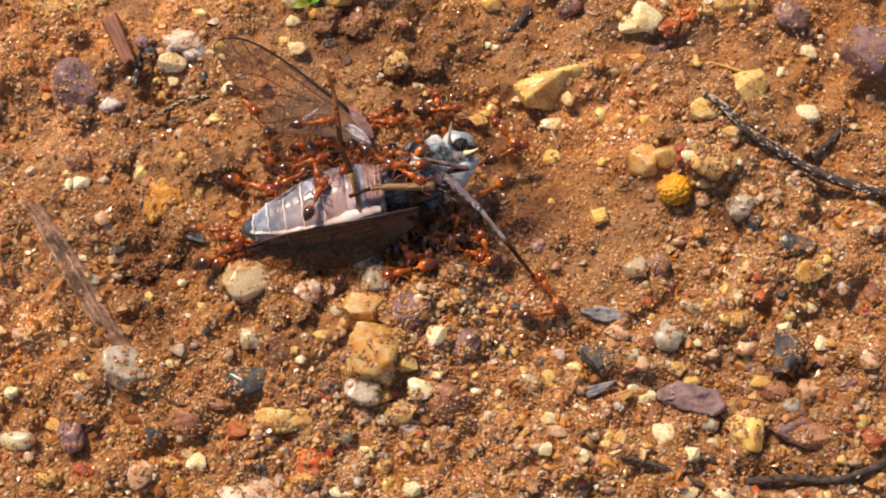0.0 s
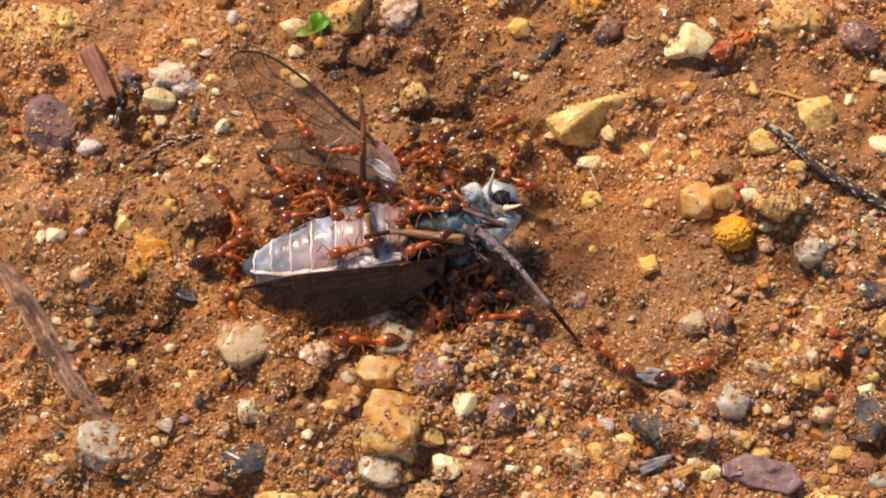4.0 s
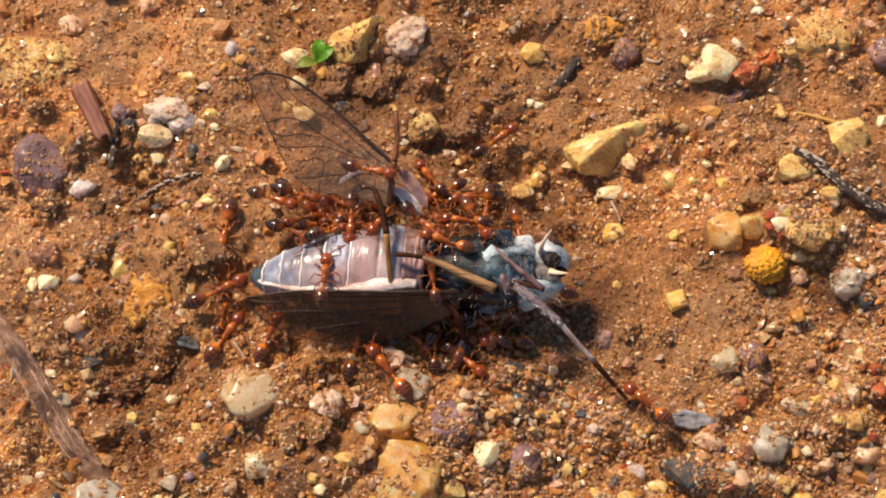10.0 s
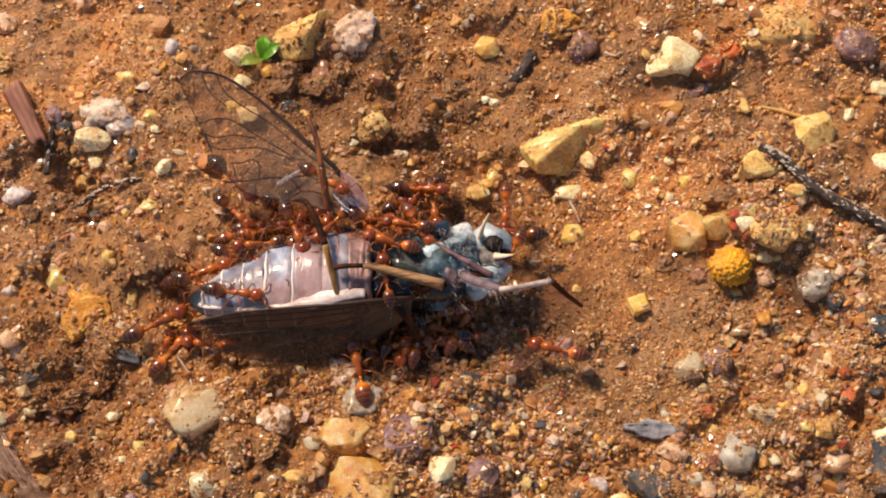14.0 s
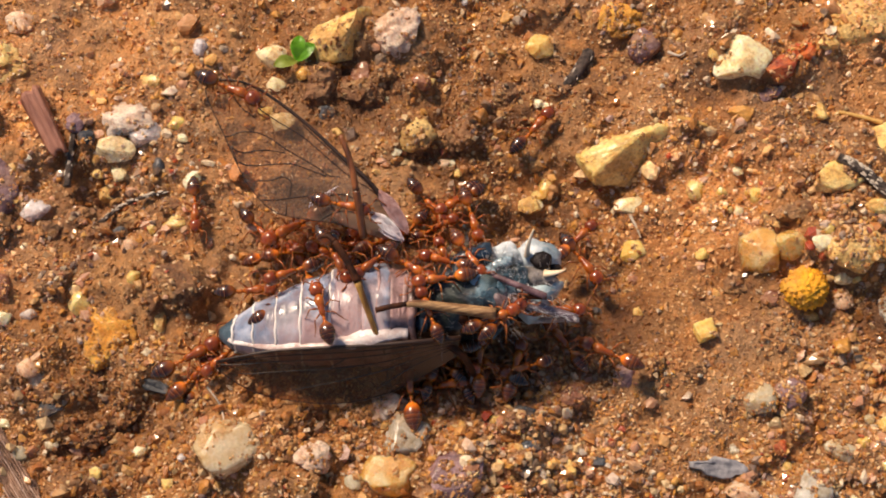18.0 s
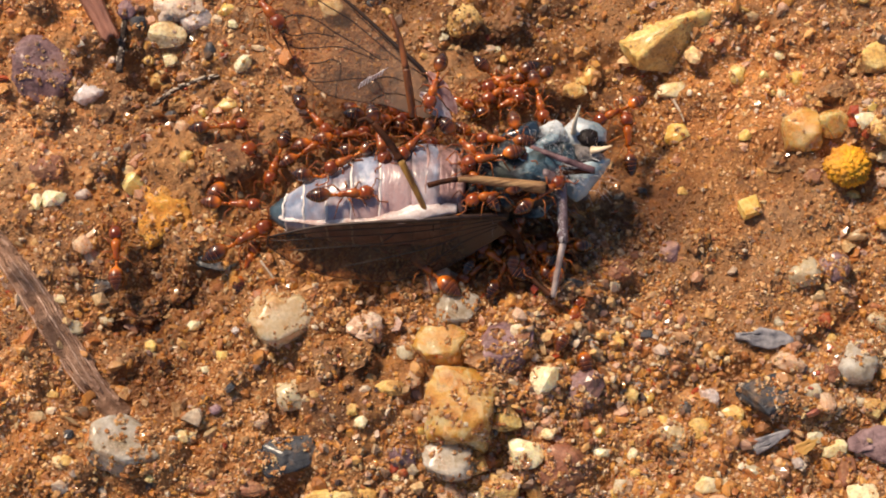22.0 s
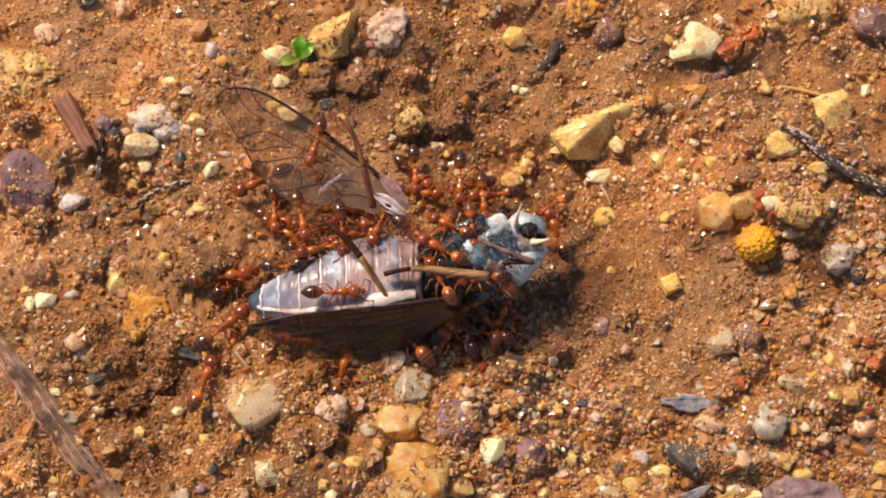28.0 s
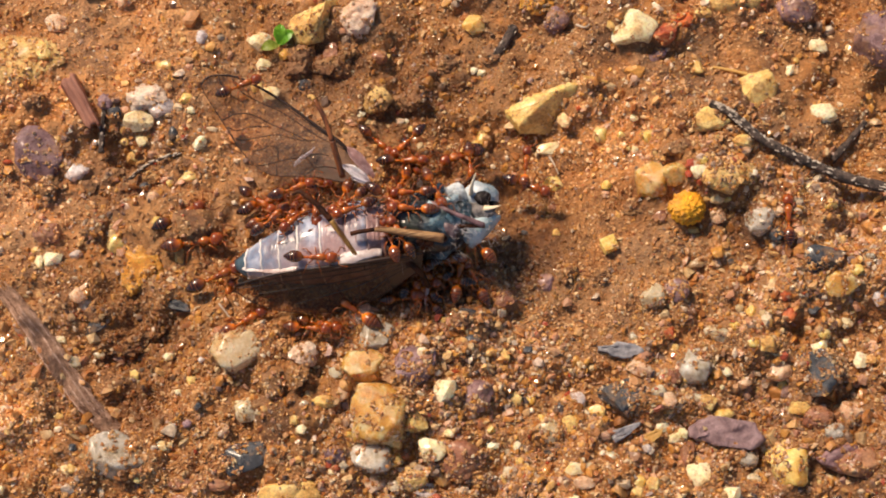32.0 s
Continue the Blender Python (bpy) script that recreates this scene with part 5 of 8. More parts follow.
def straw_blade():
    """A weathered straw trodden into the clay, split into fibres that dive under the sand."""
    line = bent([Vector((x, y, 0)) for x, y in ((-37.4, -2.2), (-34.7, -5.3), (-32.5, -8.4), (-30.0, -12.0), (-27.4, -14.7))], 12)
    base = on_land(line[0].x, line[0].y)
    ob = root("straw", "flattened split brown straw trodden into clay", "straw")
    ob.location = base * MM
    rng = random.Random(31)

    def fibre(side, r, lift, a, b):
        pts, radii = [], []
        for i in range(a, b):
            along = (line[min(i + 1, len(line) - 1)] - line[max(i - 1, 0)]).normalized()
            p = line[i] + Vector((-along.y, along.x, 0)) * (side * (0.55 + 0.45 * math.sin(math.pi * i / len(line))) + 0.05 * noise.noise(Vector((i * 0.5, side * 7, 1))))
            p.z = float(land(p.x, p.y)) + lift + 0.3 * noise.noise(Vector((i * 0.13, side * 1.1, 4)))
            pts.append(p - base)
            radii.append(r * (0.8 + 0.5 * noise.noise(Vector((i * 0.4, side * 3, 8)))))
        bm = bmesh.new()
        tube(bm, pts, radii, 6, 0.5)
        return bm

    bm = bmesh.new()
    rows = []
    for i in range(4, len(line) - 3):
        along = (line[i + 1] - line[i - 1]).normalized()
        across = Vector((-along.y, along.x, 0))
        row = []
        for k in range(-4, 5):
            p = line[i] + across * (k * 0.19 * (0.75 + 0.35 * math.sin(math.pi * i / len(line)) + 0.3 * noise.noise(Vector((i * 0.35, k * 0.2, 3)))))
            p.z = float(land(p.x, p.y)) + 0.32 - 0.012 * k * k + 0.22 * noise.noise(Vector((i * 0.16, k * 0.3, 9)))
            row.append(bm.verts.new(p - base))
        rows.append(row)
    for q, r in zip(rows, rows[1:]):
        for k in range(8):
            bm.faces.new((q[k], q[k + 1], r[k + 1], r[k]))
    bmesh.ops.solidify(bm, geom=bm.faces[:], thickness=0.12)
    part("blade", bm, STRAW, ob)
    for k in range(11):
        side = (k - 5) * 0.15
        a = rng.randrange(0, 14)
        part("fibre", fibre(side, rng.uniform(0.05, 0.09), 0.38 - 0.25 * side * side, a, len(line) - rng.randrange(0, 12)), STRAW if k % 3 else FIBRE, ob)


lichen_stone(15.50, 0.72, 1.4)
seedling()
twig("dark_twig", "dark weathered twig with pale flaking bark", [(17.69, 8.46), (19.38, 7.27), (21.31, 5.52), (23.69, 4.09), (26.52, 2.86), (29.31, 1.80), (32.86, 0.85)], (0.3, 0.42), BARK, "twig", 130)
twig("broken_twig", "short black broken twig on the clay", [(26.79, 4.08), (28.52, 5.87), (29.77, 7.18)], (0.3, 0.2), BARK, "twig", 4, 5)
twig("black_twig", "thin black charred twig in the soil", [(1.14, 14.25), (2.13, 15.07), (3.27, 16.96)], (0.3, 0.42), BARK, "twig", 5, 8)
twig("buried_twig", "thin dark twig half sunk in gravel", [(20.93, -22.64), (24.41, -22.18), (27.88, -22.24), (31.85, -20.67)], (0.32, 0.3), BARK, "twig", 4, 9)
twig("root_twig", "thin dark root sunk in the clay", [(11.17, -21.33), (14.44, -21.88), (17.69, -23.21)], (0.16, 0.22), BARK, "twig", 0, 19)
straw_blade()
twig("yellow_straw", "thin yellow straw fibre on the clay", [(18.40, 12.02), (19.50, 11.71), (21.01, 11.26)], (0.13, 0.16), GOLD_STRAW, "straw", 0, 7)
twig("root_fibre", "fine pale curled root fibre", [(8.16, 16.53), (8.80, 16.10), (9.20, 16.30)], (0.1, 0.06), FLECK, "fibre", 0, 11)
twig("root_fibre", "fine pale root fibre beside the cream pebble", [(-19.88, -5.23), (-19.07, -6.37), (-18.73, -7.59)], (0.07, 0.04), FLECK, "fibre", 0, 12)
twig("litter_twig", "thin dark twig crusted with pale sand", [(-27.34, 5.36), (-26.20, 6.49), (-24.78, 6.91), (-23.09, 7.11)], (0.16, 0.1), BARK, "twig", 22, 13)
twig("litter_twig", "short dark twig crusted with pale sand", [(-29.11, 11.03), (-29.37, 9.64), (-29.51, 7.77)], (0.2, 0.24), BARK, "twig", 10, 14)
twig("yellow_straw", "short yellow straw stub at the ochre rock", [(8.36, 11.70), (9.50, 11.56), (10.28, 11.30)], (0.22, 0.1), GOLD_STRAW, "straw", 0, 16)
twig("root_fibre", "fine pale fibre under a yellow grain", [(5.47, 6.15), (5.83, 5.43), (6.11, 4.71)], (0.09, 0.05), FLECK, "fibre", 0, 17)
bark_chip(-30.95, 11.6, 4.4, 1.5, -62)
flake("leaf_flake", "purple brown dead leaf flake lying on gravel", "leaf", 17.22, -16.28, 5.2, 2.6, -4, DEAD_LEAF, 0.6, 8, 4)
flake("leaf_flake", "small purple leaf flake lying on gravel", "leaf", 15.06, -15.89, 2.0, 1.4, 30, DEAD_LEAF, 0.4, -10, 14)
flake("slate_shard", "blue grey slate shard bedded in clay", "stone shard", 9.72, -9.92, 3.4, 1.1, -8, SHARD, 0.0, 6, 5, 0.35)
flake("slate_shard", "narrow dark blue shard among sand", "stone shard", 8.96, -16.14, 3.8, 0.8, 24, SHARD, 0.3, 12, 6, 0.3)
flake("charcoal_sliver", "black glossy charcoal sliver on the clay", "charcoal", -23.41, -4.78, 2.7, 0.9, -22, STONE["d"], 0.25, 10, 7, 0.4)
flake("leaf_chip", "thin orange leaf chip lying on sand", "leaf", 11.59, -16.28, 1.8, 0.8, 25, GOLD_STRAW, 0.3, 10, 8)


# ---- the dead fly; its plan has its own axes, body along x ----
FLY_ROWS = [
    (0, -11.33, 3.38, 10.8),
    (0.5, -11.10, 3.29, 8.9),
    (1, -10.88, 3.42, 8.7),
    (1.5, -10.63, 3.67, 8.4),
    (2, -10.55, 3.71, 6.8),
    (2.5, -10.57, 3.62, 6.0),
    (3, -10.56, 3.62, 6.3),
    (3.5, -10.53, 3.69, 5.8),
    (4, -10.44, 3.83, 4.9),
    (4.5, -10.25, 4.03, 3.8),
    (6.5, -10.19, 4.73, 2.9),
    (7, -10.04, 4.77, 1.8),
    (7.5, -9.88, 4.83, 0.5),
    (8, -9.69, 4.93, -1.2),
    (8.5, -9.51, 5.02, -2.8),
    (9, -9.42, 5.04, -3.3),
    (9.5, -9.40, 5.06, -3.4),
    (10, -9.38, 5.07, -3.4),
    (10.5, -9.34, 5.05, -3.5),
    (11, -9.39, 5.01, -3.2),
    (11.5, -9.58, 4.93, -1.8),
    (12, -9.81, 4.87, -0.3),
    (12.5, -9.96, 4.88, 0.6),
    (13, -10.02, 4.89, 0.8),
    (13.5, -10.06, 4.95, 1.3),
    (15.5, -10.09, 4.38, 0.7),
    (16, -10.02, 4.16, -0.7),
    (16.5, -9.77, 3.87, -2.7),
    (17, -9.87, 4.01, -1.9),
    (17.5, -10.03, 4.26, -0.4),
    (18, -10.06, 4.31, 0.2),
    (18.5, -10.10, 4.27, 0.5),
    (19, -10.13, 4.22, 0.4),
    (19.5, -10.18, 4.20, 0.7),
    (20, -10.20, 4.19, 1.0),
    (20.5, -10.16, 4.16, 0.4),
    (21, -10.16, 4.10, -0.1),
    (21.5, -10.19, 4.03, -0.0),
    (22, -10.16, 4.02, -0.2),
    (22.5, -10.08, 4.10, -0.6),
    (23, -10.06, 4.20, -0.9),
    (23.5, -10.03, 4.30, -1.2),
    (24, -9.93, 4.40, -1.5),
    (24.5, -9.88, 4.42, -1.3),
    (25, -9.93, 4.41, -0.4),
    (25.5, -9.98, 4.45, 0.3),
    (27.5, -9.68, 4.63, 0.6),
    (28, -9.75, 4.49, 0.2),
    (28.5, -9.76, 4.39, 0.1),
    (29, -9.71, 4.30, 0.3),
    (29.5, -9.68, 4.22, 0.6),
    (30, -9.68, 4.22, 0.9),
    (30.5, -9.68, 4.24, 1.7),
    (31, -9.67, 4.27, 2.1),
    (31.5, -9.66, 4.31, 2.1),
    (32, -9.63, 4.35, 2.1),
]


def fly_spot(t):
    """Place and turn of the fly at a time."""
    rows = FLY_ROWS
    if t <= rows[0][0]:
        return rows[0][1:]
    for a, b in zip(rows, rows[1:]):
        if t <= b[0]:
            u = (t - a[0]) / (b[0] - a[0])
            return tuple(p + (q - p) * u for p, q in zip(a[1:], b[1:]))
    return rows[-1][1:]


def loft(sections, n=28, skew=0.0):
    """A skin over rings (x, y, z, ry, rz)."""
    bm = bmesh.new()
    rings = []
    for x, y, z, a, b in sections:
        rings.append([bm.verts.new((x + skew * math.cos(k * math.tau / n), y + a * math.cos(k * math.tau / n), z + b * math.sin(k * math.tau / n))) for k in range(n)])
    for q, s in zip(rings, rings[1:]):
        for k in range(n):
            bm.faces.new((q[k], s[k], s[(k + 1) % n], q[(k + 1) % n]))
    bm.faces.new(rings[0])
    bm.faces.new(rings[-1][::-1])
    return bm


def make_fly():
    fly = root("dead_fly", "dead grey fly on its back with spread wings on clay", "fly")
    # belly: rings grow from the tail to the chest
    belly = [(-9.1, -6.62, 2.2, 0.35, 0.35), (-8.1, -6.66, 2.45, 1.02, 0.95), (-6.9, -6.5, 2.6, 1.56, 1.45), (-5.55, -6.38, 2.7, 1.96, 1.8),
             (-4.1, -6.12, 2.8, 2.4, 2.1), (-2.45, -5.88, 2.85, 2.73, 2.3), (-0.6, -5.75, 2.9, 2.92, 2.4), (1.0, -5.66, 2.9, 2.9, 2.35), (2.1, -5.6, 2.8, 2.65, 2.15)]
    for i, (a, b) in enumerate(zip(belly, belly[1:])):
        rows = []
        for k in range(7):
            u = k / 6
            mid = [p + (q - p) * u for p, q in zip(a, b)]
            puff = 1 + 0.035 * math.sin(math.pi * u) + 0.05 * (1 - u) ** 6
            rows.append((mid[0], mid[1], mid[2], mid[3] * puff, mid[4] * puff))
        bm = loft(rows, 36)
        for v in bm.verts:
            w = noise.noise(Vector((v.co.x * 0.9, v.co.y * 0.8, v.co.z * 0.8)))
            v.co += Vector((0, v.co.y + 6, v.co.z - 2.7)).normalized() * 0.09 * w
        seg = part("belly_segment", bm, BELLY_TIP if i == 0 else WAIST if i == 7 else BELLY, fly, "slate blue tail tip" if i == 0 else "")
        if 0 < i < 6:
            x, y, z, p, q = a
            bm = bmesh.new()
            ring = [(x + 0.16 * noise.noise(Vector((k * 0.16, i * 2.7, 9))) + 0.03 * math.sin(k * 1.7 + i), y + (p * 1.03) * math.cos(k * math.tau / 40), z + (q * 1.03) * math.sin(k * math.tau / 40)) for k in range(-3, 24)]
            tube(bm, ring, [0.08 + 0.045 * max(-0.7, noise.noise(Vector((k * 0.35, i * 3.1, 0.5)))) for k in range(len(ring))], 6)
            part("pale_band", bm, BAND, seg)
    bm = bmesh.new()
    edge = bent([(-8.4, -7.15, 3.0), (-7, -7.62, 3.6), (-5, -7.92, 4.1), (-3, -7.95, 4.55), (-1.2, -7.75, 4.8), (0.6, -7.45, 4.9), (1.9, -7.2, 4.6)], 6)
    tube(bm, [p + Vector((0, 0.13 * noise.noise(p * 1.3), 0.05 * noise.noise(p * 2.1))) for p in edge], [0.2 + 0.16 * noise.noise(p * 1.1) + 0.006 * k + 0.2 * math.exp(-((p.x + 0.5) / 1.0) ** 2) for k, p in enumerate(edge)], 9, 0.55)
    part("side_fold", bm, FOLD, fly, "cream wrinkled skin fold along the belly")
    for k, (x, r) in enumerate(((0.3, 0.1), (0.8, 0.14), (1.25, 0.2), (1.7, 0.26), (2.15, 0.3))):
        bm = bmesh.new()
        ring = []
        for a in range(0, 25):
            w = noise.noise(Vector((a * 0.17, k * 4.3, 2.0)))
            c = (a - 2) * math.tau / 40
            ring.append((x + 0.35 * w + 0.08 * math.sin(a * 0.9 + k), -5.68 + (2.96 - 0.09 * k) * math.cos(c), 2.88 + (2.42 - 0.12 * k) * math.sin(c)))
        tube(bm, ring, [r * (0.75 + 0.7 * noise.noise(Vector((a * 0.3, k * 1.9, 7)))) for a in range(25)], 7)
        part("waist_fold", bm, WAIST, fly, "pinkish folded skin at the waist")
    # chest with plates
    rows = [(1.9, -5.6, 2.5, 1.5, 1.5), (2.6, -5.5, 2.6, 1.95, 2.0), (3.8, -5.4, 2.65, 2.3, 2.35), (5.2, -5.35, 2.65, 2.4, 2.4), (6.6, -5.35, 2.6, 2.25, 2.25), (7.8, -5.3, 2.5, 1.85, 1.95), (8.5, -5.3, 2.5, 1.4, 1.5)]
    bm = loft(rows, 36)
    bmesh.ops.subdivide_edges(bm, edges=bm.edges[:], cuts=1, use_grid_fill=True)
    for v in bm.verts:
        p = Vector((v.co.x * 0.7, v.co.y * 0.9, v.co.z * 0.9))
        v.co += Vector((0, v.co.y + 5.5, v.co.z - 2.5)).normalized() * (0.4 * noise.noise(p) + 0.25 * noise.noise(p * 2.7) + 0.1 * noise.noise(p * 6))
    part("chest", bm, CHEST, fly, "slate blue chest with dark patches")
    for name, c, r, rz, mat in (("hip", (3.4, -4.6, 4.2), (0.9, 0.5, 0.5), 20, DARK_PLATE), ("hip", (4.9, -6.8, 4.1), (1.1, 0.5, 0.5), -25, LEG_DARK), ("hip", (4.9, -4.85, 4.5), (0.85, 0.7, 0.5), 35, DARK_PLATE),
                                ("hip", (7.2, -6.3, 4.2), (0.7, 0.4, 0.45), -60, LEG_SILVER), ("hip", (7.4, -5.4, 4.4), (0.7, 0.4, 0.4), -75, BLUE_PLATE), ("chest_plate", (6.3, -3.3, 3.9), (1.3, 0.65, 0.6), 12, DARK_PLATE),
                                ("chest_plate", (6.3, -5.0, 4.6), (1.1, 0.85, 0.3), -15, BLUE_PLATE), ("chest_plate", (7.7, -4.1, 4.2), (0.75, 0.33, 0.3), 15, BLUE_PLATE), ("chest_plate", (8.3, -3.5, 3.6), (1.1, 0.65, 0.5), -20, HEAD),
                                ("chest_plate", (2.6, -6.3, 4.0), (0.6, 0.9, 0.5), 0, DARK_PLATE), ("chest_plate", (2.3, -4.3, 3.9), (0.6, 1.1, 0.6), 0, DARK_PLATE)):
        bm = bmesh.new()
        for v in ball(bm, c, r, 0, 0, rz, 18, 12):
            v.co += (v.co - Vector(c)) * (0.4 * noise.noise(v.co * 1.7) + 0.2 * noise.noise(v.co * 4.1))
        part(name, bm, mat, fly)
    # head: white cap behind the dark eye, grey mouth, blue wedge of a face
    bm = bmesh.new()
    for v in ball(bm, (10.0, -3.9, 3.2), (1.35, 1.05, 0.9), 0, 0, -48, 30, 20):
        v.co += (v.co - Vector((10.05, -3.95, 3.2))) * (0.3 * noise.noise(v.co * 0.9) + 0.14 * noise.noise(v.co * 2.3))
    head = part("head", bm, HEAD, fly, "white and pale blue dusty head")
    for c, r in (((10.1, -4.35, 3.98), (0.6, 0.55, 0.4)), ((10.75, -4.8, 3.3), (0.42, 0.4, 0.4))):
        bm = bmesh.new()
        for v in ball(bm, c, r, 0, 0, -20, 24, 16):
            v.co += (v.co - Vector(c)) * (0.3 * noise.noise(v.co * 1.8) + 0.14 * noise.noise(v.co * 4.2))
        part("eye", bm, EYE, head, "sunken black eye")
    bm = bmesh.new()
    for v in ball(bm, (9.5, -5.1, 3.1), (1.35, 0.75, 0.95), 0, 0, -12, 26, 18):
        v.co += (v.co - Vector((9.5, -5.1, 3.1))) * (0.3 * noise.noise(v.co * 1.3) + 0.2 * noise.noise(v.co * 3.3))
    part("mouth", bm, MOUTH, head, "grey brown folded mouth parts")
    face = [(8.2, -6.25, 2.6, 0.5, 0.5), (8.7, -6.45, 2.7, 1.05, 0.95), (9.3, -6.3, 2.75, 1.1, 1.1), (10.0, -5.95, 2.75, 0.85, 1.05), (10.7, -5.7, 2.75, 0.52, 0.8), (11.2, -5.55, 2.7, 0.12, 0.25)]
    bm = loft([tuple(p + (q - p) * k / 4 for p, q in zip(a, b)) for a, b in zip(face, face[1:]) for k in range(4)] + [face[-1]], 28)
    for v in bm.verts:
        v.co += Vector((0.1, 0.14, 0.2)) * (noise.noise(v.co * 0.9) + 0.4 * noise.noise(v.co * 2.7))
    part("face", bm, FACE, head, "pale blue dusty face")
    bm = bmesh.new()
    for v in ball(bm, (8.5, -5.0, 3.6), (0.8, 0.9, 0.8), 0, 0, 0, 22, 14):
        v.co += (v.co - Vector((8.5, -5.0, 3.6))) * (0.35 * noise.noise(v.co * 1.6) + 0.15 * noise.noise(v.co * 4))
    part("throat", bm, CHEST, head, "dark slate throat beside the eye")
    for pts, r in ((((9.3, -3.9, 4.1), (9.42, -3.55, 4.8), (9.85, -2.9, 5.6)), 0.26), (((10.05, -5.15, 4.0), (10.6, -5.3, 4.25), (11.25, -5.3, 4.4)), 0.3)):
        bm = bmesh.new()
        line = bent(pts, 5)
        tube(bm, line, taper(r, 0.03, len(line)), 8, 0.6)
        part("thorn", bm, THORN, head, "cream thorn like feeler")
    rng = random.Random(9)
    bm = bmesh.new()
    tuft = Vector((8.47, -6.29, 4.40))
    for _ in range(130):
        p = tuft + Vector((rng.gauss(0, 0.55), rng.gauss(0, 0.45), rng.gauss(-0.2, 0.15)))
        d = Vector((rng.uniform(0.1, 1.0), rng.uniform(-1.0, 0.2), rng.uniform(0.1, 0.6))) * rng.uniform(0.35, 0.8)
        tube(bm, [p, p + d * 0.5 + Vector((0, 0, 0.08)), p + d], [0.014, 0.011, 0.003], 3)
    part("face_hair", bm, DOWN, head, "silvery tuft of face hair")
    bm = bmesh.new()
    for _ in range(110):
        p = Vector((rng.gauss(8.0, 0.6), rng.gauss(-4.6, 0.6), 4.25 + rng.uniform(-0.1, 0.25)))
        d = Vector((rng.uniform(-0.9, 0.3), rng.uniform(-0.5, 0.8), rng.uniform(0.1, 0.5))) * rng.uniform(0.4, 0.9)
        tube(bm, [p, p + d * 0.5 + Vector((0, 0, 0.08)), p + d], [0.012, 0.01, 0.003], 3)
    part("throat_down", bm, DOWN, head, "white down between chest and head")
    # wings
    up_lead = bent([(1.9, -1.5, 4.0), (0.35, 0.95, 4.5), (-1.4, 2.7, 4.8), (-3.05, 4.4, 5.1), (-4.9, 6.0, 5.5), (-6.8, 7.25, 5.8), (-8.6, 7.5, 6.0), (-9.3, 6.9, 6.1)], 6)
    up_trail = bent([(1.0, -2.2, 3.9), (-0.6, -1.6, 4.0), (-1.9, -1.1, 4.1), (-3.5, -0.9, 4.4), (-5.5, -0.4, 4.7), (-7.0, 1.3, 5.1), (-8.2, 4.0, 5.6), (-9.2, 6.3, 6.0)], 6)
    raised = make_wing(fly, up_lead, up_trail, WING, "clear brownish wing raised over the clay",
                       [[(0.73, 0.02), (0.71, 0.12), (0.67, 0.18), (0.58, 0.18), (0.48, 0.16), (0.36, 0.18), (0.22, 0.18), (0.11, 0.06)],
                        [(0.8, 0.02), (0.79, 0.16), (0.75, 0.28), (0.68, 0.3)],
                        [(0.86, 1.0), (0.77, 0.62), (0.68, 0.44), (0.61, 0.38), (0.55, 0.38), (0.47, 0.38), (0.39, 0.38), (0.34, 0.38), (0.29, 0.3)],
                        [(0.81, 0.92), (0.65, 0.56), (0.54, 0.42)],
                        [(0.76, 0.92), (0.64, 0.68), (0.52, 0.5), (0.44, 0.46), (0.36, 0.42)],
                        [(0.65, 0.84), (0.58, 0.72), (0.55, 0.66), (0.51, 0.66), (0.51, 0.82)],
                        [(0.63, 0.98), (0.51, 0.82), (0.36, 0.7), (0.3, 0.82), (0.22, 0.74), (0.1, 0.64)],
                        [(0.52, 1.0), (0.52, 0.86)],
                        [(0.36, 0.7), (0.32, 0.62), (0.26, 0.52), (0.21, 0.48)],
                        [(0.3, 0.84), (0.38, 1.0)],
                        [(0.48, 0.04), (0.41, 0.06), (0.28, 0.06), (0.13, 0.06)],
                        [(0.81, 0.92), (0.77, 0.98)]])
    lo_lead = bent([(4.9, -7.5, 4.3), (2.42, -7.85, 4.9), (0.27, -8.05, 5.0), (-2.60, -8.15, 4.9), (-5.51, -8.2, 4.5), (-7.35, -8.35, 4.0), (-9.0, -8.5, 3.4)], 6)
    lo_trail = bent([(4.7, -8.2, 2.8), (2.6, -9.2, 1.9), (0.51, -10.1, 1.5), (-2.42, -10.6, 1.4), (-5.70, -10.3, 1.6), (-7.7, -9.7, 2.2), (-9.1, -8.8, 2.9)], 6)
    make_wing(fly, lo_lead, lo_trail, WING_DARK, "smoky dark wing folded against the ground",
              [[(0.0, 0.1), (0.5, 0.1), (0.98, 0.12)], [(0.03, 0.2), (0.4, 0.2), (0.75, 0.24), (0.97, 0.4)], [(0.05, 0.3), (0.3, 0.34), (0.6, 0.4), (0.85, 0.6)], [(0.05, 0.4), (0.3, 0.5), (0.5, 0.62), (0.62, 0.78)], [(0.05, 0.5), (0.25, 0.68), (0.36, 0.85)], [(0.45, 0.22), (0.5, 0.36)]])
    # white scales at the wing root
    for base, tip, w, cup, mat, label in (((2.0, -2.5, 4.5), (0.15, -1.0, 5.3), 0.36, 0.7, PETAL, "white curled wing scale"), ((2.25, -2.1, 4.6), (0.7, 0.25, 5.6), 0.42, 0.5, PINK_PETAL, "pink translucent wing scale"),
                                          ((1.9, -2.6, 4.5), (0.6, -1.9, 5.0), 0.2, 0.6, PETAL, "white curled wing scale")):
        bm = bmesh.new()
        leaf_blade(bm, base, tip, w, 0.25, cup)
        for v in bm.verts:
            v.co.z += 0.16 * noise.noise(v.co * 2.2)
            v.co.x += 0.12 * noise.noise(v.co * 1.6 + Vector((3, 1, 0)))
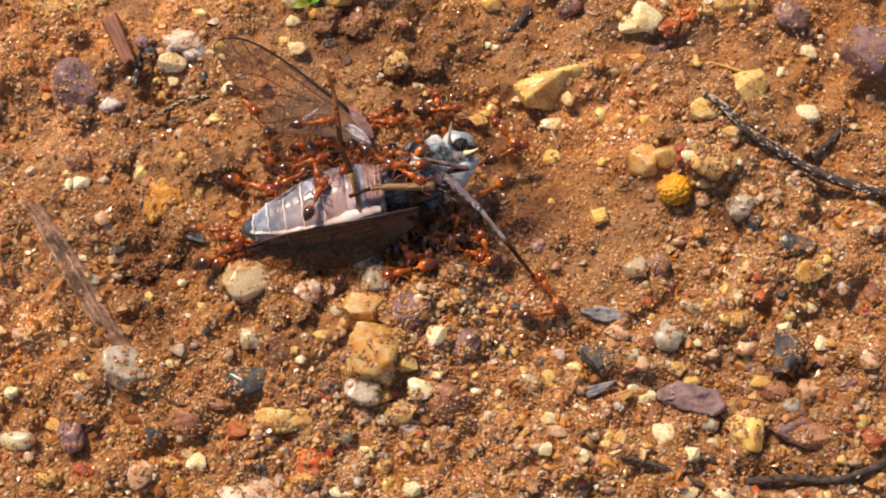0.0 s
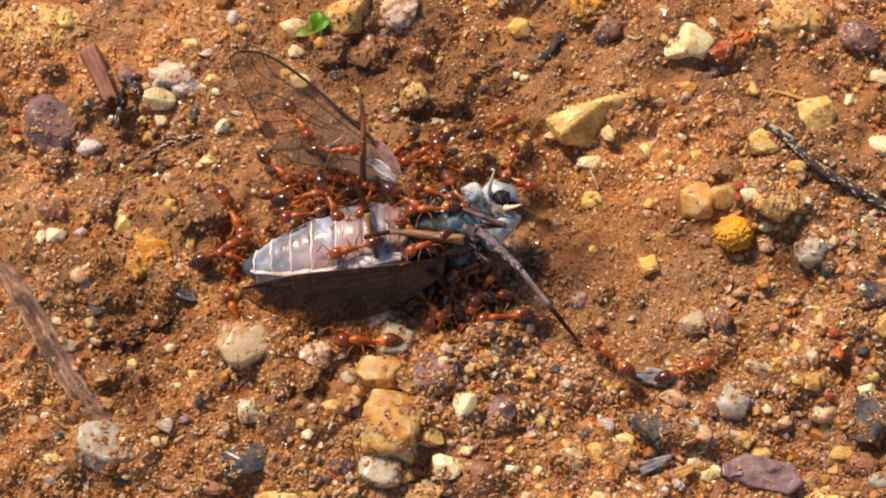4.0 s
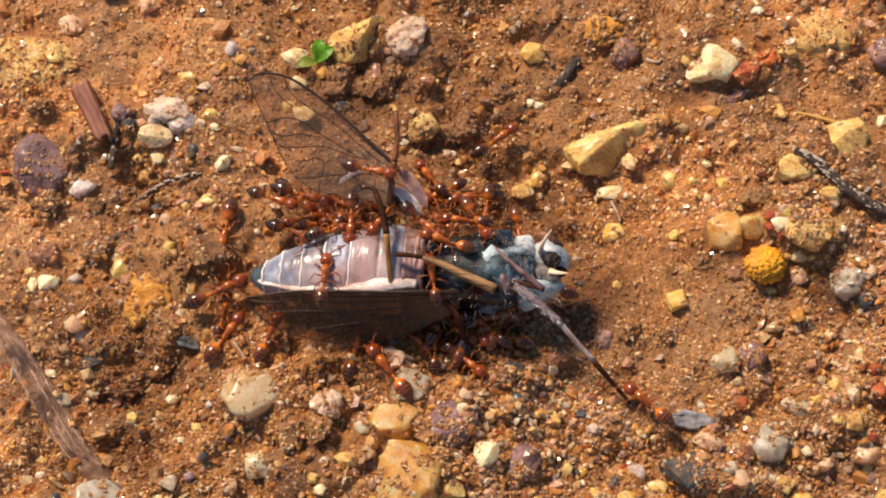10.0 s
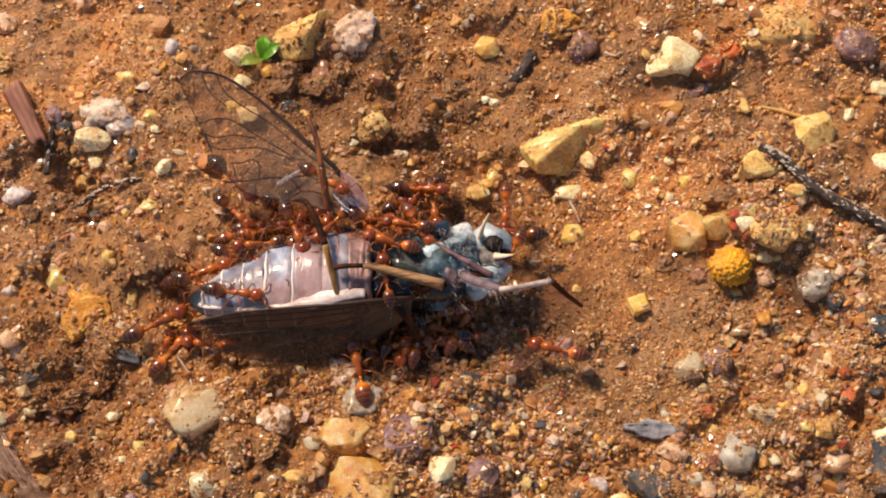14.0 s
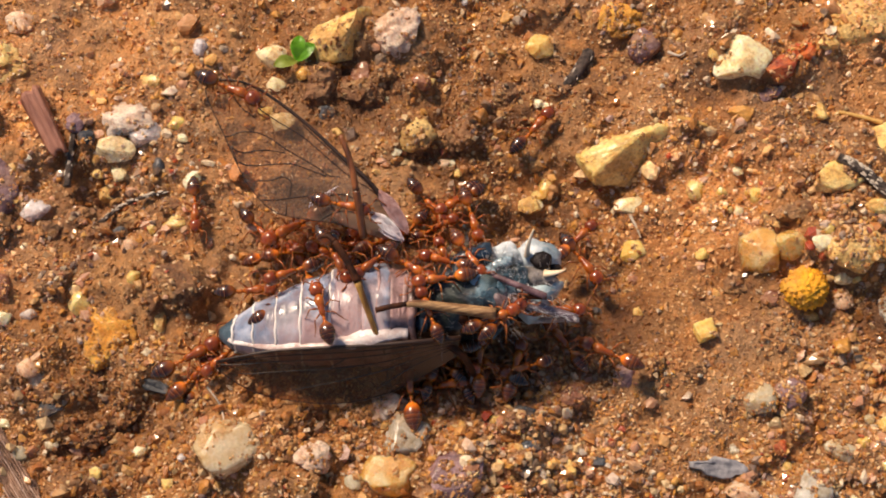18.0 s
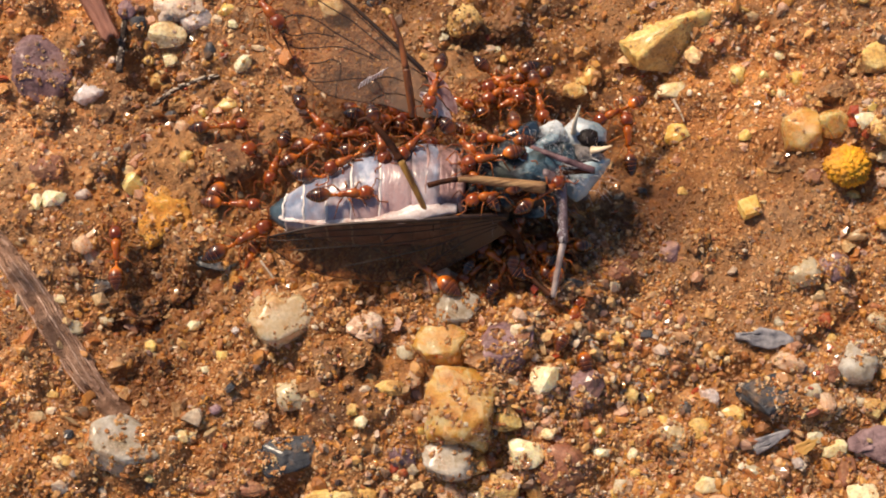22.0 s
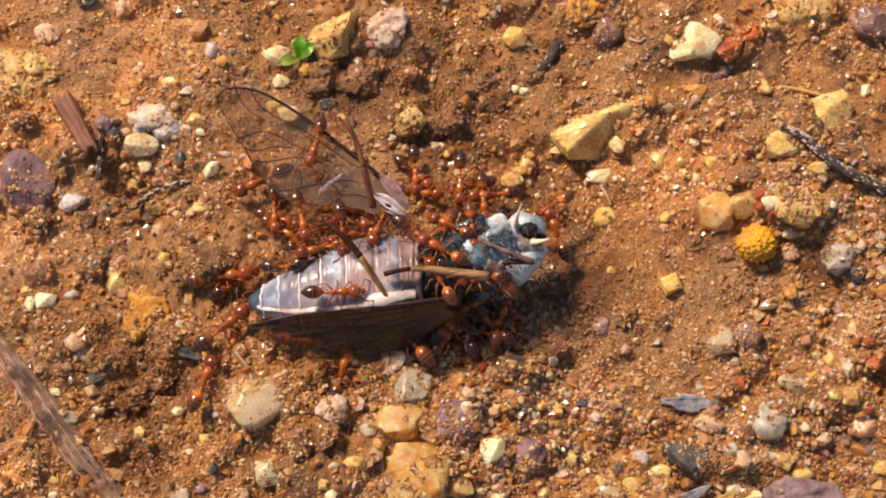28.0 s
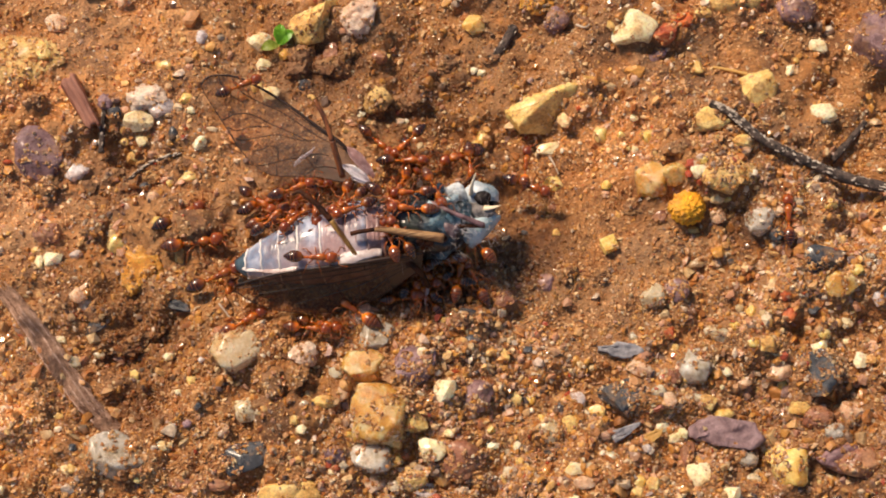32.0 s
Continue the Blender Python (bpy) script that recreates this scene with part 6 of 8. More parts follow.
        scale = part("wing_scale", bm, mat, fly, label)
        bm = bmesh.new()
        tube(bm, bent([base, Vector(base).lerp(Vector(tip), 0.5) + Vector((0, 0, 0.22)), Vector(tip)], 4), taper(0.05, 0.02, 9), 5)
        part("rib", bm, mat, scale)
    rng = random.Random(44)
    for k in range(9):
        bm = bmesh.new()
        x, y = -3.4 + 0.17 * k, -0.35 + 0.1 * k
        tube(bm, [(x, y, 4.95), (x + 0.12, y + 0.3, 5.05), (x + 0.4, y + 0.45 + rng.uniform(-0.1, 0.2), 5.1)], [0.03, 0.026, 0.012], 4)
        part("wing_hair", bm, PETAL, raised, "pale hair on the wing")
    # legs that stay
    upright = [(-0.2, -1.9, 4.8), (-0.35, -0.6, 6.0), (-0.45, 0.3, 6.6), (-0.75, 2.0, 7.1), (-1.25, 3.4, 7.4)]
    standing = leg(fly, [("thigh", upright[:3], (0.24, 0.22), LEG_RED), ("shin", upright[2:], (0.2, 0.16), LEG_RED), ("claw", [upright[-1], (-1.45, 3.7, 7.4), (-1.7, 3.65, 7.4)], (0.18, 0.14), GOLD_STRAW)])
    front = [leg(fly, [("foot", [(0.15, -5.95, 6.0), (0.9, -5.9, 6.0), (1.9, -5.9, 5.9)], (0.17, 0.15), LEG_DARK), ("shin", [(1.9, -5.95, 5.9), (2.6, -6.0, 5.8), (4.6, -6.6, 5.5), (6.7, -7.25, 5.2)], (0.16, 0.36), LEG_AMBER), ("thigh", [(6.7, -7.25, 5.2), (6.6, -7.0, 4.5), (5.4, -6.6, 4.2)], (0.25, 0.35), LEG_DARK)])]
    front.append(leg(fly, [("thigh", [(3.3, -7.6, 3.8), (4.5, -8.8, 3.4), (5.0, -9.6, 1.6)], (0.25, 0.2), LEG_DARK), ("shin", [(5.0, -9.6, 1.6), (4.6, -10.6, 0.6), (5.6, -11.4, 0.0)], (0.14, 0.08), LEG_WHITE)]))
    front.append(leg(fly, [("thigh", [(6.23, -4.14, 4.60), (7.81, -5.48, 5.00), (9.75, -6.76, 4.90)], (0.13, 0.22), LEG_PURPLE), ("shin", [(9.75, -6.76, 4.90), (8.90, -6.49, 4.60), (7.82, -6.21, 4.20)], (0.2, 0.15), LEG_DARK)]))
    # fine bristles on chest and head
    rng = random.Random(5)
    bm = bmesh.new()
    for _ in range(240):
        x = rng.uniform(2.2, 10.6)
        a = rng.uniform(0.15, math.pi - 0.15)
        r = 2.6 if x < 8 else 2.1
        p = Vector((x, -5.5 + r * math.cos(a), 2.55 + r * 0.9 * math.sin(a)))
        out = (p - Vector((x, -5.5, 2.4))).normalized() + Vector((rng.uniform(-0.5, 0.9), rng.uniform(-0.4, 0.4), 0))
        tube(bm, [p, p + out * rng.uniform(0.3, 0.9)], [0.022, 0.006], 3)
    part("bristles", bm, BRISTLE, fly, "fine grey bristles")
    # hind leg with the knee up, and the banded fore leg: both shift while ants tug
    knee = new("hind_leg")
    knee.parent = fly
    o = Vector((0.4, -7.95, 4.8))
    knee.location = o * MM
    for name, pts, rr, mat in (("shin", [(0.4, -7.95, 4.8), (0.15, -6.25, 5.6), (-0.1, -4.55, 6.2)], (0.14, 0.21), LEG_OLIVE), ("thigh", [(-0.1, -4.55, 6.2), (-0.45, -3.25, 6.6), (-0.9, -2.15, 6.9)], (0.23, 0.19), LEG_DARK),
                              ("foot", [(-0.9, -2.15, 6.9), (-1.2, -1.75, 6.9), (-1.7, -1.65, 6.7)], (0.17, 0.11), LEG_DARK)):
        bm = bmesh.new()
        line = bent([Vector(p) - o for p in pts], 5)
        tube(bm, line, taper(*rr, len(line)), 9)
        part(name, bm, mat, knee)
    fore = new("fore_leg")
    fore.parent = fly
    fore.location = Vector((7.9, -6.4, 4.2)) * MM
    o = Vector((7.9, -6.4, 4.2))
    knee_at = Vector((10.9, -8.8, 3.5))
    shank = []
    for name, pts, rr, mat in (("thigh", [(7.9, -6.4, 4.2), (9.2, -7.4, 4.0), (10.9, -8.8, 3.5)], (0.32, 0.26), LEG_SILVER), ("shin", [(10.9, -8.8, 3.5), (11.6, -9.5, 3.0), (13.0, -10.8, 2.1)], (0.2, 0.17), LEG_WHITE),
                              ("foot", [(13.0, -10.8, 2.1), (14.3, -12.0, 1.2), (15.5, -13.2, 0.5)], (0.2, 0.12), LEG_DARK)):
        bm = bmesh.new()
        at = {"thigh": o, "shin": knee_at, "foot": Vector((13.0, -10.8, 2.1))}[name]
        line = bent([Vector(p) - at for p in pts], 5)
        tube(bm, line, taper(*rr, len(line)), 9)
        made = part(name, bm, mat, fore)
        if name == "thigh":
            bm = bmesh.new()
            for _ in range(130):
                u = rng.random()
                p = line[0].lerp(line[-1], u) + Vector((rng.uniform(-0.2, 0.1), rng.uniform(-0.2, 0.1), rng.uniform(0.1, 0.3)))
                d = Vector((rng.uniform(-0.1, 0.8), rng.uniform(-1.0, 0.0), rng.uniform(0.0, 0.3))) * rng.uniform(0.25, 0.55)
                tube(bm, [p, p + d * 0.6 + Vector((0, 0, 0.05)), p + d], [0.013, 0.011, 0.003], 3)
            part("hair_fringe", bm, DOWN, made, "white fringe of hair on the thigh")
        if name != "thigh":
            made.location = (knee_at - o) * MM
            shank.append(made)
    front += [o for o in fly.children if o.name.split(".")[0] in ("chest", "hip", "chest_plate", "head", "bristles")]
    scales = [o for o in fly.children if o.name.startswith("wing_scale")]
    return fly, knee, fore, shank, front, [raised] + scales, standing


def leg(fly, pieces):
    ob = None
    for name, pts, rr, mat in pieces:
        bm = bmesh.new()
        line = bent(pts, 5)
        tube(bm, line, taper(*rr, len(line)), 9)
        made = part("leg" if ob is None else name, bm, mat, fly if ob is None else ob)
        ob = ob or made
    return ob


def make_wing(fly, lead, trail, mat, label, veins):
    def at(u, v):
        i = u * (len(lead) - 1)
        k = min(int(i), len(lead) - 2)
        a, b = lead[k].lerp(lead[k + 1], i - k), trail[k].lerp(trail[k + 1], i - k)
        return a.lerp(b, v) + Vector((0, 0, 0.1 * math.sin(v * 9 + u * 5) * (0.3 + 0.7 * u) * math.sin(math.pi * v)))
    bm = bmesh.new()
    n, m = len(lead) - 1, 14
    grid = [[bm.verts.new(at(i / n, j / m)) for j in range(m + 1)] for i in range(n + 1)]
    for q, s in zip(grid, grid[1:]):
        for j in range(m):
            bm.faces.new((q[j], q[j + 1], s[j + 1], s[j]))
    wing = part("wing", bm, mat, fly, label)
    for path, r in [([(i / 20, 0.0) for i in range(21)], (0.17, 0.055)), ([(1.0, j / 6) for j in range(7)] + [(1 - i / 20, 1.0) for i in range(1, 19)], (0.035, 0.03))] + [(bent([(*p, 0) for p in v], 6), (0.045, 0.035)) for v in veins]:
        bm = bmesh.new()
        line = [at(min(1, max(0, p[0])), min(1, max(0, p[1]))) for p in path]
        tube(bm, line, taper(*r, len(line)), 5)
        part("vein", bm, VEIN, wing)
    return wing


# ---- ants; body along x, feet at z = 0, four millimetres long ----
def ant_leg(side, hip, foot, knee_up):
    """One leg about its hip: thigh up, shin down, foot out."""
    bm = bmesh.new()
    hip, foot = Vector(hip), Vector(foot)
    knee = hip.lerp(foot, 0.48)
    knee.z = knee_up
    ankle = hip.lerp(foot, 0.82)
    ankle.z = 0.22
    line = [Vector((0, 0, 0)), (knee - hip) * 0.5, knee - hip, (knee - hip).lerp(ankle - hip, 0.5), ankle - hip, foot - hip]
    tube(bm, line, [0.05, 0.062, 0.042, 0.045, 0.028, 0.016], 6)
    return bm


def make_ant():
    ant = root("ant", "shiny amber red ant with a dark brown gaster", "ant", "ants on the fly")
    bm = bmesh.new()
    for v in ball(bm, (1.22, 0, 0.78), (0.5, 0.45, 0.38), 0, 14, 0, 20, 14):
        back = max(0.0, 1.15 - v.co.x)
        v.co.y *= 1 + 0.25 * back
        v.co.x += 0.22 * back * max(0.0, 0.25 - abs(v.co.y)) * 4
    head = part("head", bm, ANT_HEAD, ant)
    for s in (1, -1):
        bm = bmesh.new()
        ball(bm, (1.28, 0.4 * s, 0.88), (0.09, 0.06, 0.08), 0, 0, 0, 8, 6)
        part("eye", bm, ANT_EYE, head)
        bm = bmesh.new()
        tube(bm, bent([(1.58, 0.2 * s, 0.66), (1.8, 0.22 * s, 0.6), (1.94, 0.06 * s, 0.57)], 3), taper(0.09, 0.03, 7), 6)
        part("jaw", bm, ANT_LEG, head)
        bm = bmesh.new()
        tube(bm, bent([(1.5, 0.16 * s, 0.86), (1.75, 0.45 * s, 1.1), (1.85, 0.72 * s, 1.15), (2.15, 0.72 * s, 0.85), (2.5, 0.6 * s, 0.55)], 3), taper(0.04, 0.05, 13), 5)
        part("feeler", bm, ANT_LEG, head)
    spine = ((0.92, 0.74, 0.1, 0.1), (0.8, 0.76, 0.2, 0.2), (0.62, 0.8, 0.29, 0.27), (0.4, 0.82, 0.3, 0.29), (0.2, 0.79, 0.25, 0.26), (0.04, 0.75, 0.2, 0.22), (-0.1, 0.75, 0.2, 0.23), (-0.28, 0.72, 0.2, 0.23), (-0.42, 0.64, 0.16, 0.18), (-0.52, 0.6, 0.09, 0.1))
    part("chest", loft([(x, 0, z, a, c) for x, z, a, c in spine], 16), ANT_RED, ant)
    pinch = ((-0.46, 0.6, 0.07, 0.07), (-0.56, 0.62, 0.08, 0.1), (-0.65, 0.68, 0.12, 0.19), (-0.74, 0.64, 0.09, 0.12), (-0.8, 0.63, 0.09, 0.11), (-0.89, 0.67, 0.14, 0.17), (-0.98, 0.66, 0.1, 0.12), (-1.06, 0.66, 0.08, 0.09))
    part("waist", loft([(x, 0, z, a, c) for x, z, a, c in pinch], 12), ANT_RED, ant)
    bm = bmesh.new()
    for v in ball(bm, (-1.68, 0, 0.76), (0.76, 0.49, 0.43), 0, -6, 0, 24, 16):
        k = min(1.0, max(0.0, (-1.4 - v.co.x) / 1.04))
        v.co.y, v.co.z = v.co.y * (1 - 0.5 * k * k), 0.76 + (v.co.z - 0.76) * (1 - 0.42 * k * k)
    gaster = part("gaster", bm, ANT_DARK, ant, "glossy dark brown gaster")
    for x in (-1.6, -1.86, -2.12):
        bm = bmesh.new()
        k = math.sqrt(max(0.05, 1 - ((x + 1.68) / 0.76) ** 2))
        c = min(1.0, max(0.0, (-1.4 - x) / 1.04))
        ring = [(x, 0.5 * k * (1 - 0.5 * c * c) * math.cos(a * math.tau / 18), 0.76 + (x + 1.68) * 0.09 + 0.44 * k * (1 - 0.42 * c * c) * math.sin(a * math.tau / 18)) for a in range(19)]
        tube(bm, ring, 0.012, 4)
        part("gaster_ring", bm, ANT_LEG, gaster)
    hips = ((0.42, 0.15, 0.56), (0.08, 0.15, 0.52), (-0.2, 0.14, 0.5))
    feet = ((1.35, 0.95, 0.0), (0.15, 1.25, 0.0), (-1.15, 1.15, 0.0))
    for h, f, up in zip(hips, feet, (0.95, 1.0, 1.05)):
        for s in (1, -1):
            ob = part("leg", ant_leg(s, (h[0], h[1] * s, h[2]), (f[0], f[1] * s, f[2]), up), ANT_LEG, ant)
            ob.location = Vector((h[0], h[1] * s, h[2])) * MM
    return ant


FLY, KNEE_LEG, FORE_LEG, SHANK, FRONT, RAISED, STANDING = make_fly()
FIRST_ANT = make_ant()
ANTS = []


def ride(size, rows):
    """An ant that clings to the fly: rows of seconds, place on the fly, height, heading."""
    ANTS.append((size, rows, True))


def roam(size, rows):
    """An ant that walks on the ground or over the fly: rows of seconds, place, height, heading."""
    ANTS.append((size, rows, False))


ride(0.88, [(0, -2.59, 0.24, 0.11, -7), (2, -3.07, 0.16, 0.11, -10), (4, -3.38, 0.19, 0.11, -9), (7, -3.16, -0.38, 0.11, -17), (9, -3.44, -0.60, 0.12, -21), (12, -3.17, -0.35, 0.11, -20), (13, -3.12, -0.34, 0.11, -29), (16, -3.53, -0.01, 0.11, -27), (18, -3.64, -0.04, 0.11, -19), (19, -3.39, 0.09, 0.11, -21), (21, -3.34, 0.10, 0.11, -28), (23, -3.65, -0.16, 0.11, -28), (25, -4.43, -0.37, 0.11, 1), (28, -2.79, 0.04, 0.11, -14), (30, -2.54, 0.27, 0.11, 13), (32, -2.92, -0.26, 0.11, -13)])
ride(0.88, [(0, -5.62, -0.96, 0.11, -34), (2, -6.04, -1.17, 0.11, -22), (4, -6.02, -0.07, 0.10, 19), (7, -6.59, -0.89, 0.10, -12), (9, -6.19, -1.47, 0.11, 25), (12, -5.54, -1.51, 0.12, 8), (13, -5.93, -1.66, 0.12, 17), (16, -6.07, -1.01, 0.11, 20), (18, -6.30, -1.10, 0.11, 17), (19, -6.06, -1.03, 0.11, 5), (21, -5.92, -0.99, 0.11, 13), (25, -8.34, -2.79, 0.11, 31), (28, -6.80, -1.31, 0.11, -31), (30, -7.03, -0.11, 0.10, -29), (32, -6.61, -2.48, 0.14, 20)])
ride(0.88, [(0, -2.96, -1.48, 0.20, -162), (2, -3.04, -1.44, 0.19, -160), (4, -3.35, -1.28, 0.15, -168), (7, -3.41, -1.51, 0.18, -191), (9, -3.89, -4.40, 4.27, -300), (12, -3.29, -1.52, 0.19, -234), (13, -2.69, -6.16, 5.05, -88), (16, -2.83, -1.71, 0.26, -165), (18, -3.09, -1.33, 0.17, -200), (19, -2.85, -0.95, 0.14, -232), (21, -3.15, -1.33, 0.17, -352), (25, -4.10, -4.70, 4.43, -343), (28, -4.86, -3.19, 0.65, -326), (30, -4.42, -4.42, 4.02, -338), (32, -5.26, -2.69, 0.25, -307)])
ride(0.88, [(2, -4.84, -1.50, 0.13, 35), (4, -4.97, -1.64, 0.13, 13), (7, -5.13, -1.88, 0.14, 46), (9, -5.20, -1.19, 0.11, -31), (12, -4.18, -1.64, 0.16, -21), (13, -4.76, -1.60, 0.13, 11), (16, -5.26, -0.11, 0.10, -38), (18, -4.50, -1.88, 0.17, 112), (19, -6.99, -2.76, 0.15, 166), (21, -7.23, -1.75, 0.11, 32), (25, -6.38, -3.77, 0.55, 16), (28, -7.04, -0.46, 0.10, -22), (30, -6.39, -0.87, 0.10, 12), (32, -6.86, -1.16, 0.10, 22)])
ride(0.88, [(0, 1.97, -1.64, 0.19, -155), (4, 0.47, -0.84, 0.18, -200), (7, -0.15, -1.67, 0.54, -197), (9, -2.39, -3.92, 4.39, -138), (12, 0.45, -1.76, 0.64, -191), (13, 0.56, -3.40, 4.28, -207), (16, -0.88, -1.61, 0.39, -282), (18, 1.47, -1.71, 0.31, -382), (19, -0.67, -0.77, 0.17, -366), (21, -0.27, -1.06, 0.22, -360), (25, -0.25, -1.97, 0.72, -539), (28, -0.57, -3.21, 4.00, -591), (30, 0.84, -3.74, 4.60, -736), (32, -0.03, -4.23, 4.89, -878)])
ride(0.88, [(0, 4.49, -3.58, 4.10, -157), (4, 2.72, -2.13, 0.31, -107), (7, 4.16, -1.57, 0.28, -266), (9, 3.71, -2.01, 0.47, -233), (12, 4.40, -4.02, 4.52, -242), (13, 4.07, -1.78, 0.35, -246), (16, 4.16, -0.76, 0.14, -247), (18, 4.15, -1.65, 0.30, -245), (19, 3.70, -2.04, 0.46, -214), (21, 3.46, -1.17, 0.16, -366), (25, 3.83, -3.82, 4.30, -514), (28, 3.74, -2.26, 0.65, -482), (30, 3.85, -1.62, 0.28, -473), (32, 3.33, -1.13, 0.15, -479)])
ride(0.88, [(0, 4.04, -7.32, 3.91, -112), (4, 2.69, -5.75, 4.56, -227), (7, 3.26, -6.51, 4.48, -265), (9, 2.91, -6.63, 4.29, -254), (12, 3.02, -6.59, 4.35, -264), (13, 3.01, -6.49, 4.41, -252), (16, 3.77, -5.72, 4.92, -290), (18, 3.06, -6.04, 4.62, -244), (19, 2.94, -6.11, 4.56, -241), (21, 3.04, -5.58, 4.69, -250), (25, 2.90, -7.24, 3.61, -143), (28, 3.32, -6.75, 4.34, -204), (30, 3.08, -6.14, 4.59, -235), (32, 3.20, -6.16, 4.62, -242)])
ride(0.88, [(0, 7.22, -7.26, 3.24, 15), (4, 6.63, -7.03, 4.03, 22), (7, 6.97, -7.49, 2.47, 27), (9, 6.67, -7.54, 2.96, 32), (12, 6.78, -7.51, 2.88, 12), (13, 6.64, -7.24, 3.75, 21), (16, 6.46, -6.20, 4.65, 18), (18, 7.51, -6.39, 4.17, 39), (19, 6.98, -6.34, 4.42, 23), (21, 6.93, -6.13, 4.54, 18), (25, 6.63, -7.71, 2.09, 150), (28, 6.05, -6.60, 4.51, 183), (30, 7.94, -6.58, 3.86, 14), (32, 6.06, -6.93, 4.25, -166)])
ride(0.88, [(0, 7.02, 1.56, 0.10, -141), (4, 4.16, 2.30, 0.10, -144), (7, 5.11, 1.21, 0.10, -148), (9, 5.19, 0.71, 0.11, -160), (12, 5.08, 0.82, 0.10, -150), (13, 5.50, 0.84, 0.10, -154), (16, 5.14, 2.05, 0.10, -143), (18, 4.69, 2.00, 0.10, -140), (19, 4.60, 2.15, 0.10, -147), (21, 5.99, 2.38, 0.10, -161), (25, 8.81, 1.55, 0.10, -32), (28, 5.78, 1.12, 0.10, -168), (30, 4.35, 1.61, 0.10, -46), (32, 7.94, 1.15, 0.10, -163)])
ride(0.88, [(0, 3.09, 2.40, 0.10, -157), (7, 1.39, 2.61, 0.10, -132), (12, 2.93, -1.00, 0.13, -200), (18, 1.63, -0.10, 0.11, -134), (21, 1.33, 1.26, 0.10, -11), (25, 2.53, 1.09, 0.10, -27), (30, 1.96, 2.80, 0.10, -47)])
ride(0.88, [(0, 8.42, 0.84, 0.10, 160), (7, 3.64, 0.81, 0.10, 172), (9, 2.45, 0.64, 0.10, 171), (12, 4.07, 0.96, 0.10, 339), (13, 5.81, -1.13, 0.19, 490), (16, 2.47, 0.76, 0.10, 354), (18, 3.61, 0.45, 0.11, 385), (21, 4.92, 1.10, 0.10, 379), (25, 4.61, 1.02, 0.10, 391), (28, 2.66, 0.99, 0.10, 345), (30, 4.57, 0.89, 0.10, 220), (32, 4.69, 1.24, 0.10, 289)])
ride(0.95, [(0, -2.83, -5.91, 5.04, 55), (2, -0.29, -7.12, 4.95, 186), (4, -1.21, -6.91, 5.01, 191), (7, -3.25, -7.66, 4.46, 122), (9, -3.33, -7.45, 4.58, 125), (12, -5.24, -7.19, 4.36, -10), (13, -5.92, -7.14, 4.19, -8), (16, -5.46, -6.89, 4.41, 9), (18, -2.75, -6.10, 5.05, 104), (19, -4.46, -6.26, 4.75, 150), (21, -5.18, -6.42, 4.55, -14), (23, -3.56, -6.86, 4.81, 17), (25, -3.10, -6.67, 4.92, 122), (28, -3.07, -7.08, 4.79, -5), (30, -2.47, -7.16, 4.83, 2), (32, -2.91, -7.44, 4.64, -1)])
ride(1.15, [(0, -10.86, -7.94, 0.90, 20), (2, -10.60, -7.93, 0.90, 31), (4, -10.45, -4.87, 0.90, 27), (7, -8.61, -8.03, 0.90, 28), (9, -11.16, -7.21, 0.90, 35), (12, -10.87, -7.78, 0.90, 20), (13, -11.00, -7.70, 0.90, 23), (16, -11.24, -7.52, 0.90, 23), (18, -10.76, -7.51, 0.90, 23), (19, -10.76, -7.66, 0.90, 28), (21, -10.88, -7.83, 0.90, 27), (23, -10.37, -8.11, 0.90, 32), (25, -10.03, -8.03, 0.90, 18), (28, -10.84, -7.85, 0.90, 31), (30, -10.26, -7.04, 0.90, 4), (32, -10.35, -7.08, 0.90, 16)])
ride(1.00, [(0, 14.44, -14.69, 0.40, 109), (2, 14.57, -13.86, 0.40, 125), (4, 15.94, -13.89, 0.40, 129), (7, 15.97, -13.59, 0.40, 137), (9, 17.48, -13.04, 0.40, 146), (12, 16.34, -12.92, 0.40, 131), (13, 14.77, -10.90, 0.60, 153), (16, 10.66, -7.51, 1.00, 180), (19, 14.37, -7.81, 0.80, 152), (21, 7.93, -7.45, 3.40, 88), (23, 8.04, -9.39, 2.60, 73), (25, 6.74, -8.34, 1.00, 55), (28, 7.51, -5.59, 2.00, 122), (32, 8.87, -6.49, 2.00, 129)])
ride(1.00, [(0, 13.16, -2.44, 0.10, 16), (4, 10.36, -0.61, 0.10, -28), (7, 9.56, -4.73, 3.72, -199), (9, 8.19, -3.78, 3.60, -162), (12, 11.15, -2.61, 0.15, -234), (16, 11.52, -1.56, 0.10, -134), (18, 12.43, -2.10, 0.10, -57), (19, 12.68, -1.21, 0.10, 35), (21, 11.83, -1.26, 0.10, 143), (23, 12.70, -1.41, 0.10, 38), (25, 11.34, -2.14, 0.12, 129), (28, 11.53, -2.25, 0.10, 109), (32, 13.40, -1.75, 0.10, -25)])
ride(0.88, [(0, 8.31, -10.60, 0.11, -23), (7, 2.18, -9.26, 0.32, -158), (9, 1.81, -9.60, 0.29, -12), (12, 1.74, -10.14, 0.18, -107), (21, 2.88, -9.12, 0.23, -116), (25, 4.46, -8.36, 0.89, -295), (32, 3.25, -9.40, 0.19, -359)])
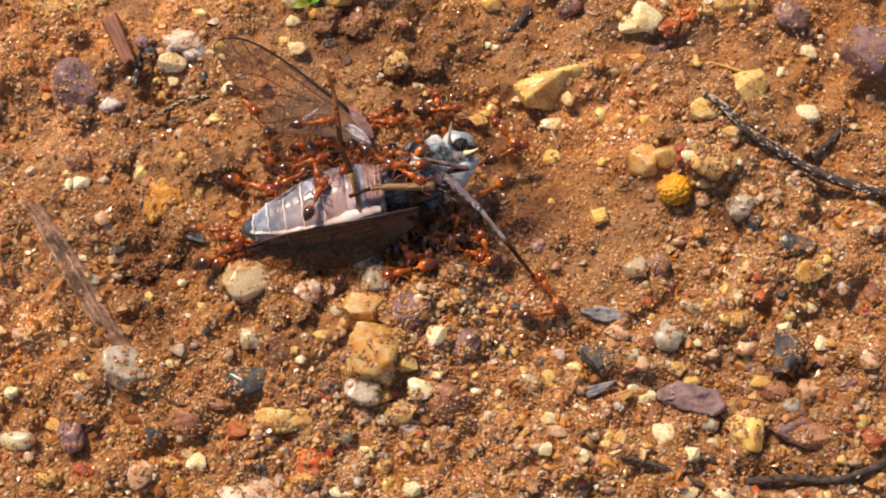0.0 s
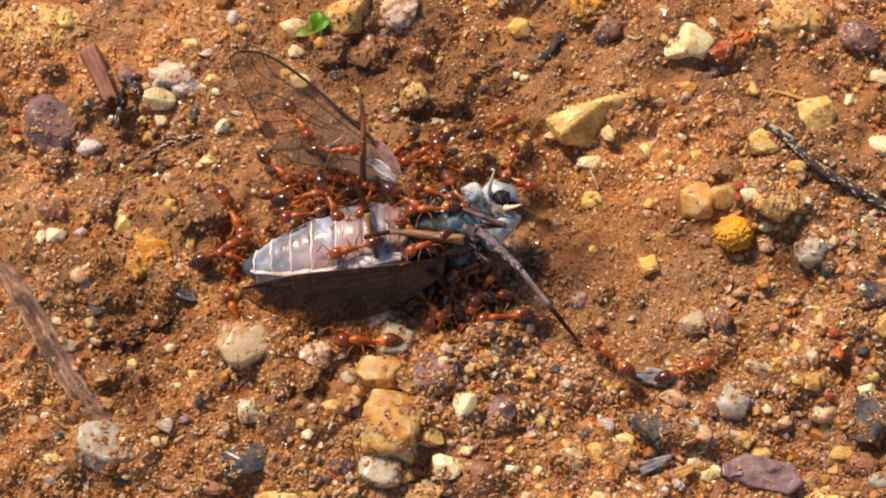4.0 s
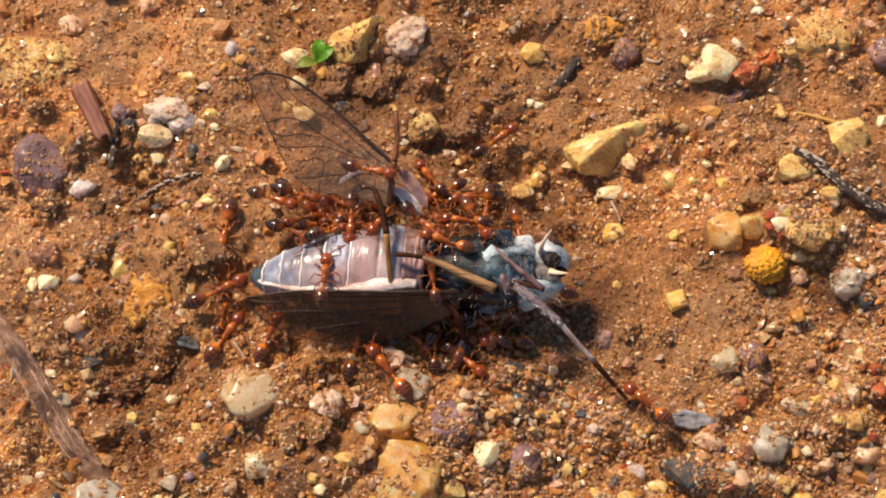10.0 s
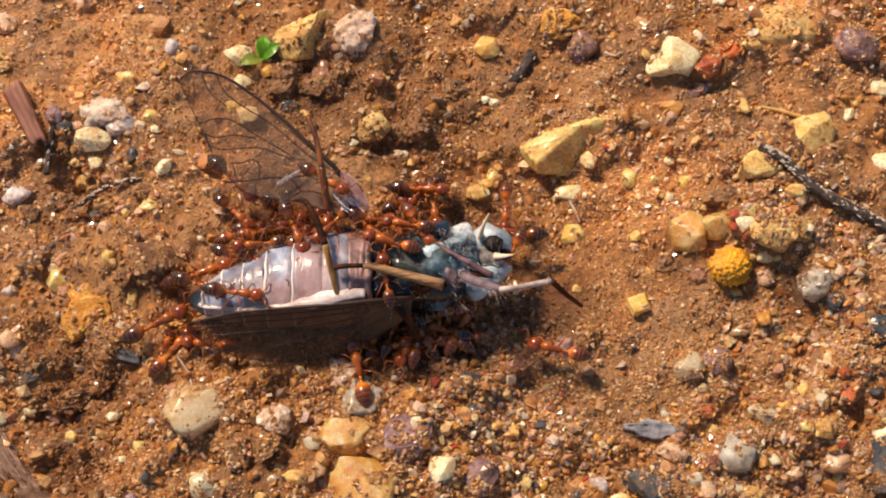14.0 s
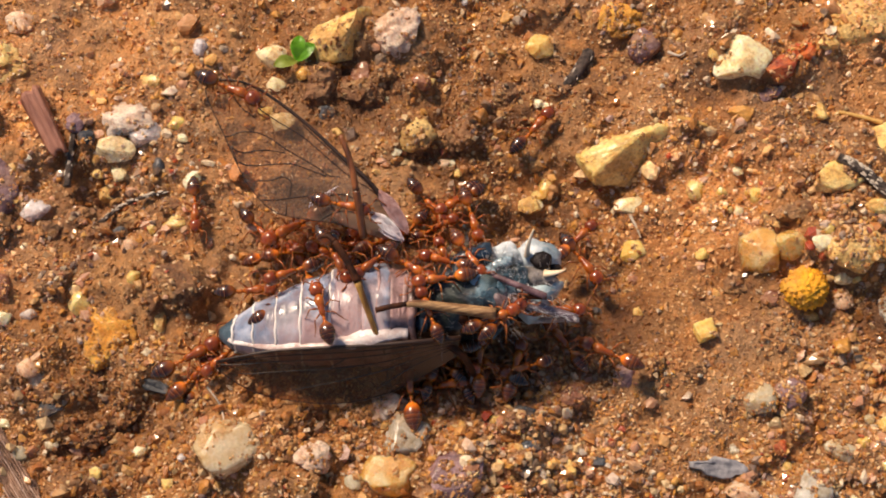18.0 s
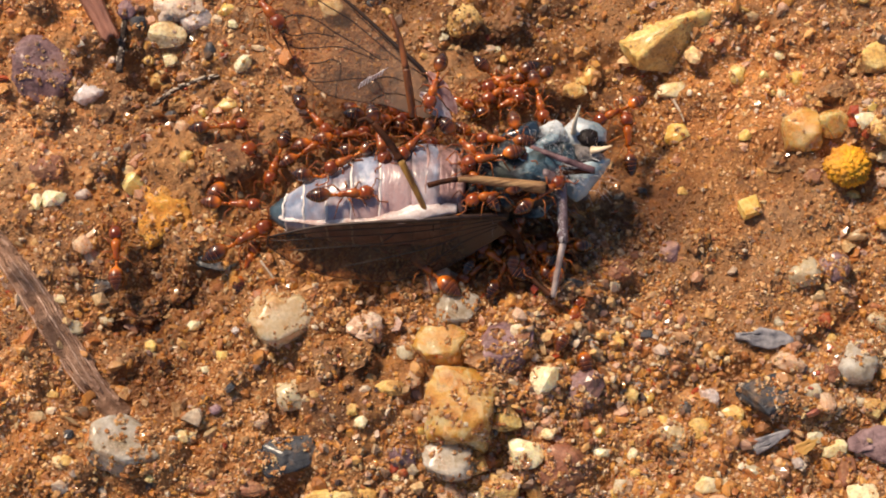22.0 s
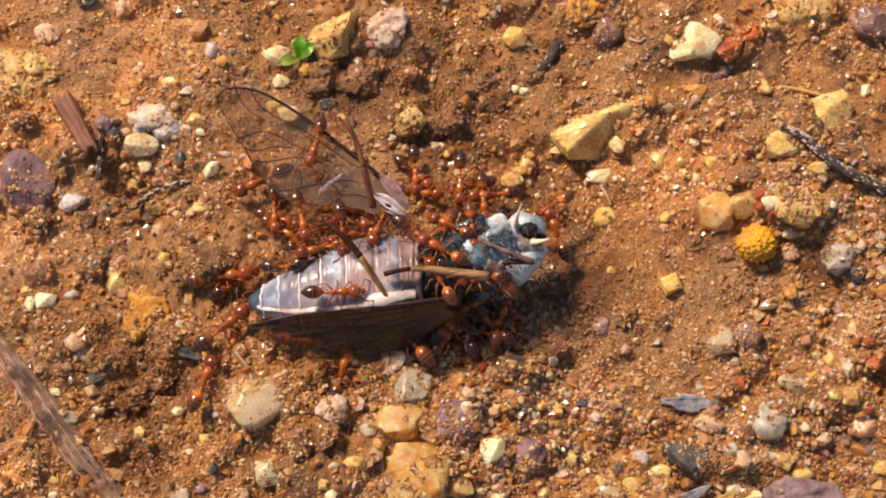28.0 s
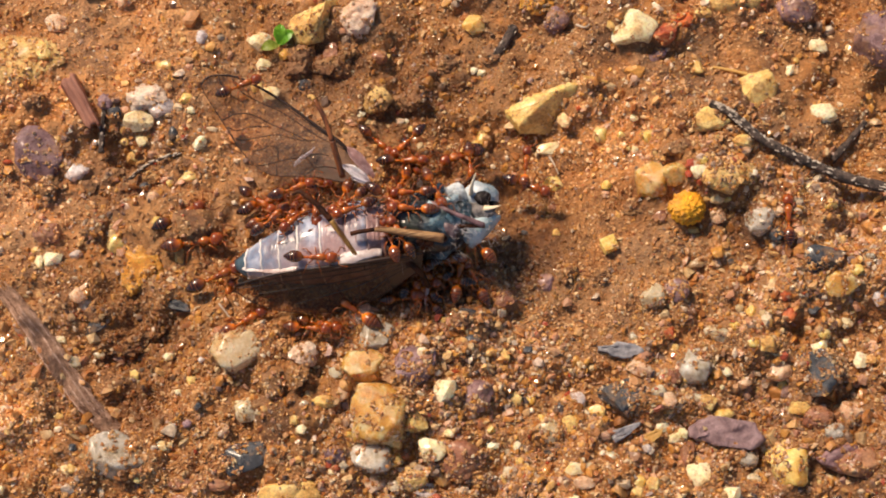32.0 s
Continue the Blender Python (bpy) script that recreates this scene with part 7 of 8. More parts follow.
ride(0.88, [(0, 3.61, -9.91, 0.14, -36), (7, 7.08, -8.28, 0.62, -35), (9, 6.58, -7.58, 2.89, 31), (12, 7.03, -7.48, 2.41, 12), (16, 6.45, -6.55, 4.48, 11), (19, 7.05, -6.41, 4.35, 20), (23, 6.32, -8.92, 0.34, 153), (28, 6.07, -6.77, 4.39, 198), (32, 6.66, -6.86, 4.19, 372)])
ride(0.95, [(0, 10.59, -6.10, 2.06, -158), (4, 6.44, -6.83, 4.27, -335), (9, 10.45, -6.23, 1.90, -218), (13, 11.12, -3.68, 0.47, -126), (19, 10.57, -5.94, 2.66, 12), (23, 8.28, -14.29, 0.10, 78), (28, 3.56, -6.42, 4.63, 116), (32, 2.78, -6.29, 4.44, 104)])
ride(0.95, [(0, -9.51, -7.24, 1.30, 165), (4, -10.67, -4.62, 0.10, 32), (7, -6.91, -2.19, 0.12, 144), (9, -6.34, -2.22, 0.13, -7), (13, -8.05, -5.90, 3.08, -39), (16, -7.33, -6.83, 3.74, 39), (19, -7.52, -2.69, 0.12, -6), (23, -9.33, -2.88, 0.11, -120), (28, -10.09, -4.66, 0.10, 31), (32, -7.01, -1.28, 0.11, 15)])
ride(0.95, [(4, -2.94, -0.96, 0.14, -175), (9, -3.47, -4.74, 4.63, -325), (13, -3.38, -0.30, 0.11, -398), (19, -1.40, -0.76, 0.15, -366), (23, -3.17, 0.16, 0.11, -367), (28, -4.40, -4.05, 3.46, -324), (32, -5.06, -2.96, 0.40, -336)])
ride(0.90, [(0, -11.49, -5.99, 1.00, -17), (4, -9.75, -5.62, 1.00, 156), (9, -7.12, -10.55, 1.00, 38), (12, -8.68, -9.43, 1.00, 180), (16, -7.71, -9.05, 1.00, 166), (21, -11.53, -6.10, 2.00, 343), (25, -9.10, -6.18, 2.00, 420), (28, -5.59, -9.29, 1.00, 351), (32, -3.75, -11.65, 1.00, 350)])
ride(1.00, [(0, -1.57, -10.07, 0.60, 79), (4, -0.84, -11.99, 0.40, 172), (7, -3.98, -12.02, 0.60, 189), (9, -4.10, -11.80, 0.50, 125), (12, 5.35, -7.30, 0.60, -38), (16, -4.86, -10.87, 0.60, 12), (18, -0.80, -5.92, 0.60, 102), (19, -0.44, -7.72, 0.80, 55), (23, 3.65, -6.60, 1.00, 35), (28, -2.91, -11.16, 0.50, 67), (32, -2.97, -11.62, 0.50, -19)])
ride(0.95, [(0, 4.39, -4.93, 4.92, -36), (9, 3.61, -2.02, 0.45, 137), (13, 3.96, -1.77, 0.35, 119), (19, 4.21, -2.42, 1.12, 155), (23, 4.12, -1.57, 0.27, 212), (28, 3.64, -2.09, 0.47, 229), (32, 3.34, -1.03, 0.15, 241)])
ride(0.95, [(4, 3.68, 1.29, 0.10, 9), (9, 4.88, 0.69, 0.11, -163), (13, 5.33, 0.85, 0.10, -155), (19, 4.64, 2.15, 0.10, -146), (23, 4.61, 1.84, 0.10, -145), (28, 7.23, 0.65, 0.10, -178), (32, 8.06, 1.14, 0.10, -161)])
ride(0.90, [(9, -2.14, -0.18, 6.20, 2), (12, 0.94, -1.00, 5.50, -22), (16, -1.24, 0.54, 5.20, -35), (19, -1.77, -0.00, 5.00, -11), (23, 1.30, -0.02, 5.00, -126), (25, -5.87, -1.87, 4.40, -132), (32, -4.00, -2.06, 4.60, 16)])
roam(0.90, [(0, -19.23, 4.74, 4.80, -43), (2, -18.72, 4.48, 4.79, -51), (3, -18.86, 5.47, 5.41, -121), (4, -15.25, 5.96, 5.14, -53), (7, -12.70, 5.15, 5.14, -50), (9, -18.47, 4.93, 2.19, -11), (12, -14.15, 1.95, 3.21, -29), (16, -17.06, -1.18, 3.23, -13), (18, -15.31, -1.18, 3.28, 27), (25, -16.07, -0.82, 3.24, -26), (32, -15.39, 0.50, 3.21, 33)])
roam(1.00, [(0, -3.74, 6.44, 0.82, 7), (6.5, -0.43, 9.70, -0.55, 31), (8, -1.32, 7.84, -0.98, 39), (9, -1.69, 10.40, -0.69, 51), (10, -2.42, 10.22, -0.64, 41), (11, -3.00, 7.35, -0.31, 32), (13, -4.42, 5.78, 0.96, -11), (17, -3.89, 6.50, -0.35, 19), (18, -0.36, 11.52, -0.72, 46), (19, 1.08, 11.56, -0.79, 20), (20, -2.25, 9.07, -0.75, -140), (21, -5.39, 6.68, 0.09, -149), (25, -3.77, 6.28, 0.33, -149), (32, -5.50, 5.36, 0.66, 0)])
roam(1.15, [(0, -6.01, -7.42, 0.53, -161), (4, -10.42, -8.32, 0.83, -182), (5, -10.47, -7.42, 0.78, -193), (7, -13.59, -7.59, 0.89, -175), (9, -9.99, -7.24, 0.85, -227), (13, -8.75, -5.62, 0.83, -237), (16, -7.70, -7.63, 0.76, -299), (19, -8.18, -4.36, 0.78, -247), (21, -10.59, -6.16, 0.90, -215), (25, -7.70, -3.98, 0.76, -242), (32, -9.99, -6.08, 0.88, -217)])
roam(1.10, [(0, -14.41, 0.74, 2.24, 17), (13, -15.45, 5.04, 2.15, -23), (16, -18.47, 6.98, 5.23, -123), (18, -18.29, 11.34, 5.51, -29), (19, -17.66, 8.69, 5.83, -113), (21, -18.99, 7.79, 5.88, -117), (23, -19.85, 9.60, 5.98, 21), (25, -16.40, 8.62, 2.17, -143), (28, -18.24, 6.58, 0.42, -153), (30, -24.41, 5.62, 0.48, -171), (32, -22.68, 1.99, 0.27, -335)])
roam(1.20, [(0, -18.63, -0.75, 0.28, -12), (9, -22.10, 2.65, 0.28, -134), (12, -17.86, 1.42, 0.25, 15), (16, -19.07, -0.70, 0.27, 22), (18, -15.15, 4.13, 1.65, -152), (19, -15.48, 6.46, 1.64, -178), (21, -21.76, 1.12, 0.26, -267), (23, -21.65, 0.31, 0.23, -347), (25, -20.08, 0.29, 0.24, -360), (32, -21.55, -0.27, 0.23, -350)])
roam(1.00, [(0, 5.35, -10.11, 0.01, 9), (2, 7.61, -7.52, -0.11, 2), (3, 11.14, -9.91, 0.05, 20), (4, 11.85, -9.54, 0.06, 18), (6.5, 21.39, -9.87, 0.14, 17), (8, 27.75, -9.85, 0.12, 16), (13, 32.26, -6.03, 0.12, 52), (25, 28.38, -0.34, 0.36, 105), (28, 25.07, -3.71, 0.35, 115), (30, 24.46, -5.00, 0.29, 102), (32, 22.76, -0.54, 0.77, 88)])
roam(1.00, [(0, -19.55, -6.70, 0.66, 33), (4, -19.36, -6.50, 0.67, 120), (9, -20.33, -4.59, 0.54, 55), (12, -20.29, -4.73, 0.56, 71), (16, -19.70, -4.64, 0.57, 39), (19, -20.75, -4.32, 0.50, 43), (21, -24.89, -3.19, 0.31, 7), (23, -32.27, -5.85, 0.11, 173), (25, -25.37, -5.21, 0.23, 339), (28, -21.90, -6.96, 0.51, 426), (32, -17.74, -6.64, 0.75, 383)])
roam(0.90, [(0, -8.73, 4.68, 2.06, -11), (13, -10.19, 4.39, 3.15, -15), (17, -18.88, 3.69, 1.17, -0), (19, -23.39, 7.62, 0.58, -167), (20, -24.00, 6.06, 0.50, -12), (21, -23.86, 3.11, 0.33, -15), (25, -14.62, 4.55, 4.15, 143), (28, -13.93, 7.40, 4.90, 251), (30, -12.68, 4.83, 4.95, 345), (32, -17.30, 10.12, 5.64, 381)])
roam(1.00, [(0, -0.61, -6.62, 0.21, -161), (16, -3.23, -3.56, 0.31, -214), (18, 0.90, -2.32, -0.37, -236), (20, 1.03, -3.95, -0.18, -236), (23, -1.91, -12.01, 0.41, -272), (25, -2.79, -5.61, 0.36, -269), (28, -4.90, -2.13, 0.47, -216), (32, -0.86, -4.06, 0.04, -247)])
roam(0.90, [(0, -6.44, -5.24, 0.90, -54), (12, -4.40, -6.43, 0.46, -36), (16, -6.14, -2.95, 0.63, -214), (21, -6.81, -5.43, 0.73, -215), (23, -5.06, -4.88, 0.58, -226), (25, -0.95, -4.16, 0.06, -213), (28, -2.39, -1.42, 0.01, -153), (32, -4.06, -4.60, 0.46, -146)])
ride(0.90, [(0, -3.99, -0.86, 0.32, 28), (2.3, -4.47, -0.94, 0.31, 25), (4.3, -4.78, -0.91, 0.31, 26), (7.3, -4.56, -1.48, 0.33, 18), (9.3, -4.84, -1.70, 0.33, 14), (12.3, -4.57, -1.45, 0.33, 15), (13.3, -4.52, -1.44, 0.33, 6), (16.3, -4.93, -1.11, 0.31, 8), (18.3, -5.04, -1.14, 0.31, 16), (19.3, -4.79, -1.01, 0.31, 14), (21.3, -4.74, -1.00, 0.31, 7), (23.3, -5.05, -1.26, 0.31, 7), (25.3, -5.83, -1.47, 0.31, 36), (28.3, -4.19, -1.06, 0.32, 21), (30.3, -3.94, -0.83, 0.32, 48), (32, -4.32, -1.36, 0.33, 22)])
ride(0.95, [(0, -1.39, 1.14, 0.30, -32), (2.4, -1.87, 1.06, 0.30, -35), (4.4, -2.18, 1.09, 0.30, -34), (7.4, -1.96, 0.52, 0.30, -42), (9.4, -2.24, 0.30, 0.31, -46), (12.4, -1.97, 0.55, 0.30, -45), (13.4, -1.92, 0.56, 0.30, -54), (16.4, -2.33, 0.89, 0.30, -52), (18.4, -2.44, 0.86, 0.30, -44), (19.4, -2.19, 0.99, 0.30, -46), (21.4, -2.14, 1.00, 0.30, -53), (23.4, -2.45, 0.74, 0.30, -53), (25.4, -3.23, 0.53, 0.30, -24), (28.4, -1.59, 0.94, 0.30, -39), (30.4, -1.34, 1.17, 0.30, -12), (32, -1.72, 0.64, 0.30, -38)])
ride(0.90, [(0, -6.22, 0.34, 0.30, -94), (2.3, -6.64, 0.13, 0.30, -82), (4.3, -6.62, 1.23, 0.30, -41), (7.3, -7.19, 0.41, 0.30, -72), (9.3, -6.79, -0.17, 0.30, -35), (12.3, -6.14, -0.21, 0.30, -52), (13.3, -6.53, -0.36, 0.30, -43), (16.3, -6.67, 0.29, 0.30, -40), (18.3, -6.90, 0.20, 0.30, -43), (19.3, -6.66, 0.27, 0.30, -55), (21.3, -6.52, 0.31, 0.30, -47), (25.3, -8.94, -1.49, 0.30, -29), (28.3, -7.40, -0.01, 0.30, -91), (30.3, -7.63, 1.19, 0.30, -89), (32, -7.21, -1.18, 0.30, -40)])
ride(0.90, [(0, 0.97, -0.44, 0.34, -115), (4.2, -0.53, 0.36, 0.31, -160), (7.2, -1.15, -0.47, 0.33, -157), (9.2, -3.39, -2.72, 0.98, -98), (12.2, -0.55, -0.56, 0.34, -151), (13.2, -0.44, -2.20, 1.19, -167), (16.2, -1.88, -0.41, 0.32, -242), (18.2, 0.47, -0.51, 0.34, -342), (19.2, -1.67, 0.43, 0.31, -326), (21.2, -1.27, 0.14, 0.31, -320), (25.2, -1.25, -0.77, 0.35, -499), (28.2, -1.57, -2.01, 0.75, -551), (30.2, -0.16, -2.54, 1.99, -696), (32, -1.03, -3.03, 3.73, -838)])
ride(0.95, [(0, 8.02, 0.36, 0.30, -71), (4.4, 5.16, 1.10, 0.30, -74), (7.4, 6.11, 0.01, 0.31, -78), (9.4, 6.19, -0.49, 0.32, -90), (12.4, 6.08, -0.38, 0.32, -80), (13.4, 6.50, -0.36, 0.32, -84), (16.4, 6.14, 0.85, 0.30, -73), (18.4, 5.69, 0.80, 0.30, -70), (19.4, 5.60, 0.95, 0.30, -77), (21.4, 6.99, 1.18, 0.30, -91), (25.4, 9.81, 0.35, 0.30, 38), (28.4, 6.78, -0.08, 0.31, -98), (30.4, 5.35, 0.41, 0.31, 24), (32, 8.94, -0.05, 0.31, -93)])
ride(0.90, [(0, 7.82, 2.14, 0.30, 90), (7.2, 3.04, 2.11, 0.30, 102), (9.2, 1.85, 1.94, 0.30, 101), (12.2, 3.47, 2.26, 0.30, 269), (13.2, 5.21, 0.17, 0.31, 420), (16.2, 1.87, 2.06, 0.30, 284), (18.2, 3.01, 1.75, 0.30, 315), (21.2, 4.32, 2.40, 0.30, 309), (25.2, 4.01, 2.32, 0.30, 321), (28.2, 2.06, 2.29, 0.30, 275), (30.2, 3.97, 2.19, 0.30, 150), (32, 4.09, 2.54, 0.30, 219)])
ride(0.95, [(0, 5.72, -8.46, 0.92, 65), (4.3, 5.13, -8.23, 1.34, 72), (7.3, 5.47, -8.69, 0.73, 77), (9.3, 5.17, -8.74, 0.72, 82), (12.3, 5.28, -8.71, 0.73, 62), (13.3, 5.14, -8.44, 1.02, 71), (16.3, 4.96, -7.40, 4.03, 68), (18.3, 6.01, -7.59, 3.36, 89), (19.3, 5.48, -7.54, 3.69, 73), (21.3, 5.43, -7.33, 4.10, 68), (25.3, 5.13, -8.91, 0.60, 200), (28.3, 4.55, -7.80, 2.50, 233), (30.3, 6.44, -7.78, 2.13, 64), (32, 4.56, -8.13, 1.50, -116)])
ride(0.90, [(0, 8.12, -8.76, 0.43, 175), (4.3, 7.53, -8.53, 0.55, 182), (7.3, 7.87, -8.99, 0.39, 187), (9.3, 7.57, -9.04, 0.40, 192), (12.3, 7.68, -9.01, 0.39, 172), (13.3, 7.54, -8.74, 0.47, 181), (16.3, 7.36, -7.70, 1.55, 178), (18.3, 8.41, -7.89, 0.90, 199), (19.3, 7.88, -7.84, 1.02, 183), (21.3, 7.83, -7.63, 1.36, 178), (25.3, 7.53, -9.21, 0.37, 310), (28.3, 6.95, -8.10, 1.09, 343), (30.3, 8.84, -8.08, 0.69, 174), (32, 6.96, -8.43, 0.73, -6)])
ride(0.90, [(0, 1.81, -10.71, 0.32, -96), (7.2, 5.28, -9.08, 0.52, -95), (9.2, 4.78, -8.38, 1.08, -29), (12.2, 5.23, -8.28, 1.25, -48), (16.2, 4.65, -7.35, 4.09, -49), (19.2, 5.25, -7.21, 4.30, -40), (23.2, 4.52, -9.72, 0.37, 93), (28.2, 4.27, -7.57, 3.62, 138), (32, 4.86, -7.66, 3.40, 312)])
ride(0.90, [(0, 9.91, -10.30, 0.30, 97), (7.2, 3.78, -8.96, 0.55, -38), (9.2, 3.41, -9.30, 0.42, 108), (12.2, 3.34, -9.84, 0.34, 13), (21.2, 4.48, -8.82, 0.64, 4), (25.2, 6.06, -8.06, 1.50, -175), (32, 4.85, -9.10, 0.51, -239)])
ride(0.90, [(0, 4.94, -8.22, 1.34, -42), (4.2, 3.59, -6.65, 4.70, -157), (7.2, 4.16, -7.41, 3.97, -195), (9.2, 3.81, -7.53, 3.69, -184), (12.2, 3.92, -7.49, 3.78, -194), (13.2, 3.91, -7.39, 3.98, -182), (16.2, 4.67, -6.62, 4.82, -220), (18.2, 3.96, -6.94, 4.55, -174), (19.2, 3.84, -7.01, 4.48, -171), (21.2, 3.94, -6.48, 4.88, -180), (25.2, 3.80, -8.14, 1.43, -73), (28.2, 4.22, -7.65, 3.36, -134), (30.2, 3.98, -7.04, 4.45, -165), (32, 4.10, -7.06, 4.43, -172)])
ride(0.85, [(0, -10.46, -9.34, 0.30, 65), (2.4, -10.20, -9.33, 0.30, 76), (4.4, -10.05, -6.27, 0.30, 72), (7.4, -8.21, -9.43, 0.38, 73), (9.4, -10.76, -8.61, 0.30, 80), (12.4, -10.47, -9.18, 0.30, 65), (13.4, -10.60, -9.10, 0.30, 68), (16.4, -10.84, -8.92, 0.30, 68), (18.4, -10.36, -8.91, 0.30, 68), (19.4, -10.36, -9.06, 0.30, 73), (21.4, -10.48, -9.23, 0.30, 72), (23.4, -9.97, -9.51, 0.30, 77), (25.4, -9.63, -9.43, 0.30, 63), (28.4, -10.44, -9.25, 0.30, 76), (30.4, -9.86, -8.44, 0.30, 49), (32, -9.95, -8.48, 0.30, 61)])
ride(0.90, [(0, 12.86, -0.84, 0.30, 116), (4.2, 10.06, 0.99, 0.30, 72), (7.2, 9.26, -3.13, 1.43, -99), (9.2, 7.89, -2.18, 0.56, -62), (12.2, 10.85, -1.01, 0.30, -134), (16.2, 11.22, 0.04, 0.30, -34), (18.2, 12.13, -0.50, 0.30, 43), (19.2, 12.38, 0.39, 0.30, 135), (21.2, 11.53, 0.34, 0.30, 243), (23.2, 12.40, 0.19, 0.30, 138), (25.2, 11.04, -0.54, 0.30, 229), (28.2, 11.23, -0.65, 0.30, 209), (32, 13.10, -0.15, 0.30, 75)])

def crowd_in():
    """The thick of the crowd: ants along the belly's far edge, over the chest and under the throat."""
    rng = random.Random(21)
    spots = [(-4.6, -3.8, 3.9, 200), (-2.6, -3.2, 4.2, -75), (-0.6, -2.9, 4.2, -130),
             (2.4, -3.2, 4.0, -40), (3.7, -4.5, 4.75, 172), (4.2, -2.8, 4.1, 170), (5.8, -2.9, 3.9, -70),
             (3.2, -7.8, 1.6, 60), (4.9, -8.2, 1.4, 120), (6.6, -8.0, 1.5, 150), (7.6, -7.6, 1.3, 70)]
    for x, y, z, turn in spots:
        rows, t = [], 0.0
        while t <= 32:
            rows.append((t, x + rng.uniform(-0.5, 0.5), y + rng.uniform(-0.3, 0.3), z + rng.uniform(-0.15, 0.15), turn + rng.uniform(-22, 22)))
            t += rng.uniform(2.0, 4.0)
        ride(rng.uniform(0.86, 1.0), rows)


crowd_in()


def spread(rows, t):
    """The row at a time, between the rows given."""
    if t <= rows[0][0]:
        return rows[0][1:]
    for a, b in zip(rows, rows[1:]):
        if t <= b[0]:
            u = (t - a[0]) / (b[0] - a[0])
            u = u * u * (3 - 2 * u)
            return tuple(p + (q - p) * u for p, q in zip(a[1:], b[1:]))
    return rows[-1][1:]


def key_ant(ant, k, rows, rides):
    """Keys one ant: its way, a slight shuffle, and its stepping legs."""
    rng = random.Random(100 + k)
    out = []
    step = 0.5
    way = 0.0
    last = None
    gait = [[] for _ in range(6)]
    legs = [o for o in ant.children if o.name.startswith("leg")]
    for i in range(65):
        t = i * step
        x, y, z, turn = spread(rows, t)
        if rides and 2.0 < x < 9.5 and -9.5 < y < -6.7:
            y, z = y - 0.55, min(z, 0.25 + 0.16 * z)
        if rides:
            fx, fy, fa = fly_spot(t)
            a = radians(fa)
            x, y, turn = fx + x * math.cos(a) - y * math.sin(a), fy + x * math.sin(a) + y * math.cos(a), turn + fa
        shuffle = 0.07 if rides else 0.03
        x, y, turn = x + rng.uniform(-shuffle, shuffle), y + rng.uniform(-shuffle, shuffle), turn + rng.uniform(-5, 5)
        roll, nod = (rng.uniform(-6, 6) + (k * 37) % 25 - 12, (k * 53) % 21 - 10) if rides else (0, 0)
        out.append((t, pose(x * MM, y * MM, z * MM, roll, nod, turn)))
        for n in range(6):
            swing = (18 if (i + n) % 2 else -18) * rng.uniform(0.3, 1.0)
            gait[n].append((t, swing * (1 if n % 2 else -1)))
    walk(ant, out)
    for n, ob in enumerate(legs[:6]):
        o = ob.location.copy()
        walk(ob, [(t, Matrix.Translation(o) @ pose(0, 0, 0, 0, 0, a)) for t, a in gait[n]])


def front_bend(t):
    """Chest and head turn about the waist while the ants tug: degrees, and millimetres along."""
    turn, along = spread(FRONT_ROWS, t)
    waist = Vector((2.1, -5.85, 0)) * MM
    return Matrix.Translation(waist + Vector((along * MM, 0, 0))) @ pose(0, 0, 0, 0, 0, turn) @ Matrix.Translation(-waist)


def motions():
    walk(FLY, [(t, pose(x * MM, y * MM, 0, 0, 0, a)) for t, x, y, a in FLY_ROWS])
    k0 = KNEE_LEG.location.copy()
    walk(KNEE_LEG, [(t, Matrix.Translation(k0) @ pose(0, 0, 0, rx, 0, rz)) for t, rx, rz in KNEE_ROWS])
    f0 = FORE_LEG.location.copy()
    walk(FORE_LEG, [(t, Matrix.Translation(front_bend(t) @ f0) @ pose(0, 0, 0, 0, ry, rz - 0.6 * spread(FRONT_ROWS, t)[0])) for t, ry, rz in FORE_TIMES])
    for ob in FRONT:
        at = ob.matrix_basis.copy()
        walk(ob, [(row[0], front_bend(row[0]) @ at) for row in FRONT_ROWS])
    for obs, rows, o in ((RAISED, WING_ROWS, Vector((0.7, -2.4, 4.0)) * MM), ([STANDING], STANDING_ROWS, Vector((-0.2, -1.9, 4.8)) * MM)):
        for ob in obs:
            walk(ob, [(t, Matrix.Translation(o + Vector((dx, dy, 0)) * MM) @ pose(0, 0, 0, 0, 0, rz) @ Matrix.Translation(-o)) for t, dx, dy, rz in rows])
    s0 = SHANK[0].location.copy()
    ankle = Vector((2.1, -2.0, -1.4)) * MM
    shank_at = lambda t: Matrix.Translation(s0) @ pose(0, 0, 0, 0, *spread(SHANK_ROWS, t))
    walk(SHANK[0], [(i * 0.5, shank_at(i * 0.5)) for i in range(65)])
    walk(SHANK[1], [(i * 0.5, shank_at(i * 0.5) @ Matrix.Translation(ankle) @ pose(0, 0, 0, 0, 0, spread(FOOT_ROWS, i * 0.5)[0])) for i in range(65)])
    crowd = [FIRST_ANT] + [copy_thing(FIRST_ANT, Matrix()) for _ in ANTS[1:]]
    for k, (size, rows, rides) in enumerate(ANTS):
        crowd[k].scale = (size, size, size)
        key_ant(crowd[k], k, rows, rides)


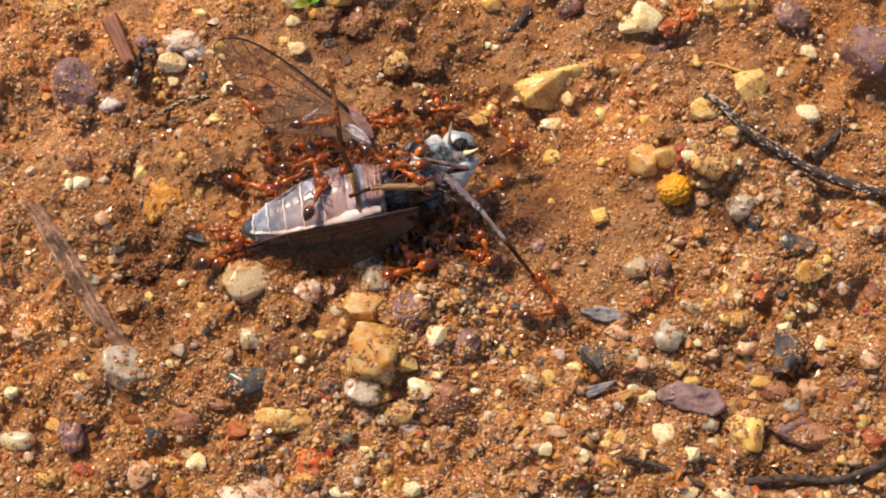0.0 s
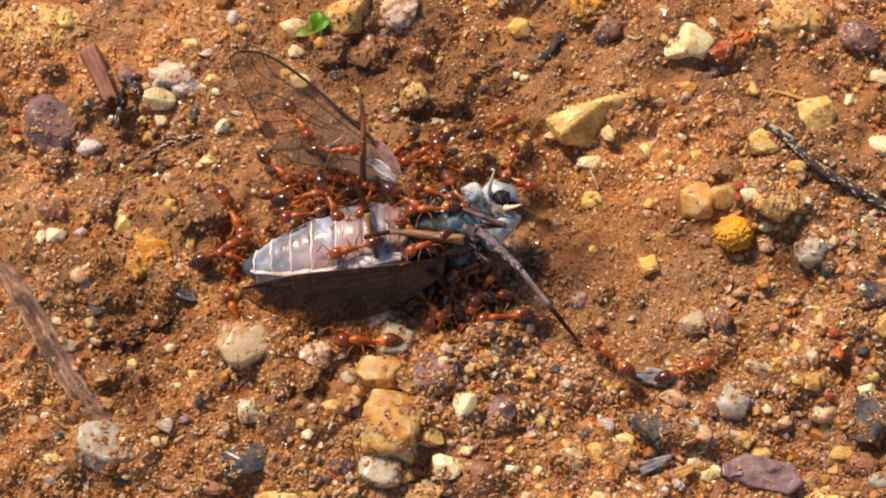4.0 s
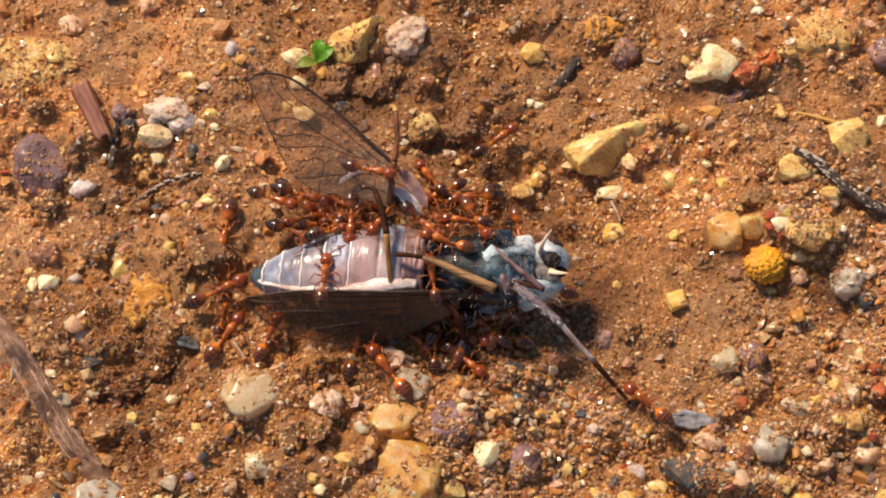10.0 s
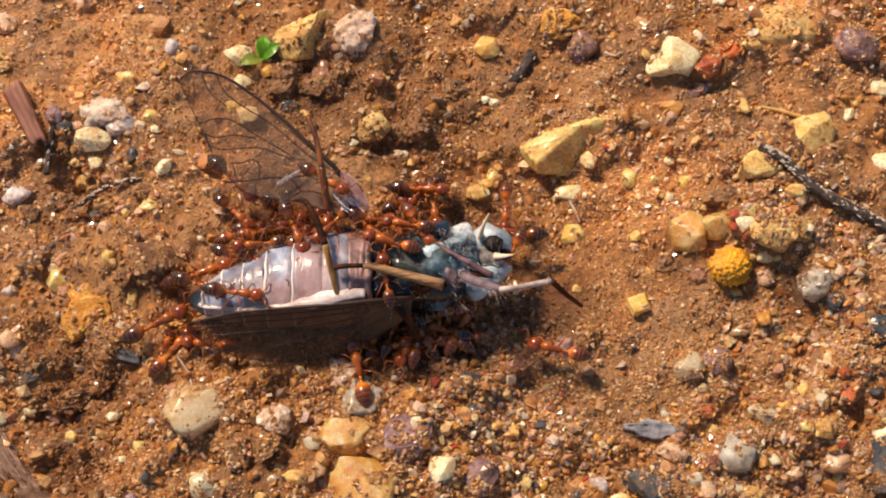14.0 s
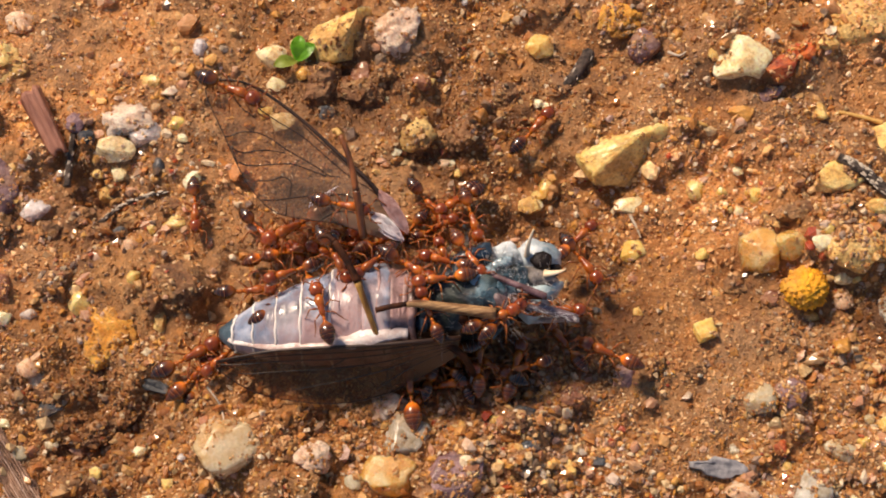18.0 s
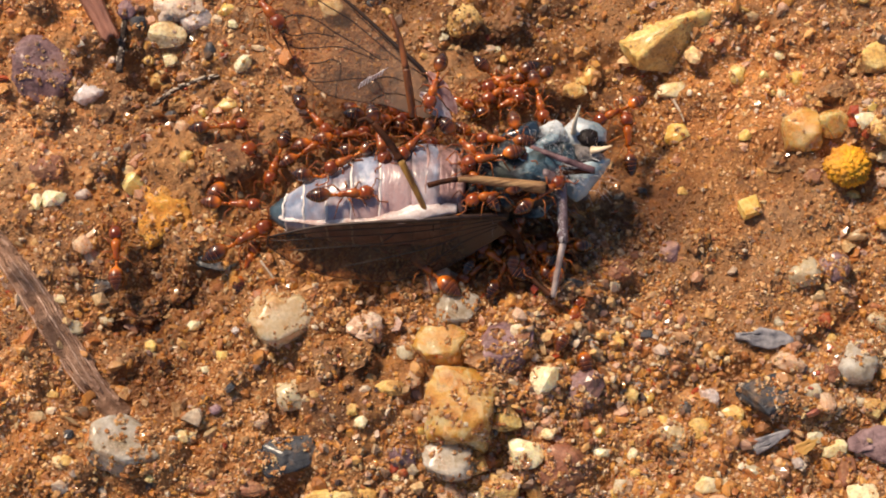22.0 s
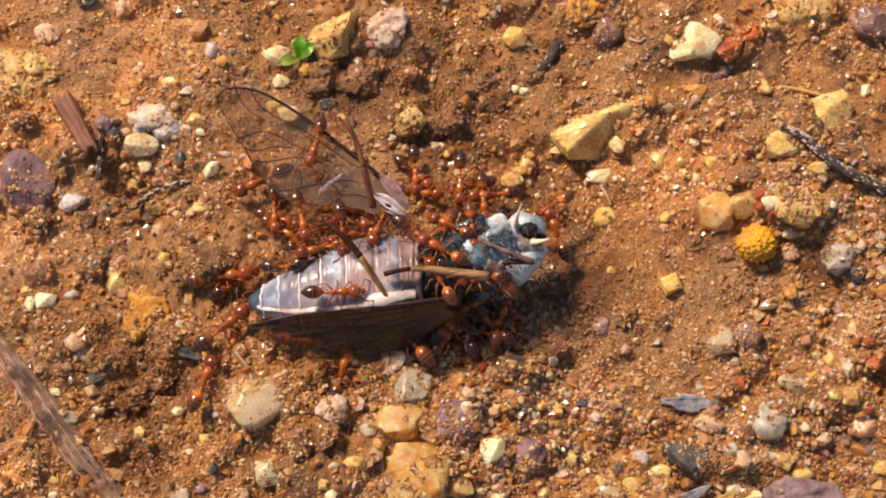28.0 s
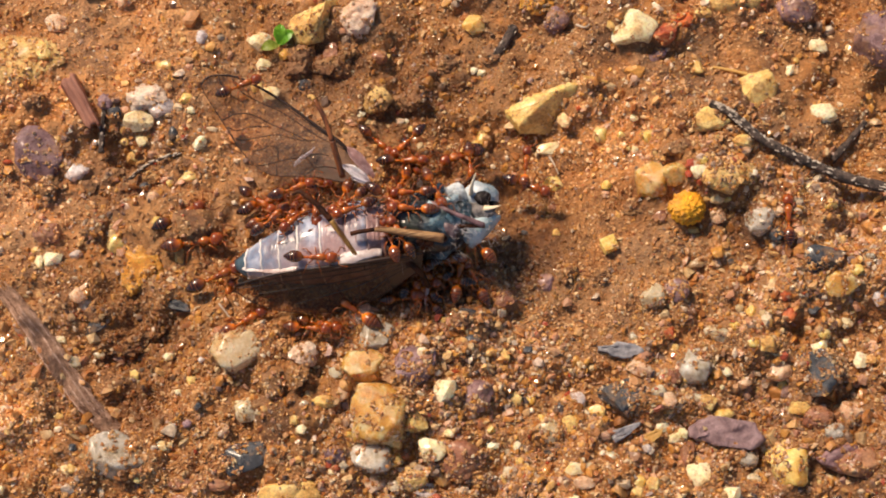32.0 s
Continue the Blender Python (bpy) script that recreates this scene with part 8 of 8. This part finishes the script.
KNEE_ROWS = [(0, 0, -2), (4, 0, 2), (12, 0, 0), (15.5, 0, 9), (18, 0, 12), (23, 0, 20), (25.5, 0, 18), (27.5, 0, 24), (32, 0, 24)]
FORE_ROWS = [(0, 0, -4), (4, 0, -1), (6.5, 0, -3), (9, 0, 1), (11, 0, 2), (12, 0, 0), (12.5, -46, -8), (13, -63, -12), (13.5, -85, 14), (15.5, 0, 30), (18, 0, 31), (19, 0, 22), (20, 0, -2), (20.5, 0, -14), (21.5, 0, -42), (23, 0, -44), (25.5, 0, -30), (26.5, 10, -80), (27.5, 15, -140), (32, 15, -140)]
FORE_TIMES = [(i * 0.5, *spread(FORE_ROWS, i * 0.5)) for i in range(65)]
FRONT_ROWS = [(0, 13, -0.6), (1, 13, -0.7), (2, 11, -0.7), (3, 9.7, -0.7), (4.5, 9, -0.6), (6.5, -3.5, 0.4), (8, -2.7, 0.4), (9, -2.8, 0.4), (10.5, -3.4, 0.35), (11, -3.8, 0.35), (11.5, -2.2, 0.2), (12, 0, 0), (12.5, 1.8, 0), (13.5, 1.7, 0), (15.5, 8, 0), (16, 10.6, 0), (16.5, 14.5, 0), (17, 13, 0), (17.5, 10.5, 0), (18, 11, 0),
              (19, 10.3, 0.1), (20, 10.5, 0.1), (21, 12, 0.1), (22, 12.5, 0.1), (22.5, 11.5, 0.2), (23.5, 12, 0.3), (24.5, 11.2, 0.1), (25.5, 10, 0), (27.5, 8.5, -0.2), (28, 8.6, -0.2), (28.5, 10, -0.2), (29, 9.4, -0.1), (30, 9, -0.1), (30.5, 6.7, -0.2), (31, 6.3, -0.2), (32, 5.7, -0.3)]
WING_ROWS = [(0, -0.15, 0.8, 0), (4.5, -0.15, 0.7, 0), (6.5, 0, 0.2, 4), (9, 0, 0, 6), (11, 0, 0, 5), (12, 0, 0, 1.5), (13.5, 0, 0.1, 1), (15.5, -0.3, 0.6, 2), (20, -0.3, 0.7, 2), (25.5, -0.4, 0.5, 4), (27.5, -0.5, 0.45, 5), (32, -0.5, 0.45, 5)]
STANDING_ROWS = [(0, -0.3, 0.3, -8), (3, -0.3, 0.3, -11), (9, 0, 0, -12), (11, 0, 0, -10), (12, 0, 0, -2), (13.5, 0, 0, 0), (15.5, -0.3, 0.3, 1), (20, -0.4, 0.3, 2), (25.5, -0.35, 0.5, 4), (28, -0.35, 0.6, 5), (32, -0.35, 0.6, 5)]
SHANK_ROWS = [(0, 0, 0), (12, 0, 0), (12.5, 67, 75), (13, 73, 74), (13.5, 88, 75), (15.5, 8, 195), (19.5, 8, 195), (20.5, 0, 340), (21.5, 0, 352), (23, 0, 352), (25.5, 0, 340), (26.5, 0, 300), (27.5, 0, 230), (32, 0, 230)]
FOOT_ROWS = [(0, 0), (12, 0), (12.5, 67), (13, 76), (13.5, 110), (15.5, -20), (19, -20), (20.5, -130), (22.5, -130), (24, 0), (32, 0)]
motions()
